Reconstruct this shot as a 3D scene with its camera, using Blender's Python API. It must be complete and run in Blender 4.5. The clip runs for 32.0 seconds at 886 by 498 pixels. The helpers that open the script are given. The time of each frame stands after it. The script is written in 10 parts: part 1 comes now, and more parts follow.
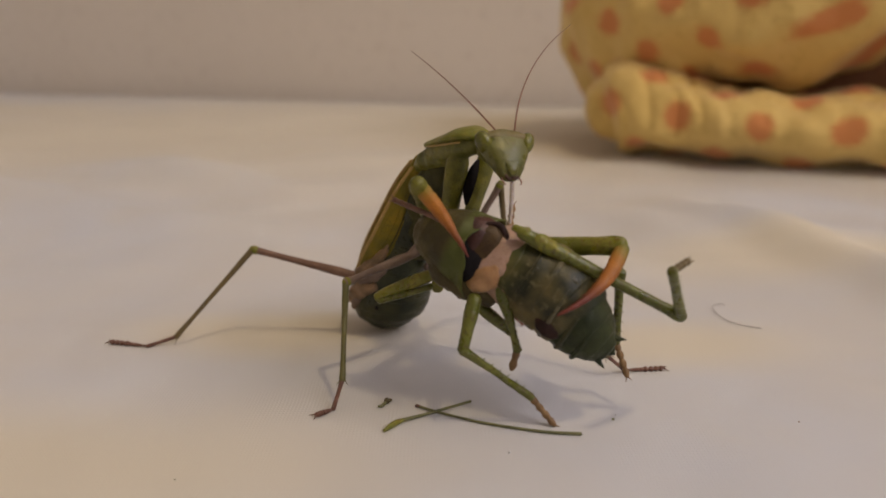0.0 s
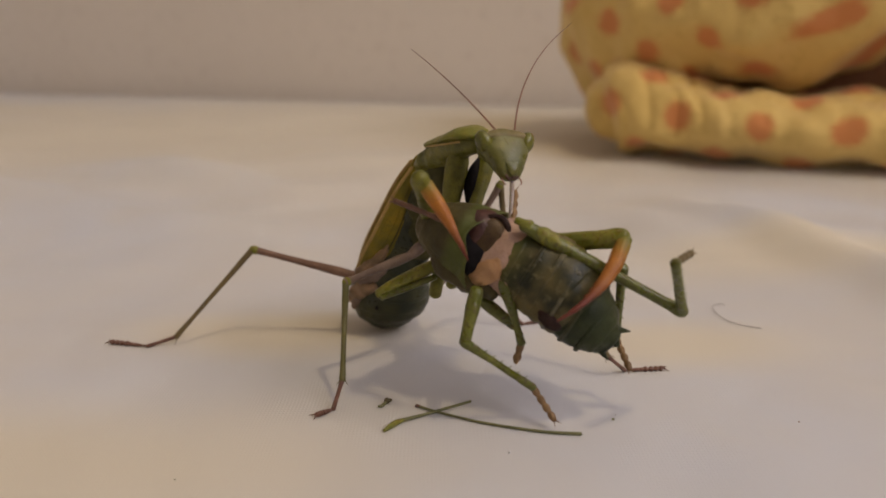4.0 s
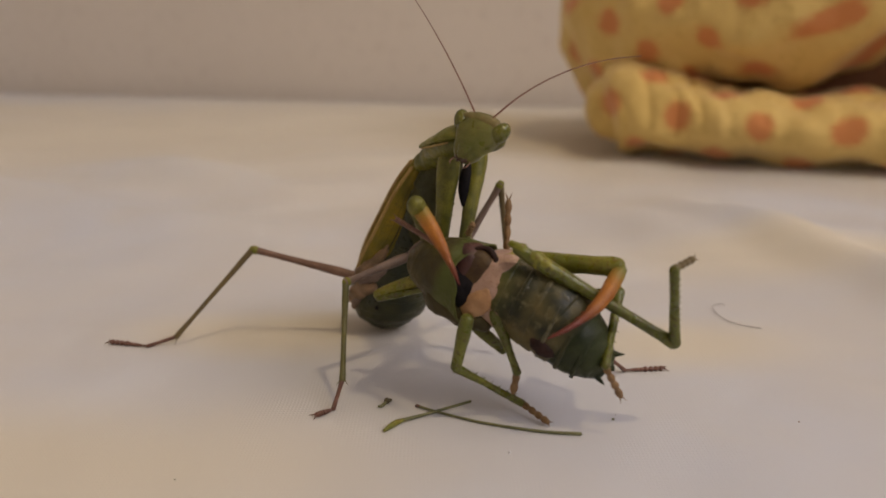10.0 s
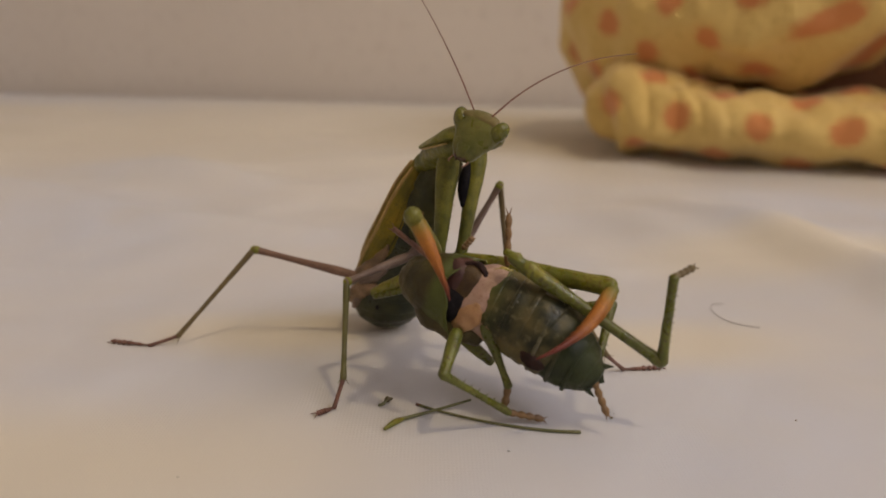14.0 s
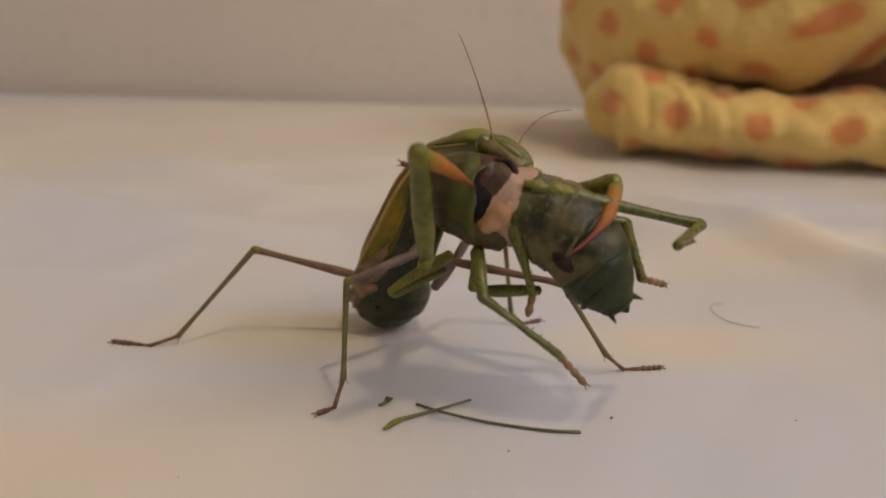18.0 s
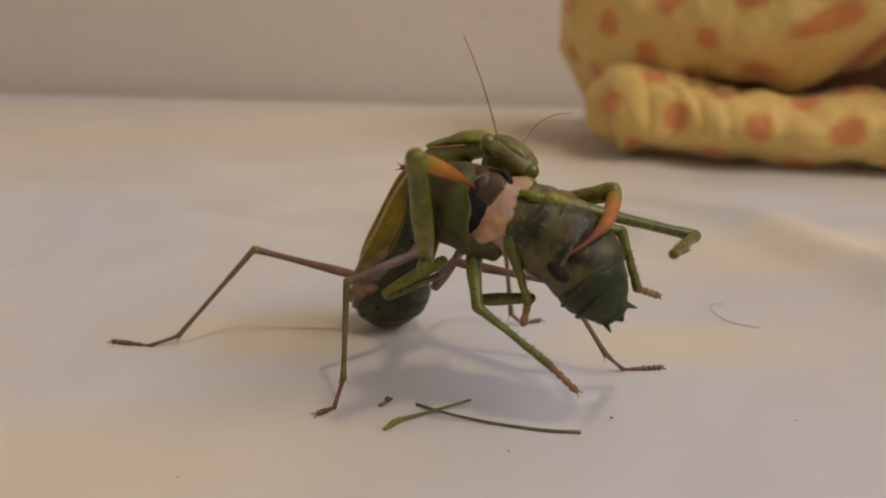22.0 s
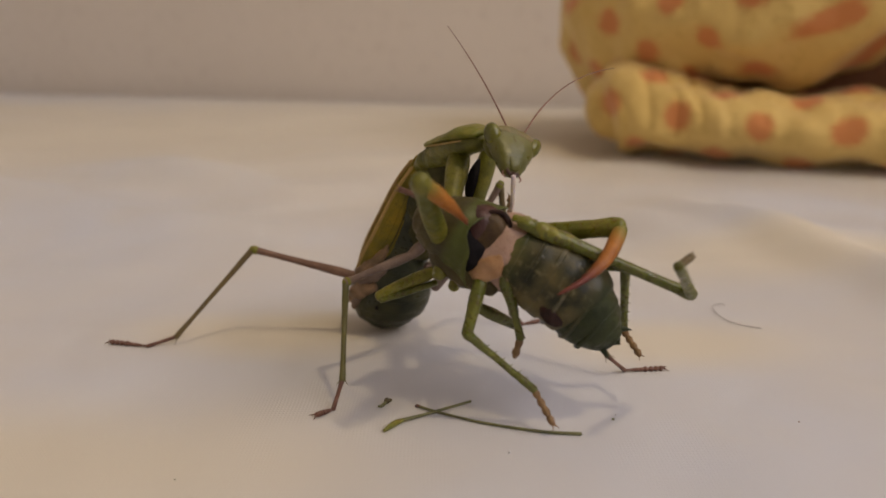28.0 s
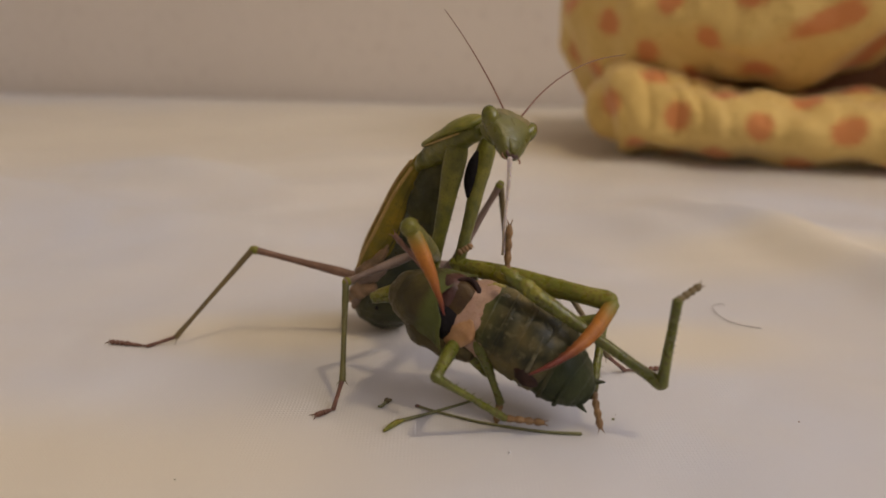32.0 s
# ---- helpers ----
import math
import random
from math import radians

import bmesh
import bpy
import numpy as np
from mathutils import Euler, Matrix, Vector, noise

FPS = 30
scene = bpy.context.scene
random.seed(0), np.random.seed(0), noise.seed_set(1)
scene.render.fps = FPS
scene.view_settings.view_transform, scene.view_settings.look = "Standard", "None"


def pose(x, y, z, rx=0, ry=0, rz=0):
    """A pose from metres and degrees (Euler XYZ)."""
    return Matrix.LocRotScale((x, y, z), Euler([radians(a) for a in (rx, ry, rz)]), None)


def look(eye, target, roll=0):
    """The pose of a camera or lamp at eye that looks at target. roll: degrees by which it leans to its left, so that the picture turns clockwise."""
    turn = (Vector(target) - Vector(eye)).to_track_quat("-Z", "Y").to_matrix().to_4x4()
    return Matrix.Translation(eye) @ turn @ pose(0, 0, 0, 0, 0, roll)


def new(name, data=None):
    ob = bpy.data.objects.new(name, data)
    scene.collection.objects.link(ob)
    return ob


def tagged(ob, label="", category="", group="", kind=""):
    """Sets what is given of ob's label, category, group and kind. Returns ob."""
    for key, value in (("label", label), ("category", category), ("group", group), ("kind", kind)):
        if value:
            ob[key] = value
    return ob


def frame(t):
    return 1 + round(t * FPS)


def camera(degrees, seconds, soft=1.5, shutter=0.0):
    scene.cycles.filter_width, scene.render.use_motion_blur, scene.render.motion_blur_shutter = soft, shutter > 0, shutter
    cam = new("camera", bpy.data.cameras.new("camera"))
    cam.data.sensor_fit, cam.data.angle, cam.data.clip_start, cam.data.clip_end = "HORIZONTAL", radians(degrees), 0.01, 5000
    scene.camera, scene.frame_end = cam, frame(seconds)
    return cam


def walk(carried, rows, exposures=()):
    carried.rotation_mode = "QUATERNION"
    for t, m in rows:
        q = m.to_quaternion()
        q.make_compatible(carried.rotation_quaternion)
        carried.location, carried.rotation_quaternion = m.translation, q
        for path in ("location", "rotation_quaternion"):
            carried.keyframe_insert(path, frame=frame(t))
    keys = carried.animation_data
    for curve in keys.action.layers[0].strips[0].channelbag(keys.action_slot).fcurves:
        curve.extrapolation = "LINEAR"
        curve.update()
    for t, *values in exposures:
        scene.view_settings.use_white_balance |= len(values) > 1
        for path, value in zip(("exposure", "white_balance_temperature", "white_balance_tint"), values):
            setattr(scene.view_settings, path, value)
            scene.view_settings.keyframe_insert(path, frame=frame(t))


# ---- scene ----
cam = camera(62, 32.0, soft=1.75)
cam.data.dof.use_dof = True
cam.data.dof.focus_distance = 0.128
cam.data.dof.aperture_fstop = 14.5
walk(cam, [(0, pose(0.00000, 0.00000, 0.06000, 74.10, 0, 0)),
    (12.2, pose(0.00000, 0.00000, 0.06000, 74.10, 0, 0)),
    (12.5, pose(0.00000, -0.00115, 0.06033, 74.10, 0, 0)),
    (12.8, pose(0.00000, -0.00058, 0.06016, 74.10, 0, 0)),
    (13, pose(0.00000, 0.00019, 0.05995, 74.10, 0, 0)),
    (13.3, pose(0.00000, -0.00096, 0.06027, 74.10, 0, 0)),
    (16.5, pose(0.00000, -0.00106, 0.06030, 74.10, 0, 0)),
    (25.5, pose(0.00000, -0.00096, 0.06027, 74.10, 0, 0)),
    (27, pose(0.00000, 0.00029, 0.05992, 74.10, 0, 0)),
    (27.5, pose(0.00000, 0.00048, 0.05986, 74.10, 0, 0)),
    (28, pose(0.00000, 0.00000, 0.06000, 74.10, 0, 0)),
    (30.7, pose(0.00000, 0.00000, 0.06000, 74.10, 0, 0)),
    (31, pose(0.00000, 0.00058, 0.05984, 74.10, 0, 0)),
    (31.3, pose(0.00000, 0.00000, 0.06000, 74.10, 0, 0)),
    (32, pose(0.00000, 0.00000, 0.06000, 74.10, 0, 0))])


# ---- light: one warm ceiling lamp over the bed, a dim bluish window behind ----
world = bpy.data.worlds.new("room_air")
scene.world = world
world.use_nodes = True
world.node_tree.nodes["Background"].inputs[0].default_value = (0.55, 0.6, 0.75, 1)
world.node_tree.nodes["Background"].inputs[1].default_value = 0.05
scene.view_settings.exposure = 0.08


def area_lamp(name, at, target, size, power, colour, label):
    data = bpy.data.lights.new(name, "AREA")
    data.shape, data.size, data.size_y, data.energy, data.color = "RECTANGLE", size[0], size[1], power, colour
    ob = new(name, data)
    ob.matrix_world = look(at, target)
    return tagged(ob, label, "lamp")


area_lamp("ceiling_lamp_light", (0.55, -0.40, 1.8), (0, 0.13, 0), (0.105, 0.105), 7.0, (1.0, 0.765, 0.43), "warm light of the ceiling lamp over the bed")
area_lamp("window_light", (1.47, -0.70, 1.45), (-0.2, 0.10, 0.4), (1.9, 1.15), 22.5, (0.995, 0.925, 1.0), "soft pale daylight in the window's opening")


# ---- materials ----
def mat(name, a, b, c=None, scale=900.0, fine=4000.0, rough=0.5, bump=0.45, depth=0.00012, spec=0.5, coat=0.0, sss=0.0, trans=0.0, sheen=0.0, along=(), blotch=0.55):
    """Two-scale mottled surface; along: rows of millimetres on the part's own x and the colour reached there."""
    m = bpy.data.materials.new(name)
    m.use_nodes = True
    nt = m.node_tree
    p = nt.nodes["Principled BSDF"]
    co = nt.nodes.new("ShaderNodeTexCoord")
    n1, n2 = nt.nodes.new("ShaderNodeTexNoise"), nt.nodes.new("ShaderNodeTexNoise")
    n1.inputs["Scale"].default_value, n2.inputs["Scale"].default_value = scale, fine
    n1.inputs["Detail"].default_value, n2.inputs["Detail"].default_value = 4, 3
    r1 = nt.nodes.new("ShaderNodeValToRGB")
    r1.color_ramp.elements[0].position, r1.color_ramp.elements[1].position = 0.35, 0.68
    r1.color_ramp.elements[0].color, r1.color_ramp.elements[1].color = (*a, 1), (*b, 1)
    mix = nt.nodes.new("ShaderNodeMixRGB")
    r2 = nt.nodes.new("ShaderNodeValToRGB")
    r2.color_ramp.elements[0].position, r2.color_ramp.elements[1].position = blotch, blotch + 0.2
    nt.links.new(co.outputs["Object"], n1.inputs["Vector"])
    nt.links.new(co.outputs["Object"], n2.inputs["Vector"])
    nt.links.new(n1.outputs["Fac"], r1.inputs[0])
    nt.links.new(n2.outputs["Fac"], r2.inputs[0])
    nt.links.new(r2.outputs[0], mix.inputs[0])
    nt.links.new(r1.outputs[0], mix.inputs[1])
    mix.inputs[2].default_value = (*(c or [x * 0.6 for x in a]), 1)
    colour = mix.outputs[0]
    if along:
        sep = nt.nodes.new("ShaderNodeSeparateXYZ")
        nt.links.new(co.outputs["Object"], sep.inputs[0])
        for x0, x1, tone in along:
            way = nt.nodes.new("ShaderNodeMapRange")
            way.interpolation_type = "SMOOTHSTEP"
            way.inputs["From Min"].default_value, way.inputs["From Max"].default_value = x0 * 0.001, x1 * 0.001
            uneven = nt.nodes.new("ShaderNodeMath")
            uneven.operation = "MULTIPLY_ADD"
            nt.links.new(n1.outputs["Fac"], uneven.inputs[0])
            uneven.inputs[1].default_value = abs(x1 - x0) * 0.0006
            nt.links.new(sep.outputs[0], uneven.inputs[2])
            nt.links.new(uneven.outputs[0], way.inputs["Value"])
            blend = nt.nodes.new("ShaderNodeMixRGB")
            blend.inputs[2].default_value = (*tone, 1)
            nt.links.new(way.outputs[0], blend.inputs[0])
            nt.links.new(colour, blend.inputs[1])
            colour = blend.outputs[0]
    nt.links.new(colour, p.inputs["Base Color"])
    bn = nt.nodes.new("ShaderNodeBump")
    bn.inputs["Strength"].default_value, bn.inputs["Distance"].default_value = bump, depth
    n3 = nt.nodes.new("ShaderNodeTexNoise")
    n3.inputs["Scale"].default_value, n3.inputs["Detail"].default_value = (scale * fine) ** 0.5, 5
    nt.links.new(co.outputs["Object"], n3.inputs["Vector"])
    add = nt.nodes.new("ShaderNodeMath")
    add.operation = "MULTIPLY_ADD"
    nt.links.new(n3.outputs["Fac"], add.inputs[0])
    add.inputs[1].default_value = 2.5
    nt.links.new(n2.outputs["Fac"], add.inputs[2])
    nt.links.new(add.outputs[0], bn.inputs["Height"])
    nt.links.new(bn.outputs[0], p.inputs["Normal"])
    rr = nt.nodes.new("ShaderNodeMapRange")
    rr.inputs["From Min"].default_value, rr.inputs["From Max"].default_value = 0.3, 0.7
    rr.inputs["To Min"].default_value, rr.inputs["To Max"].default_value = max(0.05, rough - 0.12), min(1.0, rough + 0.2)
    nt.links.new(n3.outputs["Fac"], rr.inputs["Value"])
    nt.links.new(rr.outputs[0], p.inputs["Roughness"])
    p.inputs["Specular IOR Level"].default_value = spec
    p.inputs["Coat Weight"].default_value = coat
    p.inputs["Coat Roughness"].default_value = 0.25
    p.inputs["Sheen Weight"].default_value = sheen
    if sss:
        p.inputs["Subsurface Weight"].default_value = sss
        p.inputs["Subsurface Radius"].default_value = (0.0012, 0.0012, 0.0004)
    p.inputs["Transmission Weight"].default_value = trans
    return m


GREEN = mat("mantis_green", (0.084, 0.092, 0.008), (0.185, 0.172, 0.018), (0.056, 0.050, 0.008), scale=360, rough=0.40, sss=0.12, spec=0.4, coat=0.1)
PALE = mat("mantis_pale_green", (0.135, 0.152, 0.015), (0.235, 0.215, 0.036), (0.185, 0.12, 0.035), scale=320, rough=0.45, sss=0.1, spec=0.3, coat=0.1)
BELLY = mat("mantis_belly", (0.014, 0.022, 0.008), (0.044, 0.046, 0.013), (0.034, 0.022, 0.009), scale=220, rough=0.36, spec=0.35, coat=0.1)
WING = mat("mantis_wing", (0.140, 0.118, 0.007), (0.300, 0.210, 0.010), (0.080, 0.072, 0.008), scale=240, rough=0.45, sss=0.1, spec=0.3)
WING_RIM = mat("wing_rim", (0.34, 0.22, 0.06), (0.46, 0.32, 0.10), scale=500, rough=0.45)
LEG_BROWN = mat("mantis_leg_brown", (0.130, 0.066, 0.038), (0.205, 0.110, 0.068), (0.09, 0.05, 0.03), scale=300, rough=0.5)
LEG_OLIVE = mat("mantis_leg_olive", (0.115, 0.082, 0.034), (0.180, 0.130, 0.052), (0.085, 0.082, 0.026), scale=160, rough=0.48)
LEG_GREEN = mat("mantis_leg_green", (0.082, 0.080, 0.020), (0.140, 0.128, 0.034), (0.10, 0.070, 0.030), scale=200, rough=0.48)
LEG_MAUVE = mat("mantis_leg_mauve", (0.125, 0.080, 0.060), (0.200, 0.138, 0.110), (0.095, 0.080, 0.036), scale=260, rough=0.5)
TARSUS = mat("mantis_tarsus", (0.11, 0.050, 0.034), (0.19, 0.088, 0.058), (0.045, 0.026, 0.022), scale=500, rough=0.5)
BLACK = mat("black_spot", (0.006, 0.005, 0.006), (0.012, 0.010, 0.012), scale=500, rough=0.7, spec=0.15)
EYE = mat("mantis_eye", (0.080, 0.088, 0.007), (0.135, 0.132, 0.013), (0.055, 0.050, 0.007), scale=300, rough=0.16, spec=0.5, coat=0.25, bump=0.05)
ANTENNA = mat("antenna_brown", (0.19, 0.085, 0.055), (0.26, 0.13, 0.085), scale=500, rough=0.5)
MOUTH = mat("mouth_brown", (0.045, 0.018, 0.012), (0.105, 0.042, 0.024), scale=600, rough=0.3, coat=0.4)
ORANGE = mat("tibia_orange", (0.265, 0.088, 0.010), (0.400, 0.148, 0.017), (0.19, 0.055, 0.010), scale=420, rough=0.46, spec=0.4, along=((7.5, 0.8, (0.30, 0.180, 0.021)), (3.8, -0.2, (0.125, 0.140, 0.019)), (8.0, 15.5, (0.125, 0.022, 0.012))))
K_GREEN = mat("cricket_green", (0.128, 0.140, 0.011), (0.220, 0.205, 0.022), (0.15, 0.108, 0.018), scale=340, fine=1500, rough=0.33, spec=0.48, bump=0.6, depth=0.0002, blotch=0.5)
K_LEG = mat("cricket_leg_green", (0.074, 0.089, 0.009), (0.138, 0.146, 0.016), (0.082, 0.070, 0.013), scale=300, fine=1500, rough=0.31, spec=0.5, bump=0.6, depth=0.0002, blotch=0.47)
K_HEAD = mat("cricket_head", (0.045, 0.036, 0.010), (0.088, 0.068, 0.018), (0.042, 0.022, 0.009), scale=200, rough=0.48, spec=0.3, coat=0.05)
K_COLLAR = mat("cricket_collar", (0.038, 0.031, 0.009), (0.074, 0.060, 0.015), (0.036, 0.022, 0.008), scale=240, rough=0.48, spec=0.3, coat=0.05, along=((-13.4, -11.4, (0.066, 0.078, 0.014)), (-9.0, -6.0, (0.100, 0.108, 0.020))))
K_BELLY = mat("cricket_abdomen", (0.015, 0.018, 0.006), (0.150, 0.118, 0.042), (0.135, 0.120, 0.060), scale=210, fine=900, rough=0.47, spec=0.34, coat=0.04, bump=0.32, along=((1.5, -5.5, (0.098, 0.108, 0.020)), (8.0, 12.5, (0.018, 0.026, 0.007))))
K_TAIL = mat("cricket_tail", (0.014, 0.023, 0.006), (0.038, 0.048, 0.013), (0.018, 0.018, 0.006), scale=220, rough=0.46, spec=0.3, coat=0.05)
K_FOOT = mat("cricket_foot", (0.165, 0.092, 0.034), (0.25, 0.150, 0.06), (0.10, 0.05, 0.025), scale=500, rough=0.5)
FLESH = mat("pink_flesh", (0.30, 0.185, 0.120), (0.47, 0.315, 0.245), (0.25, 0.125, 0.075), scale=240, rough=0.42, sss=0.3, coat=0.15)
DARK_RED = mat("dark_wound", (0.014, 0.006, 0.005), (0.036, 0.014, 0.010), (0.010, 0.005, 0.004), scale=400, rough=0.6, spec=0.25)
AMBER = mat("amber_wing_case", (0.042, 0.023, 0.009), (0.090, 0.054, 0.017), (0.026, 0.012, 0.008), scale=300, rough=0.55, coat=0.05, spec=0.3)
BAND = mat("belly_band", (0.034, 0.034, 0.013), (0.150, 0.132, 0.066), (0.028, 0.024, 0.012), scale=260, rough=0.34, coat=0.2)
STRAND = mat("white_strand", (0.60, 0.52, 0.47), (0.75, 0.68, 0.62), scale=500, rough=0.3, sss=0.3)
STRAW = mat("grass_green", (0.105, 0.115, 0.042), (0.165, 0.165, 0.068), (0.13, 0.095, 0.05), scale=300, rough=0.55)
CRUMB = mat("dark_crumb", (0.065, 0.055, 0.026), (0.12, 0.095, 0.045), scale=900, rough=0.6)
HAIR = mat("hair_brown", (0.085, 0.062, 0.050), (0.13, 0.10, 0.082), scale=900, rough=0.5)
PAINT = mat("wall_paint", (0.690, 0.632, 0.555), (0.745, 0.688, 0.608), (0.66, 0.60, 0.525), scale=2.2, fine=90, rough=0.85, bump=0.15, depth=0.001)
HEAD_GREEN = mat("mantis_head", (0.074, 0.082, 0.008), (0.136, 0.130, 0.018), (0.120, 0.088, 0.024), scale=260, rough=0.34, sss=0.1, spec=0.45, coat=0.22)
BREAST = mat("mantis_breast", (0.024, 0.028, 0.006), (0.062, 0.058, 0.012), (0.040, 0.030, 0.008), scale=240, rough=0.5, spec=0.3)
CROWN = mat("mantis_crown", (0.125, 0.110, 0.026), (0.205, 0.150, 0.052), (0.12, 0.112, 0.022), scale=420, rough=0.48, sss=0.1)
MEMBRANE = mat("flank_skin", (0.140, 0.086, 0.040), (0.300, 0.182, 0.098), (0.060, 0.048, 0.020), scale=420, rough=0.42, sss=0.15, coat=0.1)
MAROON = mat("maroon_lining", (0.040, 0.011, 0.009), (0.085, 0.026, 0.018), (0.020, 0.007, 0.006), scale=300, rough=0.5, coat=0.1)
YELLOW = mat("yellow_tissue", (0.22, 0.18, 0.018), (0.33, 0.26, 0.04), (0.18, 0.16, 0.025), scale=400, rough=0.35, coat=0.2)
TAN_FLESH = mat("tan_flesh", (0.32, 0.170, 0.070), (0.45, 0.265, 0.130), (0.27, 0.13, 0.06), scale=260, rough=0.42, sss=0.2, coat=0.15)
CEILING_PAINT = mat("ceiling_paint", (0.74, 0.73, 0.70), (0.78, 0.77, 0.74), scale=2, fine=80, rough=0.9, bump=0.1, depth=0.001)
BOARDS = mat("floor_wood", (0.20, 0.12, 0.065), (0.28, 0.17, 0.095), scale=6, fine=60, rough=0.5)
BROWN_CLOTH = mat("brown_cloth", (0.26, 0.135, 0.085), (0.34, 0.19, 0.12), (0.22, 0.12, 0.08), scale=30, fine=400, rough=0.9, sheen=0.2)
TICKING = mat("mattress_cloth", (0.66, 0.63, 0.58), (0.72, 0.69, 0.64), scale=20, fine=400, rough=0.9)


def sheet_material():
    m = mat("white_cotton", (0.560, 0.543, 0.515), (0.530, 0.558, 0.622), (0.552, 0.552, 0.555), scale=11.0, fine=30, rough=0.88, bump=0.0, sheen=0.15)
    nt = m.node_tree
    p = nt.nodes["Principled BSDF"]
    co = nt.nodes.new("ShaderNodeTexCoord")
    # warm light painted into the cloth's colour: centre, half length, half width (metres)
    def node(kind, **sockets):
        n = nt.nodes.new("ShaderNode" + kind)
        for name, value in sockets.items():
            n.inputs[name].default_value = value
        return n
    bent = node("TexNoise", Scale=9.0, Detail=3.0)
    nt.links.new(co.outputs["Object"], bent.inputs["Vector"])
    warm_tint = None
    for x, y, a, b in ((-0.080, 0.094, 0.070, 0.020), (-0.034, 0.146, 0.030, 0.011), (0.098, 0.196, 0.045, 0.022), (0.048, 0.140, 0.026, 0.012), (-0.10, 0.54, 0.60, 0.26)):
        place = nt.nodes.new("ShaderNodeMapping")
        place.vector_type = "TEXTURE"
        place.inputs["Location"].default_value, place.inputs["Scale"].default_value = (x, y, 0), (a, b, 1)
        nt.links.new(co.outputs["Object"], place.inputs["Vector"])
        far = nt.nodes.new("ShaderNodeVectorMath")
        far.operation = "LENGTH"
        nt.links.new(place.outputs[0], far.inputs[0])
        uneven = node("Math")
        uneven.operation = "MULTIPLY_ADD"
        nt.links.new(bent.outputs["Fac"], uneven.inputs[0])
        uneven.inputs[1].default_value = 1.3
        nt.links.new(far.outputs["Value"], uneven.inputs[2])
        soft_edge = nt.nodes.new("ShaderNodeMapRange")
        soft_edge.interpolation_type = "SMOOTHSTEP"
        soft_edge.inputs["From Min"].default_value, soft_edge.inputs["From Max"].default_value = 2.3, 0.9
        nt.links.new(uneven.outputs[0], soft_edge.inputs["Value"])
        if warm_tint is None:
            warm_tint = soft_edge.outputs[0]
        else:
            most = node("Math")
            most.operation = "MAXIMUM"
            nt.links.new(warm_tint, most.inputs[0])
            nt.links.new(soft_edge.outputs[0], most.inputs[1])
            warm_tint = most.outputs[0]
    lamp_tinted = nt.nodes.new("ShaderNodeMixRGB")
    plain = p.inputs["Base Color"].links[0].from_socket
    nt.links.new(warm_tint, lamp_tinted.inputs[0])
    nt.links.new(plain, lamp_tinted.inputs[1])
    lamp_tinted.inputs[2].default_value = (0.625, 0.575, 0.462, 1)
    nt.links.new(lamp_tinted.outputs[0], p.inputs["Base Color"])
    waves = []
    for axis, k in (("X", 3300.0), ("Y", 2700.0)):
        w = nt.nodes.new("ShaderNodeTexWave")
        w.bands_direction = axis
        w.inputs["Scale"].default_value = k / 6.283
        w.inputs["Distortion"].default_value = 3.5
        w.inputs["Detail"].default_value = 1.0
        w.inputs["Detail Scale"].default_value = 0.12
        nt.links.new(co.outputs["Object"], w.inputs["Vector"])
        waves.append(w)
    mul = nt.nodes.new("ShaderNodeMath")
    mul.operation = "MULTIPLY"
    nt.links.new(waves[0].outputs["Fac"], mul.inputs[0])
    nt.links.new(waves[1].outputs["Fac"], mul.inputs[1])
    soft = nt.nodes.new("ShaderNodeTexNoise")
    soft.inputs["Scale"].default_value, soft.inputs["Detail"].default_value = 14.0, 2.0
    soft.inputs["Distortion"].default_value = 0.6
    nt.links.new(co.outputs["Object"], soft.inputs["Vector"])
    rumple = nt.nodes.new("ShaderNodeBump")
    rumple.inputs["Strength"].default_value, rumple.inputs["Distance"].default_value = 0.7, 0.008
    nt.links.new(soft.outputs["Fac"], rumple.inputs["Height"])
    bn = nt.nodes.new("ShaderNodeBump")
    bn.inputs["Strength"].default_value, bn.inputs["Distance"].default_value = 0.44, 0.00012
    nt.links.new(rumple.outputs[0], bn.inputs["Normal"])
    # the weave is rubbed flat in places
    rubbed, worn = nt.nodes.new("ShaderNodeTexNoise"), nt.nodes.new("ShaderNodeMapRange")
    rubbed.inputs["Scale"].default_value, rubbed.inputs["Detail"].default_value = 34.0, 3.0
    nt.links.new(co.outputs["Object"], rubbed.inputs["Vector"])
    worn.inputs["From Min"].default_value, worn.inputs["From Max"].default_value = 0.42, 0.68
    nt.links.new(rubbed.outputs["Fac"], worn.inputs["Value"])
    patchy = nt.nodes.new("ShaderNodeMath")
    patchy.operation = "MULTIPLY"
    nt.links.new(mul.outputs[0], patchy.inputs[0])
    nt.links.new(worn.outputs[0], patchy.inputs[1])
    nt.links.new(patchy.outputs[0], bn.inputs["Height"])
    nt.links.new(bn.outputs[0], p.inputs["Normal"])
    return m


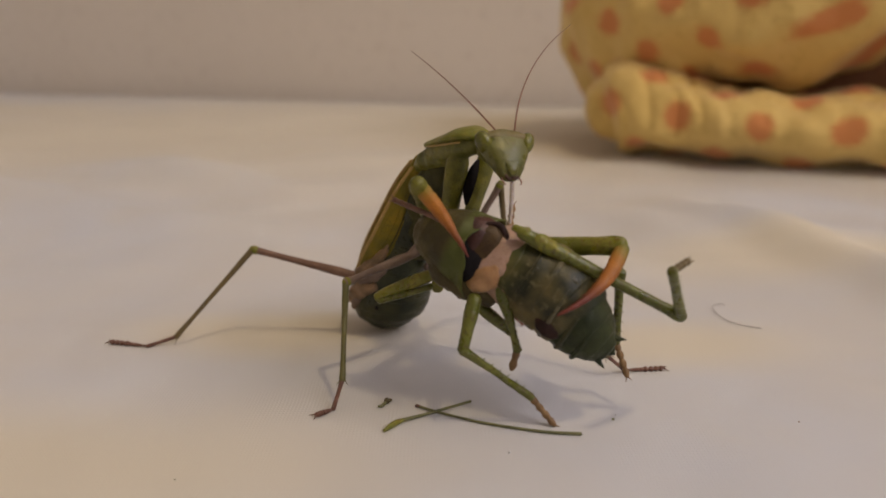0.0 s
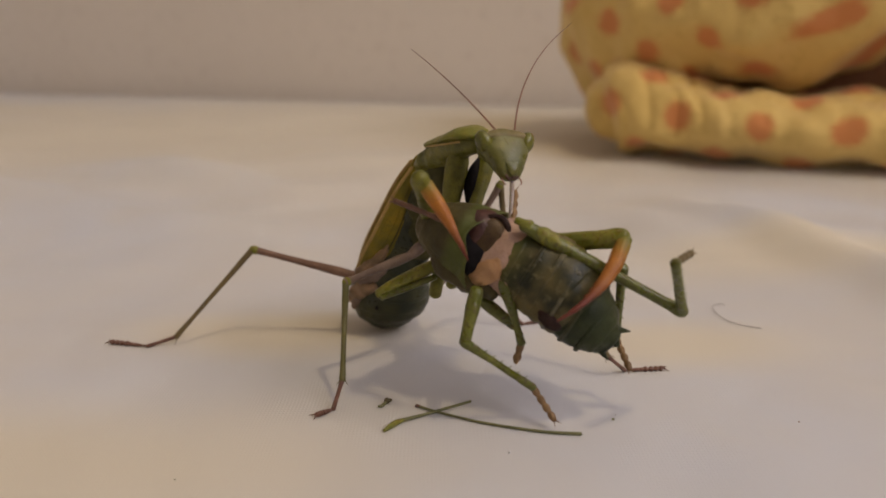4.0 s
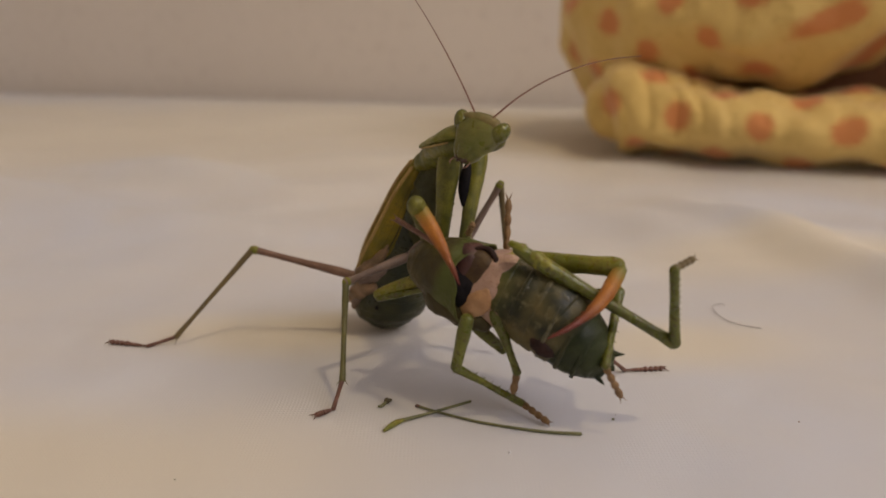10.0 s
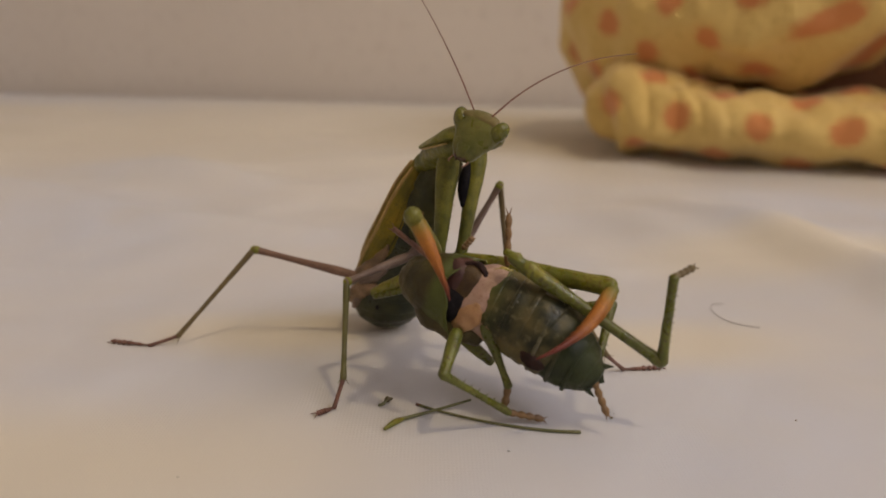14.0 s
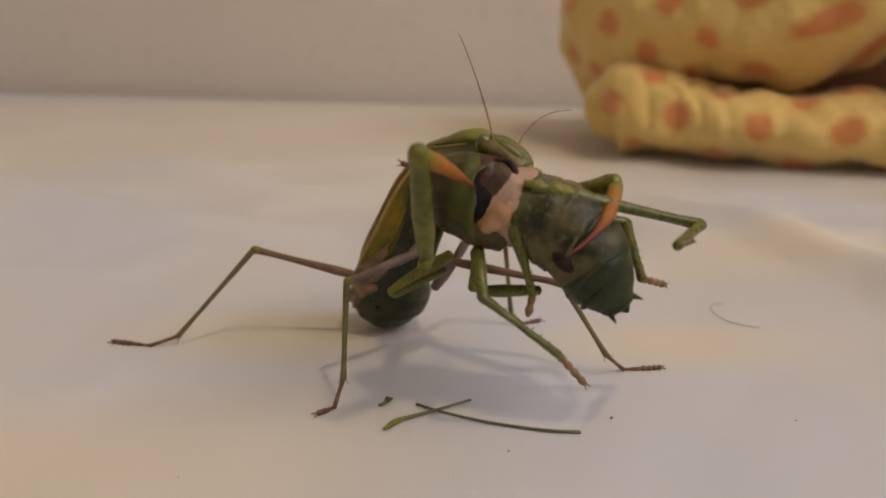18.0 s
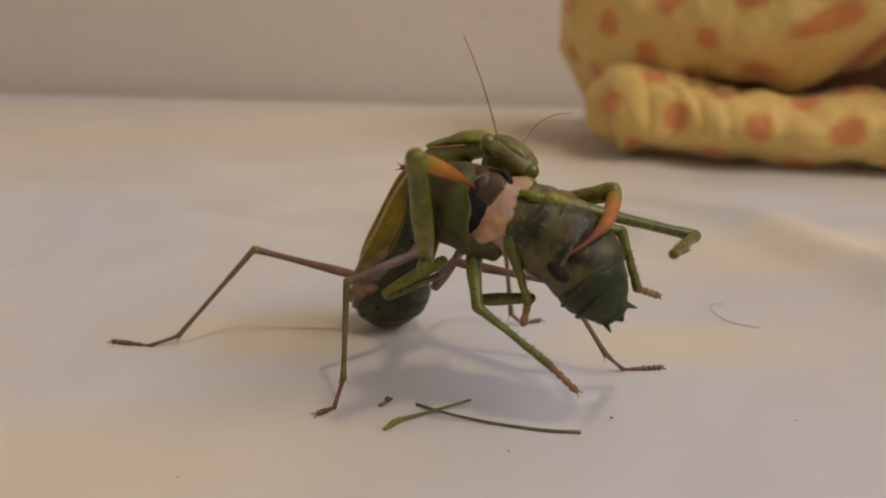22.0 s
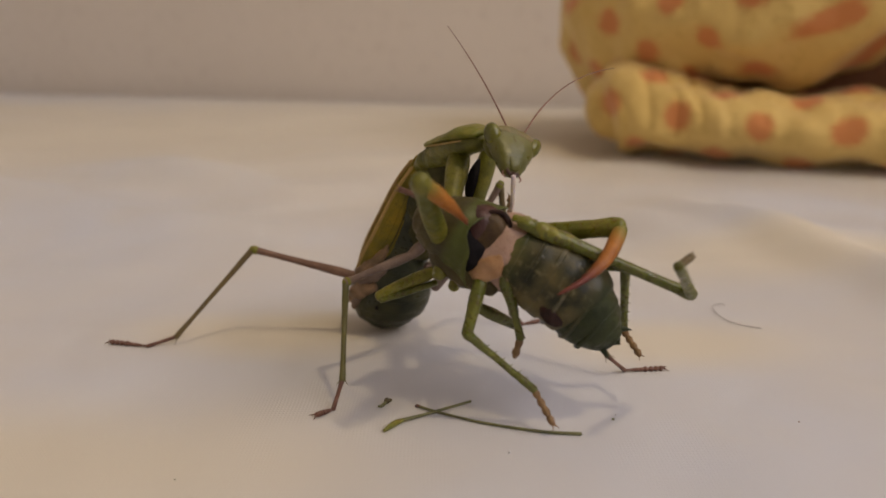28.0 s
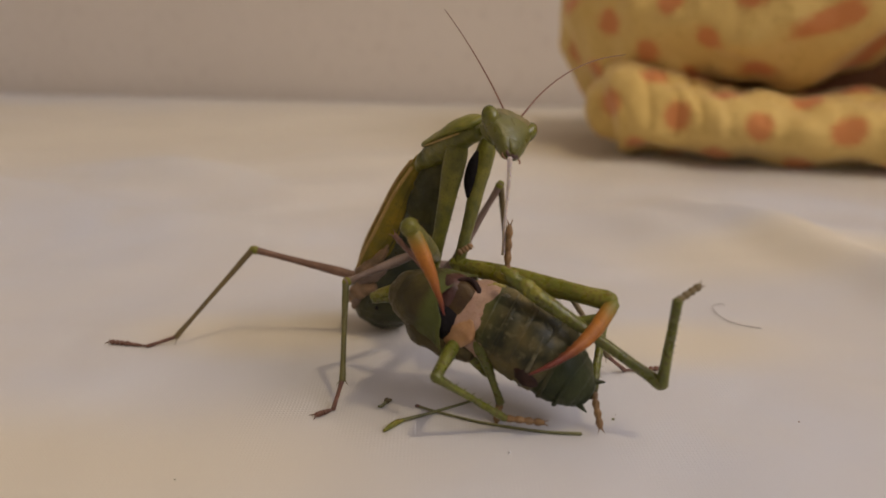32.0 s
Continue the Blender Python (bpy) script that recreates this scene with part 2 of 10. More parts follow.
def dotted_material():
    m = mat("dotted_cotton", (0.69, 0.490, 0.148), (0.77, 0.560, 0.195), (0.62, 0.425, 0.120), scale=14, fine=300, rough=0.85, bump=0.35, depth=0.0012, sheen=0.2)
    nt = m.node_tree
    p = nt.nodes["Principled BSDF"]
    base = p.inputs["Base Color"].links[0].from_socket

    def op(kind, a, b=0.0):
        n = nt.nodes.new("ShaderNodeMath")
        n.operation = kind
        for i, v in enumerate((a, b)):
            if isinstance(v, (int, float)):
                n.inputs[i].default_value = v
            else:
                nt.links.new(v, n.inputs[i])
        return n.outputs[0]
    uv = nt.nodes.new("ShaderNodeUVMap")
    uv.uv_map = "cloth"
    wob = nt.nodes.new("ShaderNodeTexNoise")
    wob.inputs["Scale"].default_value = 60.0
    sep = nt.nodes.new("ShaderNodeSeparateXYZ")
    nt.links.new(uv.outputs[0], sep.inputs[0])
    shift = op("MULTIPLY", op("SUBTRACT", wob.outputs["Fac"], 0.5), 0.006)
    u, v = op("ADD", sep.outputs[0], shift), op("ADD", sep.outputs[1], shift)
    row = op("DIVIDE", v, 0.0225)
    half = op("MULTIPLY", op("MODULO", op("FLOOR", row), 2.0), 0.5)
    fu = op("SUBTRACT", op("FRACT", op("ADD", op("DIVIDE", u, 0.039), half)), 0.5)
    fv = op("SUBTRACT", op("FRACT", row), 0.5)
    du, dv = op("MULTIPLY", fu, 0.039), op("MULTIPLY", fv, 0.0225)
    d = op("SQRT", op("ADD", op("MULTIPLY", du, du), op("MULTIPLY", dv, dv)))
    ramp = nt.nodes.new("ShaderNodeMapRange")
    ramp.inputs["From Min"].default_value, ramp.inputs["From Max"].default_value = 0.0088, 0.0054
    nt.links.new(d, ramp.inputs["Value"])
    mix = nt.nodes.new("ShaderNodeMixRGB")
    nt.links.new(ramp.outputs[0], mix.inputs[0])
    nt.links.new(base, mix.inputs[1])
    mix.inputs[2].default_value = (0.66, 0.265, 0.085, 1)
    nt.links.new(mix.outputs[0], p.inputs["Base Color"])
    return m


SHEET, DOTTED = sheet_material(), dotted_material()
GLASS = bpy.data.materials.new("window_glass")
GLASS.use_nodes = True
GLASS.node_tree.nodes["Principled BSDF"].inputs["Transmission Weight"].default_value = 1.0
GLASS.node_tree.nodes["Principled BSDF"].inputs["Roughness"].default_value = 0.02
MM = 0.001


# ---- mesh helpers (sizes in millimetres) ----
def mesh_of(name, verts, faces, material, smooth=True, uvs=None):
    me = bpy.data.meshes.new(name)
    me.from_pydata([tuple(c * MM for c in v) for v in verts], [], faces)
    if uvs:
        layer = me.uv_layers.new(name="cloth")
        for loop in me.loops:
            layer.data[loop.index].uv = uvs[loop.vertex_index]
    me.materials.append(material)
    me.polygons.foreach_set("use_smooth", [smooth] * len(me.polygons))
    me.update()
    return me


def spline(rows, steps):
    """Rows of numbers, made finer by a Catmull-Rom curve."""
    p = np.array(rows, float)
    q = np.vstack([2 * p[0] - p[1], p, 2 * p[-1] - p[-2]])
    out = []
    for i in range(1, len(q) - 2):
        for k in range(steps):
            t = k / steps
            out.append(0.5 * (2 * q[i] + (q[i + 1] - q[i - 1]) * t + (2 * q[i - 1] - 5 * q[i] + 4 * q[i + 1] - q[i + 2]) * t * t
                              + (3 * q[i] - q[i - 1] - 3 * q[i + 1] + q[i + 2]) * t ** 3))
    out.append(p[-1])
    return np.array(out)


def skin(rows, n=14, steps=4, up=(0, 0, 1), power=1.0, rough=0.0, grain=0.5, caps=True, tip=0.7, wrap=(0.0, 1.0), seed=0.0):
    """A tube through rows of x, y, z, half width, half height; its ends are rounded."""
    r = spline(rows, steps)
    r[:, 3:5] = np.maximum(r[:, 3:5], 0.01)
    if caps:
        for end, step in ((0, 1), (-1, -1)):
            a, b = r[end], r[end + step]
            d = a[:3] - b[:3]
            d /= np.linalg.norm(d) + 1e-9
            k = tip * min(a[3], a[4])
            extra = [np.r_[a[:3] + d * k * f, a[3:5] * g] for f, g in ((0.45, 0.86), (0.82, 0.55), (1.0, 0.16))]
            r = np.vstack([extra[::-1], r]) if end == 0 else np.vstack([r, extra])
    verts, faces, uvs = [], [], []
    tang = np.gradient(r[:, :3], axis=0)
    upv, length = np.array(up, float), 0.0
    open_wrap = wrap != (0.0, 1.0)
    m = n + 1 if open_wrap else n
    for i, (c, t) in enumerate(zip(r, tang)):
        t = t / (np.linalg.norm(t) + 1e-12)
        side = np.cross(upv, t)
        side /= np.linalg.norm(side) + 1e-12
        top = np.cross(t, side)
        if i:
            length += np.linalg.norm(c[:3] - r[i - 1][:3])
        for j in range(m):
            a = 2 * math.pi * (wrap[0] + (wrap[1] - wrap[0]) * j / n)
            ca, sa = math.cos(a), math.sin(a)
            ca, sa = math.copysign(abs(ca) ** power, ca), math.copysign(abs(sa) ** power, sa)
            v = c[:3] + side * c[3] * ca + top * c[4] * sa
            if rough:
                v = v + (side * ca + top * sa) * rough * noise.noise(Vector(v * grain) + Vector((seed, seed, 0)))
            verts.append(v)
            round_way = 0.0 if j == 0 else round_way + np.linalg.norm(v - verts[-2])
            uvs.append((length * MM, round_way * MM))
    rows_n = len(r)
    for i in range(rows_n - 1):
        for j in range(n):
            a, b = i * m + j, i * m + (j + 1) % m
            faces.append((a, b, b + m, a + m))
    if not open_wrap:
        faces.append(tuple(range(m))[::-1])
        faces.append(tuple(range((rows_n - 1) * m, rows_n * m)))
    return verts, faces, uvs


def shell(rows, thick, n=48, steps=5, slant=0.0, lean=0.0, rough=0.0, seed=0.0, notch=0.0, at=80.0):
    """An open cup along x from rows of x, y, z, half width, half height; the rim is drawn back by slant on its z side and out by lean on its y side,
    is notched and folded in at an angle of at degrees, and its lip curls out."""
    r = spline(rows, steps)
    verts, faces = [], []
    loops = [(c, 0.0) for c in r] + [(c, thick) for c in r[::-1]]
    far = r[-1][0] - r[0][0]
    for c, t in loops:
        for j in range(n):
            a = 2 * math.pi * j / n
            k = (c[0] - r[0][0]) / far
            edge = noise.noise(Vector((math.cos(a) * 2, math.sin(a) * 2, seed))) * rough * k * k * 2
            w = 1.0 + 0.05 * rough * noise.noise(Vector((c[0] * 0.4, math.cos(a) * 2, math.sin(a) * 2 + seed)))
            off = (a - radians(at) + math.pi) % (2 * math.pi) - math.pi
            fold = math.exp(-(off / 0.5) ** 2) * k * k
            w *= 1.0 - 0.028 * notch * math.exp(-abs(off) / 0.35) * k + 0.05 * k ** 8
            verts.append((c[0] - notch * fold - slant * k * math.sin(a) + lean * k * k * math.cos(a) + edge, c[1] + (c[3] - t) * w * math.cos(a), c[2] + (c[4] - t) * w * math.sin(a)))
    for i in range(len(loops) - 1):
        for j in range(n):
            a, b = i * n + j, i * n + (j + 1) % n
            faces.append((a, b, b + n, a + n))
    return verts, faces, None


def join(*shapes):
    verts, faces = [], []
    for s in shapes:
        k = len(verts)
        verts += [tuple(v) for v in s[0]]
        faces += [tuple(i + k for i in f) for f in s[1]]
    return verts, faces, None


def ball(c, r, squash=(1, 1, 1), n=14):
    rows = [(c[0] + r * squash[0] * math.cos(math.pi * (1 - k / 8)), c[1], c[2], r * squash[1] * math.sin(math.pi * k / 8) + 0.002,
             r * squash[2] * math.sin(math.pi * k / 8) + 0.002) for k in range(9)]
    return skin(rows, n=n, steps=2, caps=False)


def spike(a, b, r):
    return skin([(*a, r, r), (*[(p + q) / 2 for p, q in zip(a, b)], r * 0.6, r * 0.6), (*b, r * 0.12, r * 0.12)], n=6, steps=1, caps=False, up=(0.3, 0.2, 1))


def part(name, shape, material, parent, label="", smooth=True):
    ob = new(name, mesh_of(name, shape[0], shape[1], material, smooth))
    ob.parent = parent
    if label:
        ob["label"] = label
    return ob


def empty(name, m, label, category, group=""):
    ob = new(name)
    ob.matrix_world = m
    ob.empty_display_size = 0.01
    return tagged(ob, label, category, group)


def aim(a, b, towards=(0, -0.9, 0.35)):
    """The pose of a limb from a to b (millimetres): x along it, z to the given side."""
    a, b = Vector(a), Vector(b)
    x = (b - a).normalized()
    z = Vector(towards)
    z = (z - x * z.dot(x)).normalized()
    y = z.cross(x)
    m = Matrix((x, y, z)).transposed().to_4x4()
    m.translation = a * MM
    return m


def limb(name, a, b, radii, material, parent, label="", extra=()):
    """A leg segment from a to b, in millimetres; radii at even steps."""
    length = (Vector(b) - Vector(a)).length
    n = len(radii) - 1
    shape = skin([(length * i / n, 0, 0, r, r) for i, r in enumerate(radii)], n=10, steps=4)
    ob = part(name, join(shape, *extra) if extra else shape, material, parent, label)
    ob.matrix_basis = aim(a, b)
    return ob


MOVING = {}

# ---- room ----
def slab(name, corners, material, thick, label):
    """A flat piece of the room from four corners (metres), thickened along its normal, away from the room."""
    c = [Vector(p) for p in corners]
    nrm = (c[1] - c[0]).cross(c[2] - c[1]).normalized() * thick
    v = [tuple(p * 1000) for p in c] + [tuple((p - nrm) * 1000) for p in c]
    f = [(0, 1, 2, 3), (7, 6, 5, 4), (0, 4, 5, 1), (1, 5, 6, 2), (2, 6, 7, 3), (3, 7, 4, 0)]
    return tagged(new(name, mesh_of(name, v, f, material, smooth=False)), label, name.split("_")[0], kind="structure")


def wall_line(x, off=0.0):
    """Where the mattress ends before the wall (millimetres)."""
    return 722.0 - 0.29 * x + off


def on_wall(x, z, off=22.0):
    return (x * MM, wall_line(x, off) * MM, z)


slab("wall_north", [on_wall(-1600, -0.5), on_wall(1600, -0.5), on_wall(1600, 2.3), on_wall(-1600, 2.3)], PAINT, 0.1, "plain greyish cream painted wall behind the bed")
slab("wall_south", [(1.6, -2.4, -0.5), (-1.6, -2.4, -0.5), (-1.6, -2.4, 2.3), (1.6, -2.4, 2.3)], PAINT, 0.1, "plain cream painted wall")

def wall_with_window():
    """The wall at the foot of the bed, open for one window."""
    y0, y1, a, b, z0, z1 = -2400, wall_line(1500, 22), -1700, 245, 850, 2050
    verts, faces = [], []
    for lo, hi, bottom, top in ((y0, a, -500, 2300), (b, y1, -500, 2300), (a, b, -500, z0), (a, b, z1, 2300)):
        k = len(verts)
        verts += [(x, y, z) for x in (1500, 1600) for y in (lo, hi) for z in (bottom, top)]
        faces += [tuple(i + k for i in f) for f in ((0, 1, 3, 2), (4, 6, 7, 5), (0, 4, 5, 1), (2, 3, 7, 6), (0, 2, 6, 4), (1, 5, 7, 3))]
    tagged(new("wall_east", mesh_of("wall_east", verts, faces, PAINT, smooth=False)), "plain cream painted wall with a window opening", "wall", kind="structure")
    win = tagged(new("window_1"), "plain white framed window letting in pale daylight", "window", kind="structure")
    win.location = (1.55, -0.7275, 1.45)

    def bar(name, y, z, hy, hz, hx, material):
        v = [(sx * hx, y + sy * hy, z + sz * hz) for sx in (-1, 1) for sy in (-1, 1) for sz in (-1, 1)]
        return part(name, (v, [(0, 1, 3, 2), (4, 6, 7, 5), (0, 4, 5, 1), (2, 3, 7, 6), (0, 2, 6, 4), (1, 5, 7, 3)], None), material, win, smooth=False)
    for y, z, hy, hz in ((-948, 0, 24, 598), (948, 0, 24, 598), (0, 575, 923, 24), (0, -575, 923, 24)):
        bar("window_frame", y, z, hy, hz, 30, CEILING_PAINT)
    bar("pane", 0, 0, 922, 549, 3, GLASS).visible_shadow = False


wall_with_window()
slab("wall_west", [(-1.6, -2.4, -0.5), on_wall(-1600, -0.5), on_wall(-1600, 2.3), (-1.6, -2.4, 2.3)], PAINT, 0.1, "plain cream painted wall")
slab("floor", [(-1.6, -2.4, -0.5), (1.6, -2.4, -0.5), on_wall(1600, -0.5), on_wall(-1600, -0.5)], BOARDS, 0.1, "brown wooden floor")
slab("ceiling", [(-1.6, -2.4, 2.3), on_wall(-1600, 2.3), on_wall(1600, 2.3), (1.6, -2.4, 2.3)], CEILING_PAINT, 0.1, "white ceiling")


# ---- bed ----
def sheet_height(x, y):
    """The lie of the sheet, millimetres: flat near the insects, with soft folds further off."""
    far = max(0.0, min(1.0, (y - 170.0) / 130.0))
    side = max(0.0, min(1.0, (abs(x - 5.0) - 62.0) / 60.0))
    w = max(far, side * 0.6) * max(0.12, min(1.0, (wall_line(x) - y) / 220.0))
    z = w * 7.0 * noise.noise(Vector((x * 0.007, y * 0.011, 1.3)))
    z += w * 3.2 * noise.noise(Vector((x * 0.018, y * 0.022, 7.1)))

    def ridge(ax, ay, bx, by, height, wide):
        dx, dy = bx - ax, by - ay
        k = max(0.0, min(1.0, ((x - ax) * dx + (y - ay) * dy) / (dx * dx + dy * dy)))
        d2 = (x - ax - k * dx) ** 2 + (y - ay - k * dy) ** 2
        return height * math.exp(-d2 / (2 * wide * wide)) * math.sin(math.pi * (0.15 + 0.7 * k))
    z += ridge(86, 270, 121, 132, 7.0, 9) + ridge(58, 262, 84, 176, 2.4, 9) + ridge(-205, 352, -60, 300, 5.0, 8)
    z += ridge(75, 235, 240, 190, 5.0, 15) + ridge(-140, 260, -60, 232, 5.0, 9) + ridge(100, 170, 190, 135, 4.0, 13)
    z += ridge(-260, 300, -120, 270, 5.0, 14) + ridge(-120, 150, -75, 122, 1.0, 9) + ridge(-130, 338, -70, 284, 4.6, 15) + ridge(-230, 300, -140, 262, 3.6, 16)
    z += 0.55 * min(1.0, max(0.0, (math.hypot(x - 5, y - 120) - 45.0) / 60.0)) * noise.noise(Vector((x * 0.03, y * 0.03, 5.0)))
    z += 0.10 * noise.noise(Vector((x * 0.05, y * 0.05, 3.0)))
    return min(z, 14.0)


def bed():
    xs = np.concatenate([np.linspace(-1100, -130, 70), np.linspace(-126, 126, 150), np.linspace(130, 900, 64)])
    ws = np.concatenate([np.linspace(-900, 70, 40), np.linspace(72, 200, 110), np.linspace(203, 480, 90), np.linspace(490, 1000, 60)])
    verts, faces = [], []
    for w in ws:
        for x in xs:
            edge = wall_line(x)
            f = (w - 200.0) / 800.0
            y = w if w <= 200 else 200 + f * (edge - 200)
            z = sheet_height(x, y)
            if y < edge - 1:
                d = edge - y
                if d < 22:
                    z = z * d / 22 - (22 - d) ** 2 / 44.0
            verts.append((x, y, z))
    n = len(xs)
    for x in xs:
        verts.append((x, wall_line(x, 2.0), -60.0))
    for j in range(len(ws)):
        for i in range(n - 1):
            a = j * n + i
            faces.append((a, a + 1, a + n + 1, a + n))
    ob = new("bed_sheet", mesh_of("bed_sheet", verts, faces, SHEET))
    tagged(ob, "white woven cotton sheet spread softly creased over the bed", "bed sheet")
    c = [(-1.09, -0.89), (0.89, -0.89), (0.89, wall_line(890, -16) * MM), (-1.09, wall_line(-1090, -16) * MM)]
    base = new("mattress", mesh_of("mattress", [(x * 1000, y * 1000, z) for z in (-230, -14) for x, y in c],
               [(3, 2, 1, 0), (4, 5, 6, 7), (0, 1, 5, 4), (1, 2, 6, 5), (2, 3, 7, 6), (3, 0, 4, 7)], TICKING, smooth=False))
    tagged(base, "plain pale mattress under the white sheet", "mattress")
    frame_v = [(x * 1000, y * 1000, z) for z in (-500, -230) for x, y in c]
    tagged(new("bed", mesh_of("bed", frame_v, [(3, 2, 1, 0), (4, 5, 6, 7), (0, 1, 5, 4), (1, 2, 6, 5), (2, 3, 7, 6), (3, 0, 4, 7)], BOARDS, smooth=False)),
           "wooden bed base under the mattress", "bed")


bed()


# ---- folded dotted quilt ----
def quilt():
    q = empty("folded_quilt", pose(0.099, 0.386, 0), "folded yellow cotton quilt with orange dots, lying on the bed", "quilt")

    def roll(name, rows, seed, rough, pucker=1.0, label="", power=0.8, cloth=None):
        shape = skin(rows, n=96, steps=18, power=power, rough=rough, grain=0.045, seed=seed)
        finer = []
        for v, (u, w) in zip(shape[0], shape[2]):
            p = Vector(v)
            crease = (1.0 - abs(noise.noise(Vector((u * 78 + 1.5 * noise.noise(Vector((w * 20, seed, 0))) + seed, w * 9, seed))))) ** 4
            k = 1.6 * noise.noise(Vector((p.x * 0.11 + seed, p.y * 0.11, p.z * 0.02))) + 0.6 * noise.noise(p * 0.21) - pucker * 2.4 * crease
            finer.append((p.x - 0.25 * k, p.y - 0.8 * k, p.z + 0.55 * k))
        lay = [(u, w - shape[2][i - i % 96 + 48][1] + 0.96) for i, (u, w) in enumerate(shape[2])]
        ob = new(name, mesh_of(name, finer, shape[1], cloth or DOTTED, True, lay))
        ob.parent = q
        if label:
            ob["label"] = label
    # x, y, z from the front corner; half depth, half height
    roll("lower_roll", [(-5, 39, 23, 22, 18), (6, 35, 25.5, 40, 24.5), (26, 26, 23, 47, 22), (46, 16, 19.5, 51, 18.5), (80, -1, 18, 54, 17.5), (130, -29, 18, 56, 17.5), (190, -64, 17.5, 56, 17), (260, -107, 17.5, 56, 17)], 2.0, 5.0, 1.15)
    roll("upper_fold", [(6, 114, 50, 30, 46), (24, 99, 62, 64, 52), (66, 70, 76, 90, 45), (92, 52, 77, 92, 43), (110, 40, 81, 92, 43), (124, 32, 102, 91, 42), (140, 21, 120, 90, 36), (200, -18, 126, 88, 31), (260, -55, 122, 86, 28)], 5.0, 7.0, 0.7)
    roll("back_fold", [(52, 132, 24, 24, 22), (66, 124, 28, 36, 26), (90, 106, 36, 44, 34), (135, 66, 48, 58, 44), (230, 6, 54, 62, 48)], 9.0, 5.0, 1.2, "plain brown cloth at the back of the quilt", 0.8, BROWN_CLOTH)


quilt()


# ---- small litter on the sheet ----
def litter():
    g = empty("grass_stalk", pose(-0.00931, 0.1044, 0), "thin green stalk with a thicker bud end, lying on the sheet", "stalk", "stalks on the sheet")
    part("stem", skin([(2.3, 2.9, 0.45, .35, .35), (7, 5.4, 0.5, .26, .26), (14.0, 8.8, 0.9, .22, .22)], n=8, steps=6), STRAW, g)
    part("bud", skin([(0, 0, 0.35, .26, .26), (0.7, 0.9, 0.45, .42, .42), (1.7, 2.2, 0.5, .52, .48), (2.8, 3.2, 0.45, .34, .34)], n=8, steps=4), K_GREEN, g, "swollen green bud")
    h = empty("grass_stalk", pose(-0.00411, 0.11259, 0), "long thin bent green stalk lying across another", "stalk", "stalks on the sheet")
    part("stem", skin([(0, 0, 0.3, .22, .22), (3.5, -2.2, 0.35, .2, .2), (11, -5.7, 0.3, .22, .22), (19.8, -8.36, 0.3, .25, .25), (25.8, -9.06, 0.3, .3, .28)], n=8, steps=6), STRAW, h)
    part("tip", skin([(-0.4, 0.25, 0.3, .26, .26), (0.3, -0.15, 0.3, .24, .24)], n=8, steps=2), TARSUS, h, "brown broken tip")
    c = empty("plant_crumb", pose(-0.0101, 0.1130, 0), "small green and dark crumb on the sheet", "crumb", "crumbs on the sheet")
    part("green_half", skin([(-0.8, -0.5, 0.3, .2, .2), (-0.2, -0.3, 0.35, .3, .3), (0.3, 0.5, 0.5, .25, .25)], n=8, steps=3), STRAW, c)
    part("dark_half", skin([(0.2, 0.6, 0.5, .3, .3), (0.6, 1.1, 0.6, .5, .45), (1.2, 1.5, 0.5, .2, .2)], n=8, steps=3, rough=0.3, grain=2.0), CRUMB, c)
    for x, y, r, m in ((27.83, 108.36, .26, STRAW), (57.91, 107.62, .15, K_FOOT), (10.0, 98.3, .25, SHEET), (-37.9, 91.4, .12, STRAW), (28.6, 110.0, .08, CRUMB)):
        ob = new("crumb", mesh_of("crumb", *ball((0, 0, 0), r, (1, 0.8, 0.7), 8)[:2], m))
        ob.location = (x * MM, y * MM, r * 0.7 * MM)
        tagged(ob, "tiny dark speck on the white sheet" if m is not SHEET else "tiny pale lint on the white sheet", "crumb", "crumbs on the sheet")
    hair = new("hair", mesh_of("hair", *skin([(3.2, 10.6, .9, .05, .05), (1.0, 10.9, .7, .06, .06), (-0.4, 8.6, .4, .06, .06), (0.4, 2.2, .25, .06, .06), (3.0, -.6, .2, .06, .06), (6.3, -2.2, .15, .05, .05)], n=6, steps=6)[:2], HAIR))
    hair.location = (0.06217, 0.1500, 0)
    tagged(hair, "thin curled dark hair lying on the sheet", "hair")


litter()

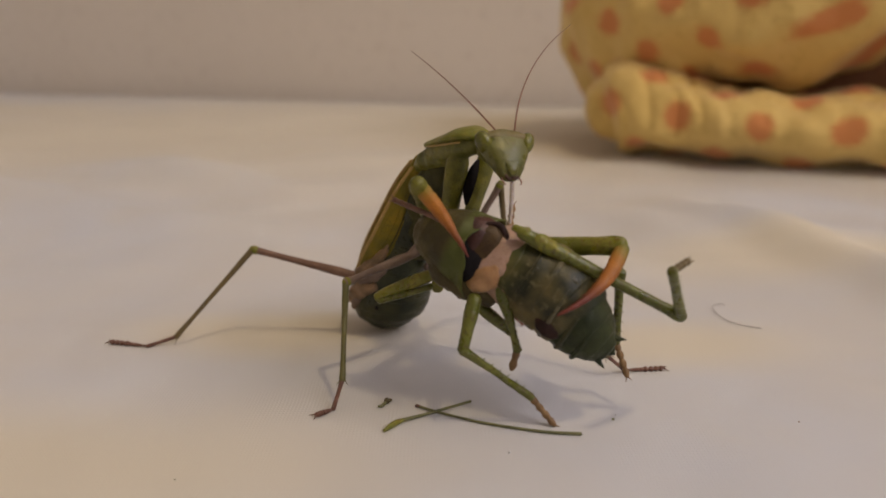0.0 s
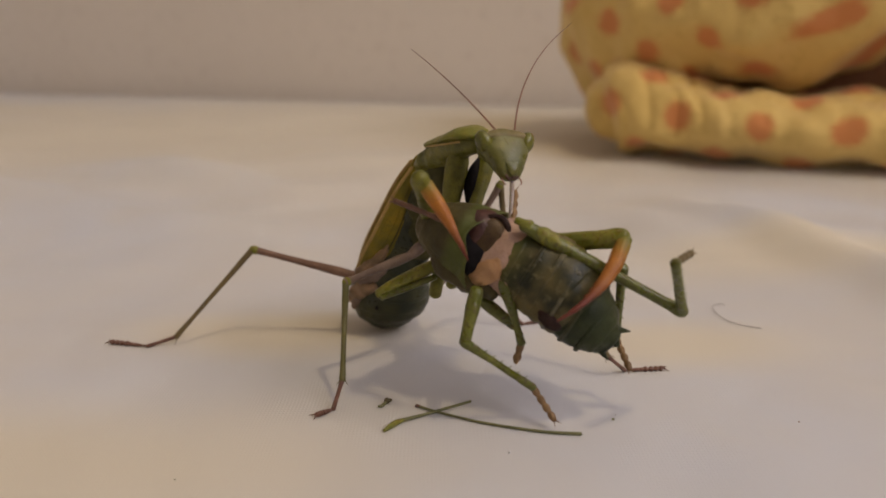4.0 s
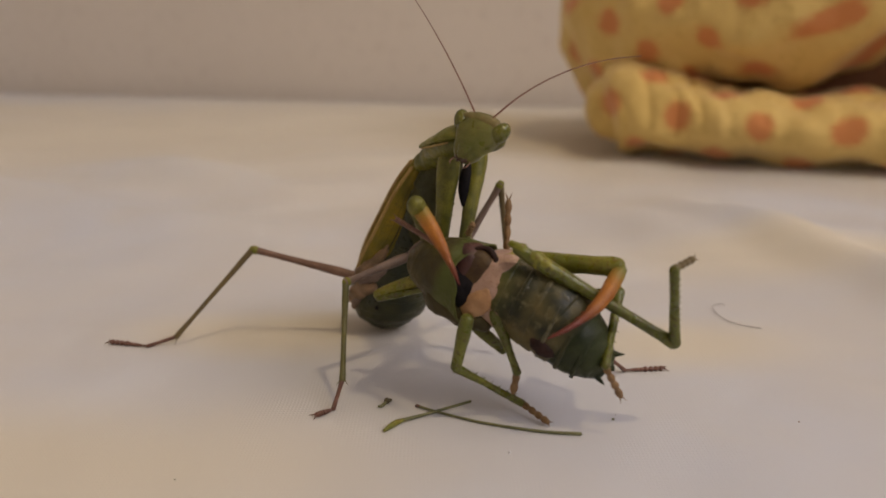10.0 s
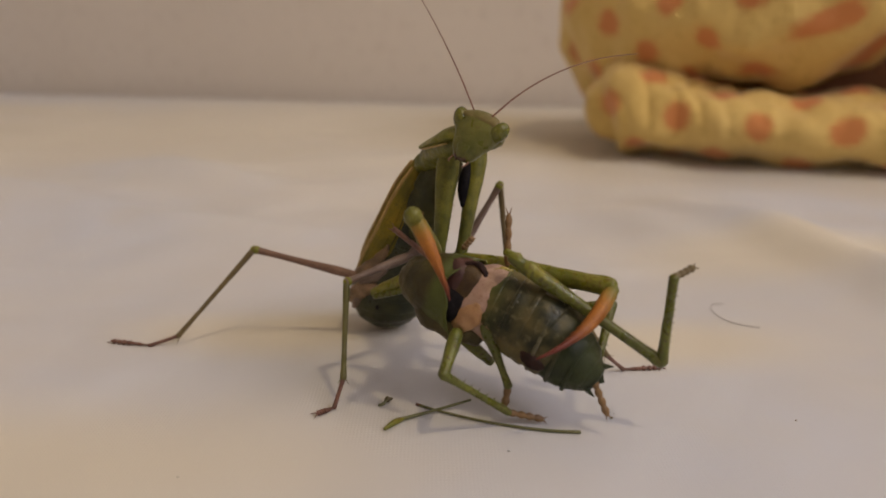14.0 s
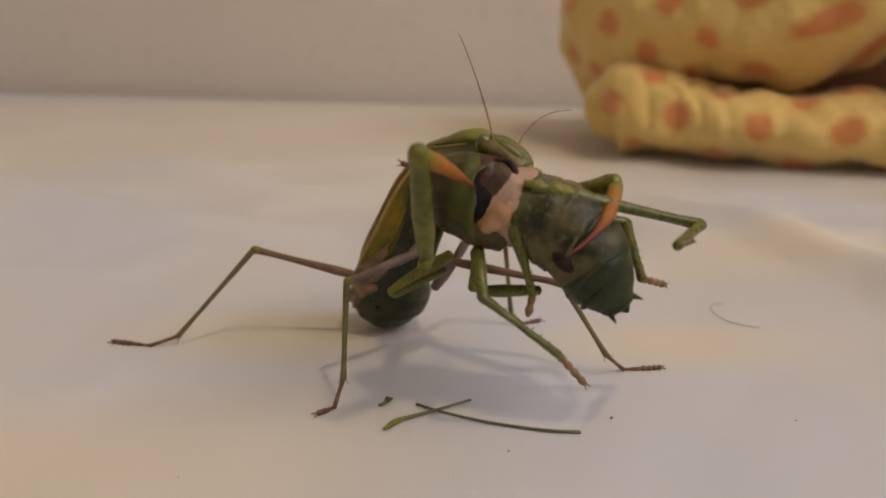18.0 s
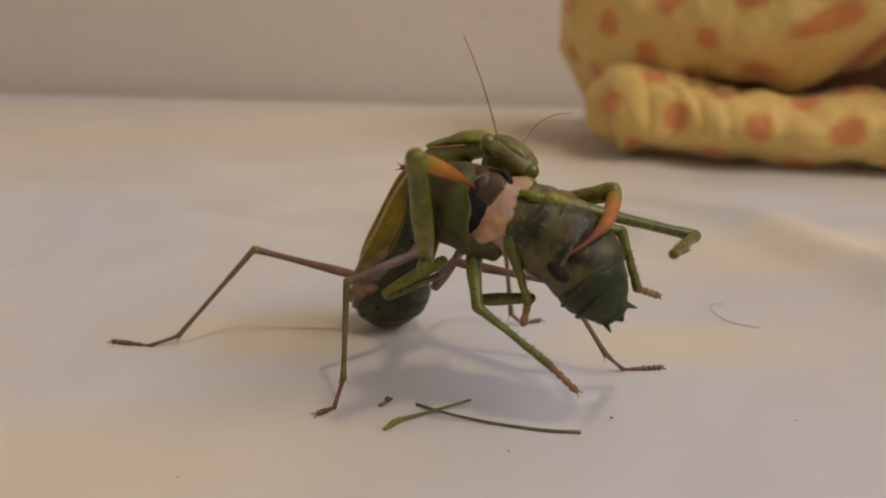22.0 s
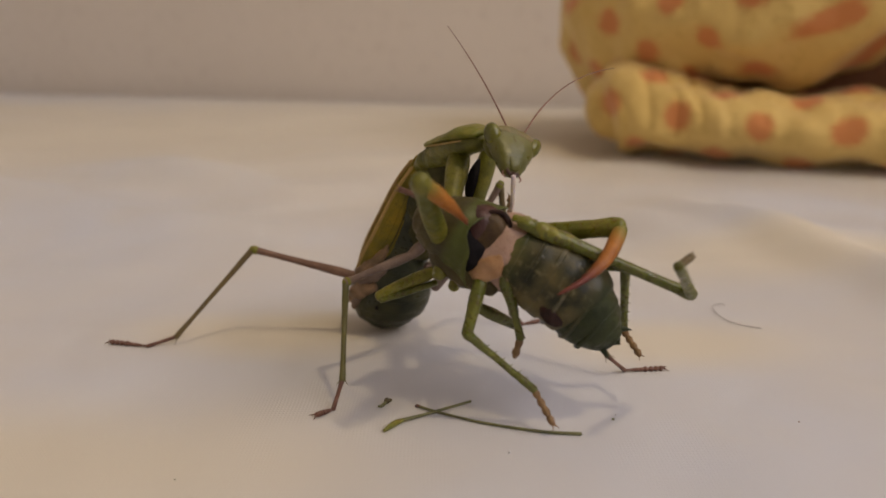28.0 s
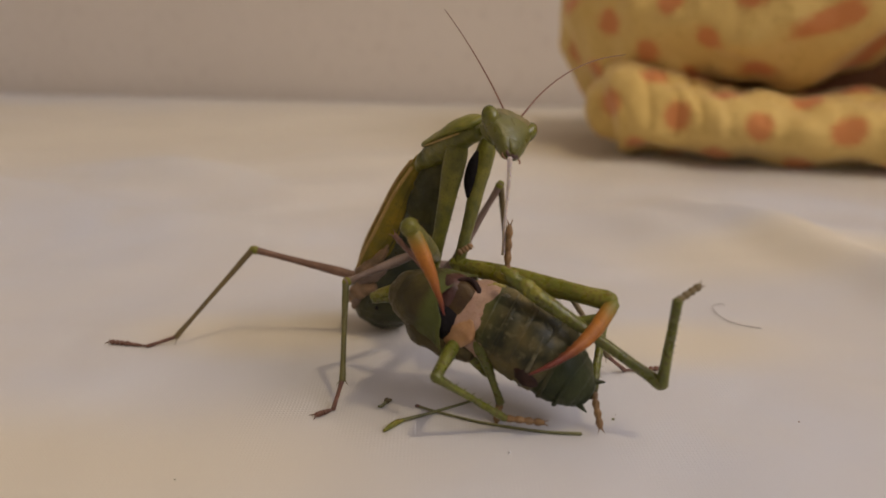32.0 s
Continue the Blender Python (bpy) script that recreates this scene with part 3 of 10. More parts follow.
# ---- praying mantis ----
def mantis():
    root = empty("praying_mantis", pose(-0.01214, 0.14930, 0), "large green praying mantis standing upright on the sheet, eating a cricket", "mantis")
    # abdomen: overlapping rings from the thorax down to the swollen end on the sheet
    axis = spline([(8.2, -9.3, 32.0, 2.4, 2.8), (6.6, -7.4, 27.0, 3.4, 3.8), (4.4, -4.9, 20.5, 5.2, 5.2), (2.3, -2.8, 14.5, 7.2, 6.6), (1.0, -1.2, 9.0, 8.5, 7.5), (0.7, -0.6, 4.6, 7.4, 6.6), (0.8, -0.5, 1.9, 4.6, 4.4)], 6)
    rings = 7
    step = (len(axis) - 1) / rings
    for k in range(rings):
        a, b = int(round(k * step)), int(round((k + 1) * step))
        rows = [list(r) for r in axis[a:min(b + 2, len(axis))]]
        for i, r in enumerate(rows):
            f = 1.0 + 0.022 * (i / max(1, len(rows) - 1)) - 0.008
            r[3], r[4] = r[3] * f, r[4] * f
        part("abdomen_segment", skin(rows, n=28, steps=3, up=(0, -1, 0.3), rough=0.25, grain=0.5, tip=0.25), BELLY, root, "dark green swollen belly ring")
    part("thorax", skin([(14.0, -15.0, 38.2, 2.2, 2.2), (11.4, -12.4, 35.0, 3.4, 3.2), (9.4, -10.2, 30.0, 3.7, 3.4), (8.2, -8.6, 24.0, 3.4, 3.0), (7.4, -7.6, 19.0, 2.4, 2.4)], n=24, steps=6, up=(0, -1, 0.3), rough=0.9, grain=0.6), BREAST, root, "dark olive breast")
    # folded wings along the back, the near one seen from its side
    for rows, mt in (([(7.9, -10.4, 37.4, 0.8, 0.5), (4.6, -10.0, 30.5, 2.1, 0.6), (1.2, -9.2, 22.8, 2.6, 0.7), (-2.6, -7.0, 16.3, 2.2, 0.6), (-5.2, -4.4, 12.4, 1.0, 0.5)], WING),
                     ([(7.6, -7.4, 38.0, 0.8, 0.5), (4.2, -4.8, 32.0, 1.6, 0.7), (0.8, -1.6, 24.6, 2.0, 0.8), (-3.2, 1.6, 16.6, 1.8, 0.8), (-5.8, 4.2, 9.6, 0.8, 0.4)], WING)):
        w = part("wing", skin(rows, n=20, steps=6, up=(0, -1, 0.3), rough=0.15, grain=0.7), mt, root, "folded yellow-green wing")
        for k, (off, mv) in enumerate(((-0.96, WING_RIM), (-0.55, WING), (0.1, WING), (0.6, BREAST))):
            line = spline(rows, 5)
            tang = np.gradient(line[:, :3], axis=0)
            out = []
            for r, t in zip(line[1:-1], tang[1:-1]):
                t = t / np.linalg.norm(t)
                side = np.cross((0, -1, 0.3), t)
                side /= np.linalg.norm(side)
                top = np.cross(t, side)
                p = r[:3] + side * r[3] * off + top * r[4] * math.sqrt(1 - off * off) * 1.0
                out.append((*p, 0.42 if k == 0 else 0.12, 0.3 if k == 0 else 0.08))
            part("wing_rim" if k == 0 else "vein", skin(out, n=7, steps=1, up=(0, -1, 0.3)), mv, w, "pale brown front edge of the wing" if k == 0 else "")
    for rows, mt in (([(-6.4, -5.4, 12.6, .8, .6), (-4.6, -6.8, 14.4, 1.25, .9), (-2.0, -8.4, 16.6, 1.3, .9), (0.4, -9.5, 19.4, .7, .5), (1.2, -9.8, 21.0, .3, .3)], MEMBRANE),
                     ([(-4.6, -6.9, 12.4, .6, .5), (-2.6, -7.9, 13.4, .9, .7), (-0.4, -9.2, 15.0, .85, .7), (1.2, -9.9, 17.0, .4, .4)], LEG_MAUVE),
                     ([(-7.2, -4.2, 7.6, .6, .5), (-6.2, -5.6, 9.2, 1.5, .8), (-4.4, -6.9, 10.9, 1.7, .9), (-1.4, -8.3, 12.0, .8, .6)], MEMBRANE),
                     ([(-6.4, -4.9, 6.4, .5, .4), (-6.0, -5.7, 7.6, .9, .6), (-5.2, -6.5, 8.8, .7, .5)], LEG_MAUVE)):
        part("side_plate", skin(rows, n=18, steps=6, up=(0, -1, 0.3), rough=0.35, grain=0.7), mt, root, "tan and mauve soft fold of skin on the flank")
    for at, r in (((-1.35, -8.7, 7.5), 0.42), ((8.0, -4.2, 10.5), 0.4)):
        part("breathing_pit", ball(at, r, (0.8, 0.6, 1.1), 10), BLACK, root, "small dark breathing pit on the belly")
    # walking legs: coxa, thigh, shin, foot
    def foot(a, b, name, parent):
        """A jointed foot lying on the sheet, from heel to claws."""
        length = (Vector(b) - Vector(a)).length
        bits = []
        cuts = (0, 0.42, 0.58, 0.72, 0.84, 0.97)
        for i in range(5):
            x0, x1 = cuts[i] * length, cuts[i + 1] * length
            r = 0.34 if i == 0 else 0.52
            bits.append(skin([(x0, 0, 0.0, r * 0.8, r * 0.8), ((x0 * 0.7 + x1 * 0.3), 0, 0, r * 0.62, r * 0.62), (x0 * 0.25 + x1 * 0.75, 0, 0, r * 1.2, r), (x1, 0, -0.05, r * 0.75, r * 0.7)], n=9, steps=3))
        bits += [spike((length * 0.96, 0, 0.2), (length + 1.0, s * 0.7, -0.1), 0.2) for s in (-1, 1)]
        ob = part(name, join(*bits), TARSUS, parent, "reddish brown jointed foot")
        ob.matrix_basis = aim(a, b, (0, -0.3, 1))

    def leg(coxa, hip, knee, ankle, heel, toe, thigh_mat, shin_mat):
        limb("hip", coxa, hip, (1.0, 1.15, 0.9), LEG_MAUVE, root)
        limb("thigh", hip, knee, (0.75, 0.95, 0.82, 0.68, 0.62, 0.78), thigh_mat, root)
        limb("knee_cap", [h + (k - h) * 0.95 for h, k in zip(hip, knee)], [h + (k - h) * 1.01 for h, k in zip(hip, knee)], (0.72, 0.86, 0.7), PALE, root, "small green knee")
        length = (Vector(ankle) - Vector(knee)).length
        spurs = [spike((length * 0.97, 0, 0), (length * 1.06, s * 1.0, 0.2), 0.16) for s in (-1, 1)]
        limb("shin", knee, ankle, (0.62, 0.58, 0.5, 0.46, 0.46, 0.58), shin_mat, root, extra=spurs)
        limb("ankle", ankle, [heel[0], heel[1], 0.4], (0.42, 0.34, 0.4), TARSUS, root)
        foot((heel[0], heel[1], 0.42), (toe[0], toe[1], 0.40), "foot", root)
    leg((1.5, -7.0, 17.0), (-4.2, -6.3, 13.2), (-26.25, -6.3, 19.2), (-41.98, -10.3, 1.9), (-47.43, -11.57, 0), (-56.0, -9.3, 0), LEG_BROWN, LEG_OLIVE)
    leg((8.5, -16.0, 23.0), (6.28, -18.3, 21.5), (-4.8, -27.3, 19.2), (-4.81, -35.8, 4.8), (-6.23, -37.89, 0), (-8.7, -40.0, 0), LEG_MAUVE, LEG_GREEN)
    leg((10.57, -10.3, 12.6), (14.17, -16.3, 19.6), (34.17, -21.3, 16.9), (42.13, -25.3, 4.4), (46.1, -22.86, 0), (53.6, -22.0, 0), LEG_BROWN, LEG_OLIVE)
    leg((9.0, -8.0, 16.0), (13.96, -7.3, 16.1), (23.48, -6.3, 32.6), (26.99, 0.3, 2.6), (29.47, 0.33, 0), (33.6, 2.4, 0), LEG_MAUVE, LEG_OLIVE)

    # moving front of the body, limbs along +x, z towards the viewer
    MOVING["pro"] = pro = part("prothorax", skin([(-1.5, -0.6, 0, 1.8, 1.8), (2, 0, 0, 2.2, 2.3), (7.5, 0.7, 0, 2.6, 2.6), (13, 0.9, 0, 2.6, 2.7), (18.5, 0.2, 0, 1.7, 1.9)], n=20, steps=4, rough=0.2), GREEN, root, "dark green neck and breast")
    part("neck_shield", skin([(4.3, 2.9, 0, .55, 1.7), (5.2, 2.95, 0, .65, 2.2), (7.2, 2.85, 0, 0.72, 2.7), (11, 2.8, 0, 0.8, 3.2), (14.5, 2.6, 0, 1.1, 3.3), (17.2, 2.2, 0, 1.0, 2.9), (19.4, 1.4, 0, 0.75, 2.1)], n=24, steps=6, rough=0.12), PALE, pro, "pale green saddle-shaped neck shield")
    part("shield_rim", skin([(5.0, 2.8, 1.4, .14, .14), (5.6, 2.75, 2.0, .17, .17), (7.3, 2.5, 2.6, .18, .18), (11, 2.1, 3.2, .18, .18), (14.5, 1.7, 3.3, .18, .18), (17.2, 1.3, 2.85, .16, .16)], n=8, steps=5), WING_RIM, pro, "thin yellowish rim of the shield")
    part("breast_lobe", skin([(-0.6, -0.2, 1.2, 1.0, .8), (1.6, 0.4, 1.5, 1.5, 1.1), (4.5, 0.2, 1.6, 1.6, 1.1), (8.0, -0.2, 1.5, 1.2, .9)], n=16, steps=5, rough=0.3, grain=0.6), GREEN, pro, "green swelling at the root of the foreleg")
    # head: x to the side, -y to the front, z up; between the eyes is the origin
    head_rows = [(0, 0.5, 2.2, 2.6, 1.1), (0, 0.4, 1.7, 3.9, 1.75), (0, 0.25, 0.8, 4.5, 2.05), (0, 0.0, -0.5, 4.35, 2.15), (0, -0.4, -1.9, 3.75, 2.1), (0, -0.8, -3.3, 3.0, 1.9), (0, -1.05, -4.5, 2.45, 1.6), (0, -1.2, -5.5, 1.85, 1.2)]
    MOVING["head"] = head = part("head", skin(head_rows, n=32, steps=6, up=(0, -1, 0), power=0.86, rough=0.14, grain=0.8), HEAD_GREEN, root, "green triangular head")
    for s in (-1, 1):
        eye = part("eye", ball((0, 0, 0), 1.0, (1.4, 1.55, 2.05), 20), EYE, head, "glossy olive-green almond-shaped eye")
        eye.matrix_basis = pose(s * 3.7 * MM, -0.3 * MM, 0.4 * MM, 0, s * 27, s * -8)
        part("antenna_base", ball((s * 1.5, -1.0, 1.95), 0.26, n=10), HEAD_GREEN, head)
        part("cheek", skin([(s * 2.5, -1.0, -1.8, .5, .45), (s * 1.9, -1.35, -3.2, .55, .5), (s * 1.3, -1.6, -4.8, .45, .45)], n=12, steps=4, up=(0, -1, 0)), HEAD_GREEN, head)
        part("mandible", skin([(s * 1.0, -1.5, -4.9, .5, .45), (s * 0.85, -1.75, -5.7, .5, .42), (s * 0.15, -1.85, -6.2, .2, .2)], n=8, steps=3, rough=0.2, grain=1.5), MOUTH, head, "dark red-brown wet jaw")
        part("palp", skin([(s * 1.2, -1.2, -5.3, .13, .13), (s * 1.6, -1.6, -6.1, .13, .13), (s * 1.6, -2.1, -6.8, .12, .12), (s * 1.25, -2.3, -7.2, .08, .08)], n=6, steps=4), ANTENNA, head)
        part("lip_palp", skin([(s * 0.4, -1.7, -5.7, .16, .16), (s * 0.55, -1.95, -6.2, .16, .16), (s * 0.4, -2.0, -6.5, .09, .09)], n=6, steps=3), MOUTH, head)
    part("occiput", skin([(-3.3, 1.5, -0.2, 1.4, 1.3), (-1.6, 1.8, -0.5, 2.1, 1.8), (1.6, 1.8, -0.5, 2.1, 1.8), (3.3, 1.5, -0.2, 1.4, 1.3)], n=16, steps=4, up=(0, -1, 0)), HEAD_GREEN, head, "back of the head")
    part("crown", skin([(-3.4, -0.3, 1.0, .9, 1.2), (-1.8, -0.3, 1.25, 1.3, 1.45), (0, -0.3, 1.3, 1.4, 1.5), (1.8, -0.3, 1.25, 1.3, 1.45), (3.4, -0.3, 1.0, .9, 1.2)], n=20, steps=6, up=(0, -1, 0), rough=0.2, grain=0.9), CROWN, head, "brownish pink crown of the head")
    part("face_plate", skin([(0, -2.1, -2.2, .7, .15), (0, -2.35, -3.0, 1.15, .25), (0, -2.5, -4.0, 1.15, .32), (0, -2.5, -4.9, .9, .36), (0, -2.35, -5.5, .6, .3)], n=18, steps=5, up=(0, -1, 0), rough=0.15, grain=1.0), HEAD_GREEN, head, "glossy yellow-green face plate")
    for x, z in ((-0.5, 0.9), (0.5, 0.9), (0, 1.25)):
        part("ocellus", ball((x, -1.62, z), 0.11, n=8), CROWN, head)
    part("lip", ball((0, -1.6, -5.5), 0.9, (1.4, 0.75, 0.7), 12), MOUTH, head, "dark wet mouth")
    for key, length, bend in (("antl", 23.5, -0.5), ("antr", 26.5, 2.4)):
        rows = [(length * f, bend * (4 * f * (1 - f)), 0, 0.165 * (1 - 0.62 * f), 0.165 * (1 - 0.62 * f)) for f in (0, 0.2, 0.4, 0.6, 0.8, 1.0)]
        MOVING[key] = part("antenna", skin(rows, n=7, steps=5), ANTENNA, root, "long thin brown antenna")
    # grasping forelegs
    for key, black in (("ncox", False), ("fcox", True)):
        w = 0.86 if black else 1.0
        c = part("coxa", skin([(-2.5, 0, 0, 1.5 * w, 1.6), (2, 0, 0, 2.05 * w, 1.8), (8, 0, 0, 1.65 * w, 1.6), (14, 0, 0, 1.3 * w, 1.35), (20, 0, 0, 1.15 * w, 1.2), (24.5, 0, 0, 1.15 * w, 1.15)], n=16, steps=4, rough=0.08), GREEN, root, "green upper foreleg")
        MOVING[key] = c
        if black:
            part("eye_spot", skin([(1.6, -1.3, 0.9, .5, .4), (4, -1.5, 1.0, 1.1, .8), (7.0, -1.5, 0.9, 1.1, .8), (9.6, -1.2, 0.8, .4, .4)], n=12, steps=4), BLACK, c, "black eye-spot on the inner side")
        else:
            for i in range(7):
                part("tooth", spike((2 + 2.1 * i, 1.75 - 0.105 * i, 0.3), (2.3 + 2.1 * i, 2.2 - 0.105 * i, 0.4), 0.12), PALE, c)
    for key, s in (("nfem", 1), ("ffem", -1)):
        w, long = (0.84, 1.0) if s > 0 else (0.92, 1.16)
        f = part("grasping_thigh", skin([(-1.0 * long, 0, 0, 1.1 * w, 1.0), (2 * long, 0, 0, 1.5 * w, 1.3), (8 * long, 0, 0, 1.9 * w, 1.5), (15 * long, 0, 0, 1.8 * w, 1.4), (21 * long, 0, 0, 1.6 * w, 1.3), (23.5 * long, 0, 0, 1.75 * w, 1.35), (24.6 * long, 0, 0, 1.5 * w, 1.2)], n=16, steps=4, rough=0.1), K_GREEN if s < 0 else GREEN, root, "thick green grasping thigh")
        MOVING[key] = f
        for i in range(8):
            part("thorn", spike((5 + 2 * i, -1.2 * w, -0.8), (5.4 + 2 * i, -(1.7 * w + 0.3 * (i % 2)), -1.5), 0.16), K_FOOT, f)
    for key, s in (("ntib", 1), ("ftib", -1)):
        bow, long = (0.25, 0.77) if s > 0 else (1.15, 1.0)
        tb = part("grasping_shin", skin([(-0.6 * long, 0, 0, .9, .85), (0.8 * long, 0.1 * bow, 0, 1.2, 1.05), (4 * long, 0.75 * bow, 0, 1.2, .95), (8 * long, 1.05 * bow, 0, .98, .82), (12 * long, 0.8 * bow, 0, .54, .52), (15 * long, 0.2 * bow, -0.3, .36, .36), (17.2 * long, -0.5 * bow, -1.0, .1, .1)], n=14, steps=5, rough=0.08, grain=1.0), ORANGE, root, "orange grasping shin, green at the knee, ending in a red hook")
        MOVING[key] = tb
        for i in range(8):
            part("thorn", spike(((4 + 1.4 * i) * long, bow * 0.6 - 0.3, -0.6), ((4.6 + 1.4 * i) * long, bow * 0.6 - 0.5, -1.1), 0.14), ORANGE, tb)
    bits = []
    for x0, x1 in ((0, 5.4), (5.4, 7.5), (7.5, 9.3), (9.3, 10.8)):
        bits.append(skin([(x0, 0, 0, .46, .42), (x1 - .5, 0, 0, .4, .38), (x1, 0, 0, .5, .44)], n=8, steps=3))
    bits += [spike((10.6, 0, 0), (12.1, q * 0.6, 0.2), .18) for q in (-1, 1)]
    MOVING["ntar"] = part("foreleg_foot", join(*bits), TARSUS, root, "thin reddish jointed foot of the foreleg")
    MOVING["strand"] = part("sinew", skin([(0, 0, 0, .44, .38), (5, .1, 0, .34, .30), (11, -.1, 0, .27, .25), (17, 0, 0, .30, .27)], n=7, steps=4), STRAND, root, "whitish wet strand hanging from the mouth")


mantis()


# ---- the prey: a saddle-backed bush cricket, x from head to tail, z towards the viewer ----
def cricket():
    root = empty("bush_cricket", pose(0.01, 0.112, 0.02), "dark green bush cricket half eaten in the mantis's forelegs", "cricket")
    MOVING["prey"] = root
    def trunk(name, shape, material, parent, label=""):
        """A piece of the body, drawn out along its axis."""
        return part(name, ([(v[0] * (1.06 if v[0] < 0 else 0.98), v[1], v[2]) for v in shape[0]], shape[1], None), material, parent, label)
    # abdomen in overlapping rings
    axis = spline([(-4.9, 0.1, 0, 5.3, 5.4), (-2.6, 0.2, 0, 5.9, 5.9), (0.5, 0.2, 0, 6.6, 6.4), (4.0, 0, 0, 6.9, 6.6), (8.0, -1.0, 0, 6.4, 6.2), (11.5, -2.2, 0, 5.3, 5.2), (14.5, -2.9, 0, 3.9, 3.8), (16.8, -3.2, 0, 2.1, 2.0)], 8)
    rings, rear = 8, None
    trunk("belly_core", skin([list(r[:3]) + [r[3] * 0.95, r[4] * 0.95] for r in axis[:-10]], n=26, steps=1, tip=0.3), K_TAIL, root, "dark soft skin between the belly rings")
    step = (len(axis) - 1) / rings
    for k in range(rings):
        a, b = int(round(k * step)), int(round((k + 1) * step))
        rows = [list(r) for r in axis[a:min(b + 2, len(axis))]]
        for i, r in enumerate(rows):
            f = 0.985 + 0.045 * (i / max(1, len(rows) - 1))
            r[3], r[4] = r[3] * f, r[4] * f
        ring = trunk("abdomen_segment", skin(rows, n=30, steps=2, rough=0.35, grain=0.45, tip=0.2), K_BELLY if k < 5 else K_TAIL, rear or root, "brownish green banded belly ring" if k < 5 else "dark blue-green belly ring")
        if k == 4:
            MOVING["tail"] = rear = ring
        if 0 < k < 6:
            e = axis[b]
            trunk("ring_edge", skin([(e[0] - 0.15, e[1], e[2], e[3] * 1.02, e[4] * 1.02), (e[0] + 0.2, e[1], e[2], e[3] * 1.026, e[4] * 1.026), (e[0] + 0.5, e[1], e[2], e[3] * 1.005, e[4] * 1.005)], n=30, steps=2, rough=0.35, grain=0.45, tip=0.02), BAND if k in (1, 3) else K_BELLY if k < 5 else K_TAIL, rear or root, "pale edge of a belly ring" if k < 5 else "")
    trunk("side_spot", skin([(4.6, -4.9, 4.3, .5, .5), (5.4, -5.1, 4.5, 1.15, .8), (6.6, -5.3, 4.5, 1.35, .9), (7.8, -5.6, 4.2, .95, .7), (8.4, -5.7, 3.9, .4, .4)], n=16, steps=4, rough=0.25, grain=1.0), DARK_RED, root, "dark red-brown blotch")
    rnd = random.Random(5)
    for i in range(9):
        x, a = rnd.uniform(-2.2, 6.5), rnd.uniform(0.15, 1.45)
        rad = 6.35 if x > 0 else 5.9
        w = rnd.uniform(0.35, 0.85)
        trunk("pale_patch", ball((x, rad * math.cos(a), (rad - 0.2) * math.sin(a)), w, (1.3, 0.8, 0.6), 10), BAND, root)
    trunk("tail_spike", skin([(14.5, -4.6, 0.8, .9, .7), (16.2, -5.5, .9, .5, .4), (17.6, -6.0, 1.0, .08, .08)], n=8, steps=3), K_TAIL, rear)
    trunk("tail_spike", skin([(15.5, -1.6, 0.4, 1.0, .8), (16.9, -1.0, .5, .5, .4), (18.2, -0.4, .6, .08, .08)], n=8, steps=3), K_TAIL, rear)
    trunk("tail_plate", skin([(15.8, -3.0, 0, 1.7, 1.4), (17.2, -3.2, .2, .9, .7), (17.8, -3.3, .2, .3, .3)], n=10, steps=3), K_TAIL, rear)
    # torn neck: pale flesh, black solid for the hollow's shade, wing cases under the saddle
    trunk("breast", skin([(-15, -4.6, 0.5, 1.6, 2.0), (-11.5, -6.4, 0.5, 2.2, 2.6), (-7.5, -6.6, 0.5, 2.3, 2.8), (-3.5, -6.0, 0.5, 1.8, 2.2)], n=16, steps=4, rough=0.6, grain=0.6), K_HEAD, root, "olive underside of the breast")
    trunk("flesh", skin([(-7.4, -1.8, 0.2, 4.7, 4.7), (-5.7, -0.8, 0.5, 5.7, 5.3), (-3.6, -0.1, 0.3, 6.2, 5.8), (-2.2, 0.2, 0, 5.9, 5.6)], n=30, steps=5, rough=0.6, grain=0.30, tip=0.12), FLESH, root, "torn pale pink flesh")
    trunk("flesh_lobe", skin([(-6.9, -6.7, 2.2, .6, .5), (-6.3, -5.6, 3.3, 1.5, .8), (-5.5, -4.2, 4.3, 1.9, .9), (-5.0, -2.8, 4.9, 1.6, .8), (-4.8, -1.5, 5.2, .7, .6)], n=16, steps=5, rough=0.4, grain=0.6), TAN_FLESH, root, "tan lobe of torn flesh")
    trunk("yellow_tissue", skin([(-5.0, 4.7, 3.4, .3, .3), (-4.3, 5.2, 3.0, .5, .4), (-3.5, 5.5, 2.7, .5, .4), (-2.9, 5.7, 2.4, .25, .25)], n=12, steps=5, rough=0.35, grain=1.4), YELLOW, root, "yellow tissue beside the hip")
    trunk("hollow_shade", skin([(-12.5, -1.9, 0, 4.7, 5.0), (-10, -2.2, 0.2, 5.2, 5.4), (-7.6, -2.3, 0.4, 5.0, 4.9), (-6.2, -2.2, 0.4, 4.5, 4.3)], n=22, steps=3, rough=0.3, tip=0.1), BLACK, root, "solid black shape put in for the shade under the saddle")
    trunk("wing_case", skin([(-9.8, 0.6, 3.9, 1.8, .8), (-8.7, 0.8, 4.5, 2.8, 1.1), (-7.1, 0.8, 4.7, 2.8, 1.1), (-6.1, 0.8, 4.4, 1.8, .8)], n=20, steps=5, rough=0.3, grain=0.6, tip=0.3), AMBER, root, "brown domed wing case")
    loop = [(-7.6 + 2.35 * math.cos(a), 0.9 + 3.3 * math.sin(a), 4.6, w, w) for a, w in ((-1.25, .18), (-0.7, .42), (-0.1, .55), (0.5, .55), (1.1, .54), (1.7, .48), (2.3, .36), (2.9, .2), (3.4, .12))]
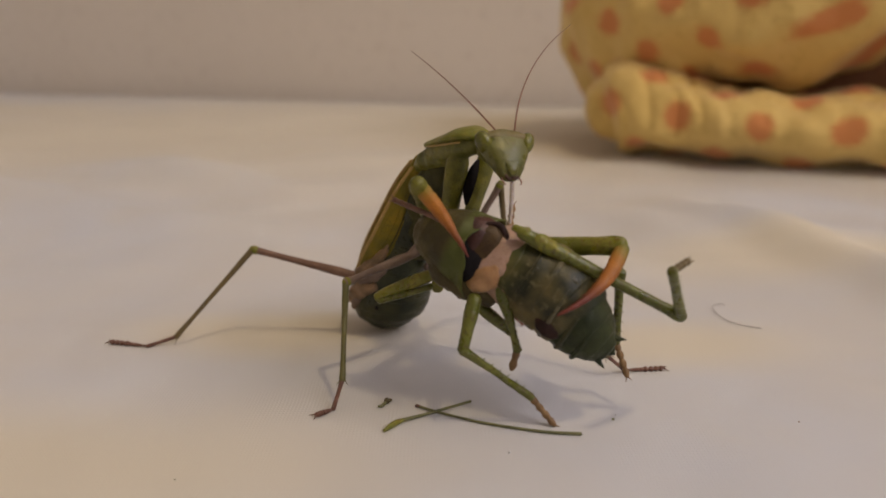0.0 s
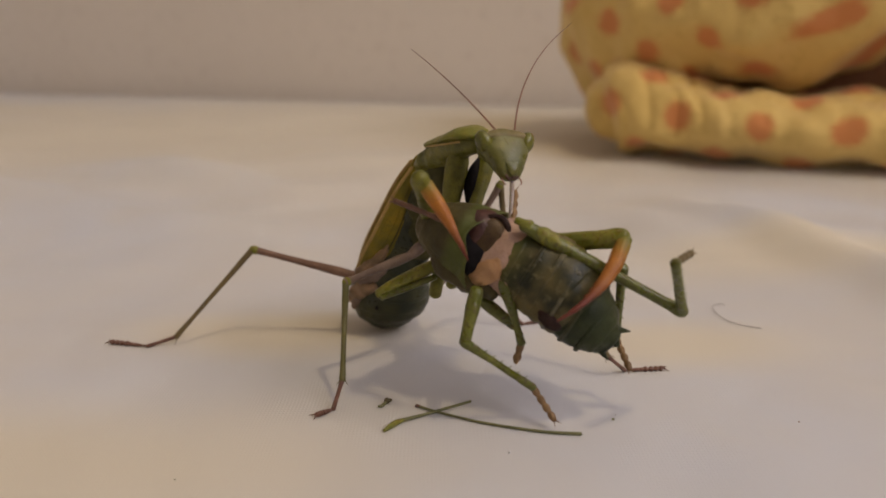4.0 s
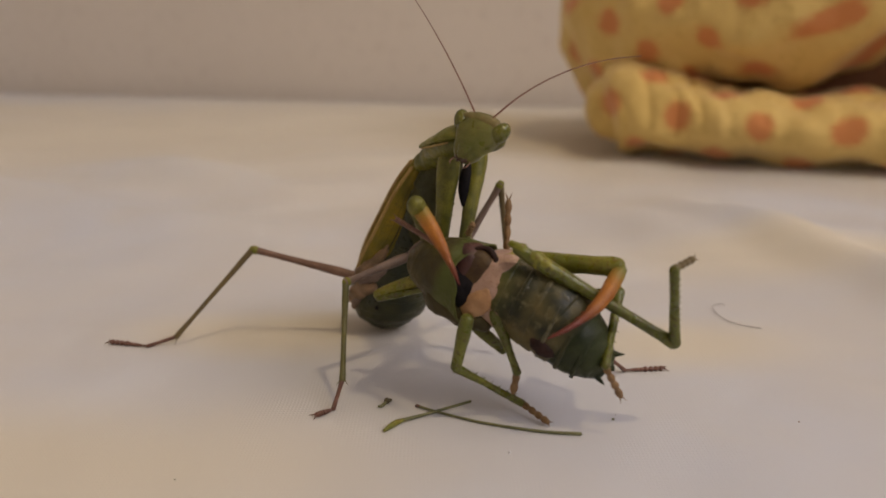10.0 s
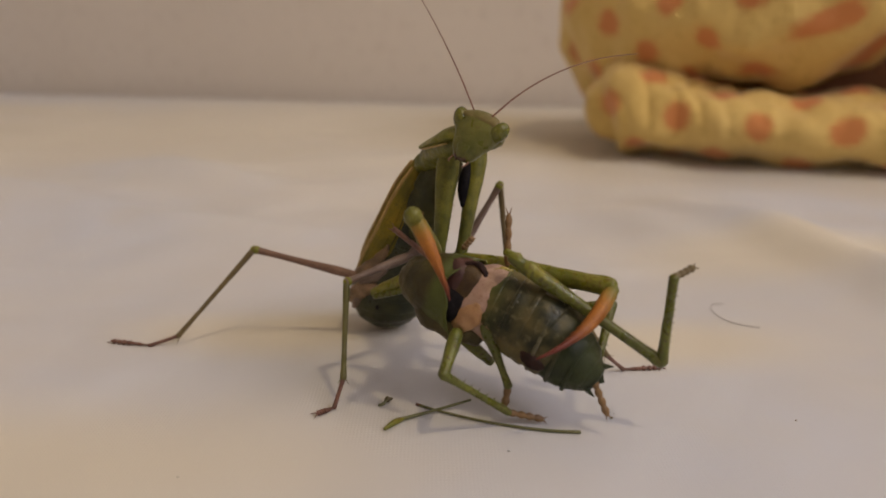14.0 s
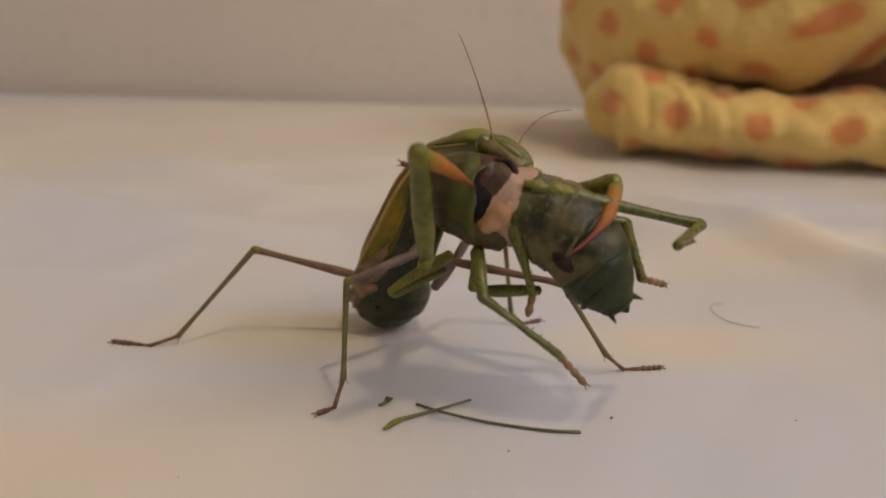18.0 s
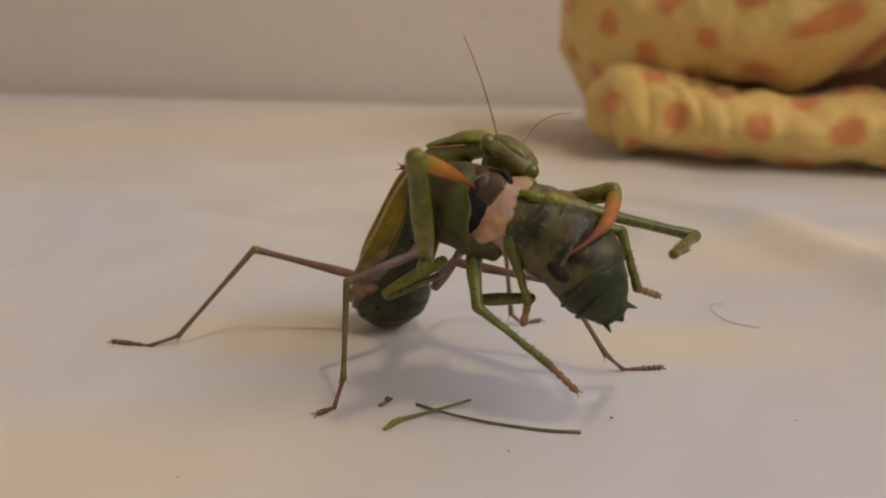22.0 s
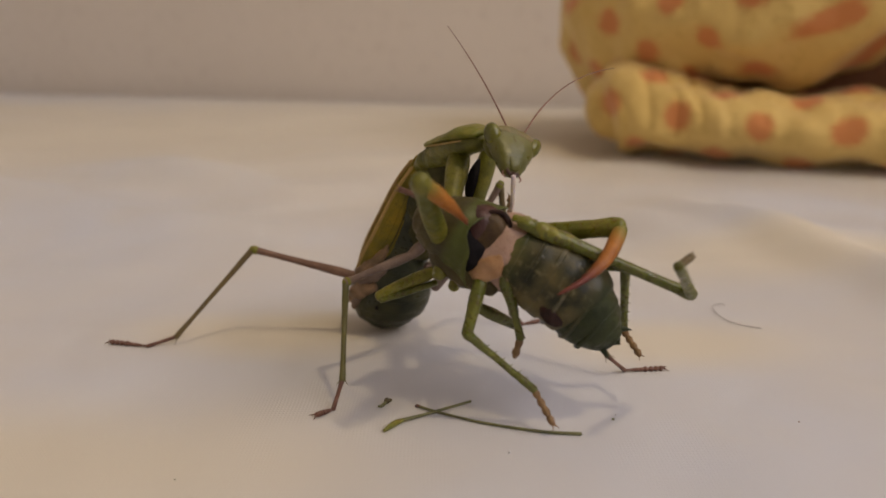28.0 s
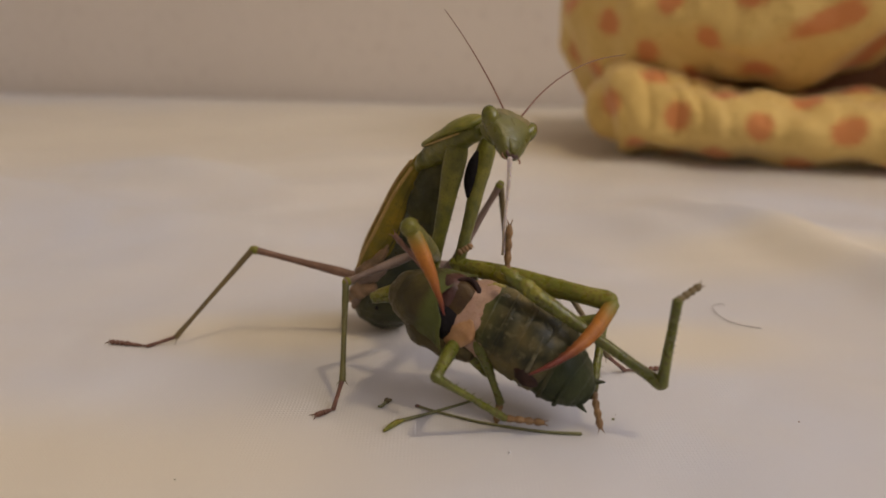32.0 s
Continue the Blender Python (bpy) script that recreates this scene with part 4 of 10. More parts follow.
    trunk("wing_case_rim", skin(loop, n=10, steps=5, rough=0.15, grain=0.8), DARK_RED, root, "thick dark rim of the wing case")
    trunk("neck_lining", skin([(-12.4, 0.6, 2.4, 2.8, 2.4), (-10.2, 0.7, 2.6, 3.6, 3.1), (-8.2, 0.8, 2.6, 3.6, 3.0), (-6.6, 0.7, 2.4, 2.6, 2.4)], n=20, steps=5, rough=0.4, grain=0.6), MAROON, root, "maroon lining of the torn neck")
    trunk("saddle", shell([(-17.0, -2.3, 0, 3.6, 3.8), (-14.5, -1.8, 0, 5.1, 5.2), (-11.5, -1.5, 0, 6.1, 6.1), (-7.0, -1.5, 0, 6.9, 6.6)], 0.35, slant=0.9, lean=-0.5, rough=0.8, notch=2.5, at=84.0), K_COLLAR, root, "green flared saddle-shaped neck shield")
    trunk("head", skin([(-18.0, -3.4, 0, 2.2, 2.2), (-17.2, -3.1, 0, 3.4, 3.3), (-15.9, -2.6, 0, 4.2, 4.1), (-14.0, -1.8, 0, 4.6, 4.4)], n=22, steps=4, rough=0.3, grain=0.6, tip=0.4), K_HEAD, root, "olive brown head")
    # legs that hang still
    limb("short_thigh", (-3.0, -3.8, 3.4), (-0.51, -6.07, 2.12), (1.0, 1.2, 1.0), K_LEG, root)
    limb("short_shin", (-0.51, -6.07, 2.12), (4.53, -11.06, -0.45), (1.0, 0.8, 0.62, 0.62, 0.75), K_LEG, root, extra=[spike((2 + 1.6 * i, 0.5, 0), (2.6 + 1.6 * i, 1.3, 0), .15) for i in range(4)])
    limb("short_foot", (4.53, -11.06, -0.45), (5.40, -14.22, -1.27), (0.5, 0.65, 0.5, 0.7, 0.4), K_FOOT, root, "brown jointed foot")

    def seg(key, name, length, radii, material, label="", spines=0, side=1):
        n = len(radii) - 1
        shape = skin([(length * i / n, 0, 0, r, r) for i, r in enumerate(radii)], n=12, steps=4, rough=0.06, grain=1.0)
        extra = [spike((length * (0.25 + 0.7 * i / spines), side * 0.4, 0.1), (length * (0.25 + 0.7 * i / spines) + 0.3, side * 1.05, 0.2), .12) for i in range(spines)]
        MOVING[key] = part(name, join(shape, *extra), material, root, label)

    def toes(key, length, label="brown jointed foot with claws", material=K_FOOT):
        bits = []
        for i in range(4):
            x0, x1 = length * i / 4.4, length * (i + 1) / 4.4
            bits.append(skin([(x0, 0, 0, .38, .38), ((x0 + x1) / 2, 0, 0, .62, .52), (x1, 0, 0, .42, .42)], n=8, steps=3))
        bits += [spike((length * 0.9, 0, 0), (length * 1.06, q * 0.55, .2), .17) for q in (-1, 1)]
        MOVING[key] = part("foot", join(*bits), material, root, label)
    seg("hrf", "hind_thigh", 28.2, (0.9, 1.2, 1.22, 1.05, 0.92, 0.86, 0.83, 0.86, 1.05), K_LEG, "long green hind thigh, thick at the base")
    seg("hrt", "hind_shin", 14.6, (1.0, 0.82, 0.75, 0.7, 0.7, 0.75), K_LEG, "green hind shin with fine spines", 9, -1)
    part("hip", skin([(-1.2, 0.1, 0, .6, .6), (0.3, .2, .15, 0.95, .95), (1.9, .1, .2, 0.9, .95), (4.3, .15, .2, 1.2, 1.12), (6.4, .0, .1, 1.1, 1.08), (8.2, 0, 0, .9, .9)], n=18, steps=6, rough=0.45, grain=0.7), K_GREEN, MOVING["hrf"], "lumpy yellow-green hip")
    toes("hrc", 4.6, "grey-brown jointed foot with claws", LEG_OLIVE)
    seg("hlf", "hind_thigh", 9.5, (1.5, 1.2, 0.95, 0.95), K_LEG)
    seg("hlt", "hind_shin", 13.8, (0.95, 0.75, 0.68, 0.68, 0.75), K_LEG, "", 5, 1)
    toes("hlc", 6.4)
    seg("mf", "middle_thigh", 8.2, (1.1, 1.15, 0.95, 0.9), K_LEG)
    seg("mt", "middle_shin", 14.5, (0.86, 0.64, 0.56, 0.55, 0.62, 0.66), K_LEG, "green shin with fine spines", 6, 1)
    toes("mc", 6.6)
    seg("bar", "front_thigh", 8.8, (0.9, 1.05, 0.95, 0.8), K_LEG)
    MOVING["ff"] = ff = part("folded_thigh", skin([(0, -0.5, 0, .9, .8), (4, -.5, 0, 1.15, .9), (9, -0.4, 0, 1.0, .8), (11.8, -.1, 0, .9, .75)], n=12, steps=4), K_GREEN, root, "pale green folded front leg")
    part("folded_shin", skin([(11.6, .4, 0.2, .7, .6), (7, 1.0, 0.3, .55, .5), (2, 1.3, 0.2, .55, .5)], n=10, steps=4), K_LEG, ff)
    toes("up", 9.2)
    toes("claw", 2.6, "dark hooked claw")


cricket()



def motions():
    walk(MOVING["prey"], [(0, pose(0.01390, 0.11200, 0.02352, 69.20, 28.23, -17.84)),
        (0.5, pose(0.01414, 0.11200, 0.02455, 69.62, 28.17, -17.95)),
        (1, pose(0.01391, 0.11200, 0.02326, 69.04, 27.99, -17.98)),
        (1.5, pose(0.01402, 0.11200, 0.02386, 69.26, 27.90, -18.07)),
        (2, pose(0.01404, 0.11200, 0.02330, 69.02, 27.76, -18.12)),
        (2.5, pose(0.01402, 0.11200, 0.02361, 69.10, 27.66, -18.21)),
        (3, pose(0.01404, 0.11200, 0.02319, 68.91, 27.53, -18.26)),
        (3.5, pose(0.01439, 0.11200, 0.02508, 69.69, 27.52, -18.41)),
        (5.5, pose(0.01403, 0.11200, 0.02298, 68.68, 26.95, -18.61)),
        (6, pose(0.01403, 0.11200, 0.02285, 68.60, 26.83, -18.68)),
        (6.2, pose(0.01385, 0.11200, 0.02249, 68.15, 25.69, -19.33)),
        (6.5, pose(0.01357, 0.11200, 0.02194, 67.53, 23.98, -20.30)),
        (7, pose(0.01357, 0.11200, 0.02183, 67.44, 23.69, -20.46)),
        (7.5, pose(0.01356, 0.11200, 0.02172, 67.34, 23.40, -20.62)),
        (8, pose(0.01329, 0.11200, 0.02103, 66.97, 23.06, -20.74)),
        (8.5, pose(0.01329, 0.11200, 0.02078, 66.83, 22.76, -20.89)),
        (9, pose(0.01329, 0.11200, 0.02067, 66.74, 22.47, -21.04)),
        (9.5, pose(0.01316, 0.11200, 0.02025, 66.53, 22.32, -21.09)),
        (10, pose(0.01303, 0.11200, 0.01982, 66.32, 22.18, -21.15)),
        (10.5, pose(0.01289, 0.11200, 0.01969, 66.22, 22.05, -21.21)),
        (11, pose(0.01289, 0.11200, 0.01955, 66.14, 21.93, -21.28)),
        (11.5, pose(0.01275, 0.11200, 0.01927, 65.99, 21.80, -21.34)),
        (12, pose(0.01261, 0.11200, 0.01913, 65.89, 21.67, -21.40)),
        (12.5, pose(0.01179, 0.11200, 0.01771, 65.16, 21.42, -21.38)),
        (13, pose(0.01165, 0.11200, 0.01770, 65.11, 21.30, -21.45)),
        (13.5, pose(0.01162, 0.11200, 0.01746, 64.99, 21.17, -21.51)),
        (14, pose(0.01162, 0.11200, 0.01732, 64.92, 21.05, -21.57)),
        (14.5, pose(0.01163, 0.11200, 0.01685, 64.55, 21.94, -21.81)),
        (16.5, pose(0.01373, 0.11000, 0.02770, 74.38, 30.51, -10.29)),
        (16.75, pose(0.01399, 0.10979, 0.03047, 69.96, 28.51, -12.20)),
        (17, pose(0.01424, 0.10959, 0.03318, 65.54, 26.46, -13.89)),
        (17.5, pose(0.01465, 0.10964, 0.03418, 62.10, 25.02, -14.00)),
        (18, pose(0.01490, 0.10965, 0.03391, 62.19, 24.91, -13.63)),
        (18.5, pose(0.01502, 0.10965, 0.03375, 62.28, 24.79, -13.26)),
        (19, pose(0.01512, 0.10965, 0.03402, 62.54, 24.65, -12.91)),
        (19.5, pose(0.01500, 0.10965, 0.03347, 62.29, 24.69, -12.89)),
        (20, pose(0.01487, 0.10965, 0.03320, 62.13, 24.72, -12.88)),
        (20.5, pose(0.01419, 0.10965, 0.03389, 62.27, 24.70, -12.89)),
        (21, pose(0.01420, 0.10966, 0.03333, 62.04, 24.73, -12.87)),
        (21.5, pose(0.01431, 0.10965, 0.03402, 62.35, 24.68, -12.90)),
        (22, pose(0.01410, 0.10965, 0.03237, 61.62, 24.81, -12.84)),
        (22.5, pose(0.01432, 0.10965, 0.03361, 62.19, 24.71, -12.88)),
        (23, pose(0.01424, 0.10965, 0.03223, 61.59, 24.82, -12.83)),
        (23.5, pose(0.01436, 0.10966, 0.03264, 61.79, 24.78, -12.85)),
        (24, pose(0.01413, 0.10966, 0.03154, 61.28, 24.87, -12.82)),
        (24.5, pose(0.01410, 0.10965, 0.03251, 61.67, 24.79, -12.85)),
        (25, pose(0.01413, 0.10966, 0.03140, 61.22, 24.88, -12.81)),
        (25.5, pose(0.01433, 0.10966, 0.03333, 62.07, 24.73, -12.88)),
        (27.5, pose(0.01470, 0.11110, 0.02805, 75.31, 28.74, -8.99)),
        (28, pose(0.01412, 0.11150, 0.02580, 72.73, 28.91, -12.35)),
        (28.5, pose(0.01412, 0.11156, 0.02560, 72.14, 28.35, -13.40)),
        (29, pose(0.01350, 0.11163, 0.02382, 70.79, 27.73, -14.39)),
        (29.5, pose(0.01339, 0.11169, 0.02291, 69.93, 27.11, -15.38)),
        (30, pose(0.01326, 0.11175, 0.02226, 69.20, 26.48, -16.37)),
        (30.2, pose(0.01254, 0.11177, 0.02052, 68.22, 25.75, -16.63)),
        (30.5, pose(0.01145, 0.11181, 0.01789, 66.77, 24.63, -17.00)),
        (31, pose(0.01135, 0.11188, 0.01729, 66.43, 23.92, -17.22)),
        (31.5, pose(0.01055, 0.11194, 0.01552, 65.52, 23.12, -17.37)),
        (32, pose(0.01024, 0.11200, 0.01469, 65.08, 22.38, -17.57))])
    walk(MOVING["tail"], [(0, pose(0.00000, 0.00000, 0.00000, 0.00, -0.00, 0.00)),
        (0.5, pose(0.00000, 0.00000, 0.00000, 0.00, -0.00, 0.00)),
        (1, pose(0.00000, 0.00000, 0.00000, 0.00, -0.00, 0.00)),
        (1.5, pose(0.00000, 0.00000, 0.00000, 0.00, -0.00, 0.00)),
        (2, pose(0.00000, 0.00000, 0.00000, 0.00, -0.00, 0.00)),
        (2.5, pose(0.00000, 0.00000, 0.00000, 0.00, -0.00, 0.00)),
        (3, pose(0.00000, 0.00000, 0.00000, 0.00, -0.00, 0.00)),
        (3.5, pose(0.00000, 0.00000, 0.00000, 0.00, -0.00, 0.00)),
        (5.5, pose(0.00000, 0.00000, 0.00000, 0.00, -0.00, 0.00)),
        (6, pose(0.00000, 0.00000, 0.00000, 0.00, -0.00, 0.00)),
        (6.2, pose(0.00000, 0.00000, 0.00000, 0.00, -0.00, 0.00)),
        (6.5, pose(0.00000, 0.00000, 0.00000, 0.00, -0.00, 0.00)),
        (7, pose(0.00000, 0.00000, 0.00000, 0.00, -0.00, 0.00)),
        (7.5, pose(0.00000, 0.00000, 0.00000, 0.00, -0.00, 0.00)),
        (8, pose(0.00000, 0.00000, 0.00000, 0.00, -0.00, 0.00)),
        (8.5, pose(0.00000, 0.00000, 0.00000, 0.00, -0.00, 0.00)),
        (9, pose(0.00000, 0.00000, 0.00000, 0.00, -0.00, 0.00)),
        (9.5, pose(0.00000, 0.00000, 0.00000, 0.00, -0.00, 0.00)),
        (10, pose(0.00000, 0.00000, 0.00000, 0.00, -0.00, 0.00)),
        (10.5, pose(0.00000, 0.00000, 0.00000, 0.00, -0.00, 0.00)),
        (11, pose(0.00000, 0.00000, 0.00000, 0.00, -0.00, 0.00)),
        (11.5, pose(0.00000, 0.00000, 0.00000, 0.00, -0.00, 0.00)),
        (12, pose(0.00000, 0.00000, 0.00000, 0.00, -0.00, 0.00)),
        (12.5, pose(0.00000, 0.00000, 0.00000, 0.00, -0.00, 0.00)),
        (13, pose(0.00000, 0.00000, 0.00000, 0.00, -0.00, 0.00)),
        (13.5, pose(0.00000, 0.00000, 0.00000, 0.00, -0.00, 0.00)),
        (14, pose(0.00000, 0.00000, 0.00000, 0.00, -0.00, 0.00)),
        (14.5, pose(0.00000, 0.00000, 0.00000, 0.00, -0.00, 0.00)),
        (16.5, pose(0.00105, 0.00035, 0.00000, 0.00, -0.00, -4.00)),
        (16.75, pose(0.00155, 0.00058, 0.00000, 0.00, -0.00, -8.14)),
        (17, pose(0.00205, 0.00079, 0.00000, 0.00, -0.00, -12.29)),
        (17.5, pose(0.00229, 0.00090, 0.00000, 0.00, -0.00, -15.00)),
        (18, pose(0.00229, 0.00090, 0.00000, 0.00, -0.00, -15.00)),
        (18.5, pose(0.00229, 0.00090, 0.00000, 0.00, -0.00, -15.00)),
        (19, pose(0.00229, 0.00090, 0.00000, 0.00, -0.00, -15.00)),
        (19.5, pose(0.00229, 0.00090, 0.00000, 0.00, -0.00, -15.00)),
        (20, pose(0.00229, 0.00090, 0.00000, 0.00, -0.00, -15.00)),
        (20.5, pose(0.00229, 0.00090, 0.00000, 0.00, -0.00, -15.00)),
        (21, pose(0.00229, 0.00090, 0.00000, 0.00, -0.00, -15.00)),
        (21.5, pose(0.00229, 0.00090, 0.00000, 0.00, -0.00, -15.00)),
        (22, pose(0.00229, 0.00090, 0.00000, 0.00, -0.00, -15.00)),
        (22.5, pose(0.00229, 0.00090, 0.00000, 0.00, -0.00, -15.00)),
        (23, pose(0.00229, 0.00090, 0.00000, 0.00, -0.00, -15.00)),
        (23.5, pose(0.00229, 0.00090, 0.00000, 0.00, -0.00, -15.00)),
        (24, pose(0.00229, 0.00090, 0.00000, 0.00, -0.00, -15.00)),
        (24.5, pose(0.00229, 0.00090, 0.00000, 0.00, -0.00, -15.00)),
        (25, pose(0.00229, 0.00090, 0.00000, 0.00, -0.00, -15.00)),
        (25.5, pose(0.00229, 0.00090, 0.00000, 0.00, -0.00, -15.00)),
        (27.5, pose(0.00115, 0.00034, 0.00000, 0.00, -0.00, -4.00)),
        (28, pose(0.00072, 0.00018, 0.00000, 0.00, -0.00, -2.00)),
        (28.5, pose(0.00054, 0.00014, 0.00000, 0.00, -0.00, -1.50)),
        (29, pose(0.00036, 0.00010, 0.00000, 0.00, -0.00, -1.00)),
        (29.5, pose(0.00018, 0.00005, 0.00000, 0.00, -0.00, -0.50)),
        (30, pose(0.00000, 0.00000, 0.00000, 0.00, -0.00, 0.00)),
        (30.2, pose(0.00000, 0.00000, 0.00000, 0.00, -0.00, 0.00)),
        (30.5, pose(0.00000, 0.00000, 0.00000, 0.00, -0.00, 0.00)),
        (31, pose(0.00000, 0.00000, 0.00000, 0.00, -0.00, 0.00)),
        (31.5, pose(0.00000, 0.00000, 0.00000, 0.00, -0.00, 0.00)),
        (32, pose(0.00000, 0.00000, 0.00000, 0.00, -0.00, 0.00))])
    walk(MOVING["hrf"], [(0, pose(-0.00462, 0.00492, 0.00631, 2.78, 12.08, 4.65)),
        (0.5, pose(-0.00458, 0.00490, 0.00626, 2.79, 12.61, 4.46)),
        (1, pose(-0.00460, 0.00492, 0.00633, 2.76, 12.25, 4.22)),
        (1.5, pose(-0.00457, 0.00491, 0.00630, 2.77, 12.61, 4.02)),
        (2, pose(-0.00458, 0.00491, 0.00633, 2.75, 12.52, 3.80)),
        (2.5, pose(-0.00455, 0.00490, 0.00632, 2.75, 12.78, 3.60)),
        (3, pose(-0.00455, 0.00491, 0.00635, 2.73, 12.74, 3.38)),
        (3.5, pose(-0.00450, 0.00488, 0.00624, 2.74, 13.59, 3.20)),
        (5.5, pose(-0.00449, 0.00489, 0.00637, 2.70, 10.46, 2.39)),
        (6, pose(-0.00448, 0.00489, 0.00638, 2.69, 10.51, 2.18)),
        (6.2, pose(-0.00431, 0.00494, 0.00643, 2.75, 12.36, 2.27)),
        (6.5, pose(-0.00407, 0.00501, 0.00650, 2.87, 14.89, 2.42)),
        (7, pose(-0.00404, 0.00520, 0.00656, 2.86, 14.66, 1.52)),
        (7.5, pose(-0.00402, 0.00538, 0.00662, 2.85, 14.27, 0.63)),
        (8, pose(-0.00399, 0.00557, 0.00672, 2.84, 13.71, -0.25)),
        (8.5, pose(-0.00396, 0.00576, 0.00679, 2.81, 13.30, -1.17)),
        (9, pose(-0.00393, 0.00595, 0.00685, 2.78, 12.85, -2.07)),
        (9.5, pose(-0.00387, 0.00609, 0.00690, 2.77, 12.99, -2.65)),
        (10, pose(-0.00382, 0.00623, 0.00696, 2.76, 13.11, -3.23)),
        (10.5, pose(-0.00376, 0.00636, 0.00699, 2.75, 13.36, -3.80)),
        (11, pose(-0.00371, 0.00650, 0.00703, 2.73, 13.52, -4.39)),
        (11.5, pose(-0.00365, 0.00664, 0.00707, 2.72, 13.71, -4.97)),
        (12, pose(-0.00359, 0.00678, 0.00711, 2.69, 13.89, -5.56)),
        (12.5, pose(-0.00355, 0.00700, 0.00729, 2.67, 11.80, -6.26)),
        (13, pose(-0.00344, 0.00706, 0.00728, 2.62, 14.14, -6.77)),
        (13.5, pose(-0.00342, 0.00727, 0.00736, 2.60, 12.43, -7.44)),
        (14, pose(-0.00336, 0.00741, 0.00739, 2.58, 12.59, -8.03)),
        (14.5, pose(-0.00339, 0.00673, 0.00719, 2.78, 13.36, -4.53)),
        (16.5, pose(-0.00409, 0.00389, 0.00347, 1.42, 9.10, 9.42)),
        (16.75, pose(-0.00336, 0.00357, 0.00427, 5.94, 13.63, 12.06)),
        (17, pose(-0.00261, 0.00312, 0.00498, 10.82, 16.97, 15.42)),
        (17.5, pose(-0.00288, 0.00237, 0.00588, 14.41, 16.23, 18.69)),
        (18, pose(-0.00290, 0.00229, 0.00584, 14.22, 16.18, 18.98)),
        (18.5, pose(-0.00290, 0.00221, 0.00584, 14.05, 16.25, 19.32)),
        (19, pose(-0.00290, 0.00214, 0.00578, 13.93, 16.41, 19.67)),
        (19.5, pose(-0.00290, 0.00219, 0.00577, 13.94, 16.12, 19.37)),
        (20, pose(-0.00289, 0.00225, 0.00578, 13.96, 15.98, 19.03)),
        (20.5, pose(-0.00282, 0.00229, 0.00578, 14.16, 16.37, 18.87)),
        (21, pose(-0.00283, 0.00234, 0.00582, 14.14, 16.15, 18.56)),
        (21.5, pose(-0.00279, 0.00239, 0.00576, 14.23, 16.36, 18.27)),
        (22, pose(-0.00281, 0.00242, 0.00591, 14.14, 15.81, 17.99)),
        (22.5, pose(-0.00276, 0.00249, 0.00581, 14.27, 16.21, 17.68)),
        (23, pose(-0.00278, 0.00253, 0.00592, 14.18, 15.69, 17.36)),
        (23.5, pose(-0.00275, 0.00257, 0.00590, 14.25, 15.86, 17.08)),
        (24, pose(-0.00278, 0.00265, 0.00590, 14.21, 15.23, 16.73)),
        (24.5, pose(-0.00273, 0.00269, 0.00587, 14.34, 15.66, 16.48)),
        (25, pose(-0.00274, 0.00272, 0.00596, 14.28, 15.23, 16.20)),
        (25.5, pose(-0.00266, 0.00280, 0.00586, 14.47, 15.97, 15.89)),
        (27.5, pose(-0.00524, 0.00394, 0.00474, 1.31, 1.23, 9.60)),
        (28, pose(-0.00497, 0.00451, 0.00544, 2.33, 5.51, 8.14)),
        (28.5, pose(-0.00481, 0.00496, 0.00563, 2.99, 8.04, 7.14)),
        (29, pose(-0.00465, 0.00543, 0.00592, 3.23, 7.25, 4.45)),
        (29.5, pose(-0.00448, 0.00589, 0.00615, 3.40, 7.55, 1.76)),
        (30, pose(-0.00429, 0.00634, 0.00637, 3.63, 8.31, -0.15)),
        (30.2, pose(-0.00417, 0.00657, 0.00658, 3.15, 7.63, -4.32)),
        (30.5, pose(-0.00397, 0.00692, 0.00691, 3.39, 3.98, -3.60)),
        (31, pose(-0.00364, 0.00707, 0.00700, 3.39, 5.37, -5.25)),
        (31.5, pose(-0.00333, 0.00729, 0.00722, 3.23, 3.89, -7.08)),
        (32, pose(-0.00300, 0.00747, 0.00735, 3.10, 3.84, -8.85))])
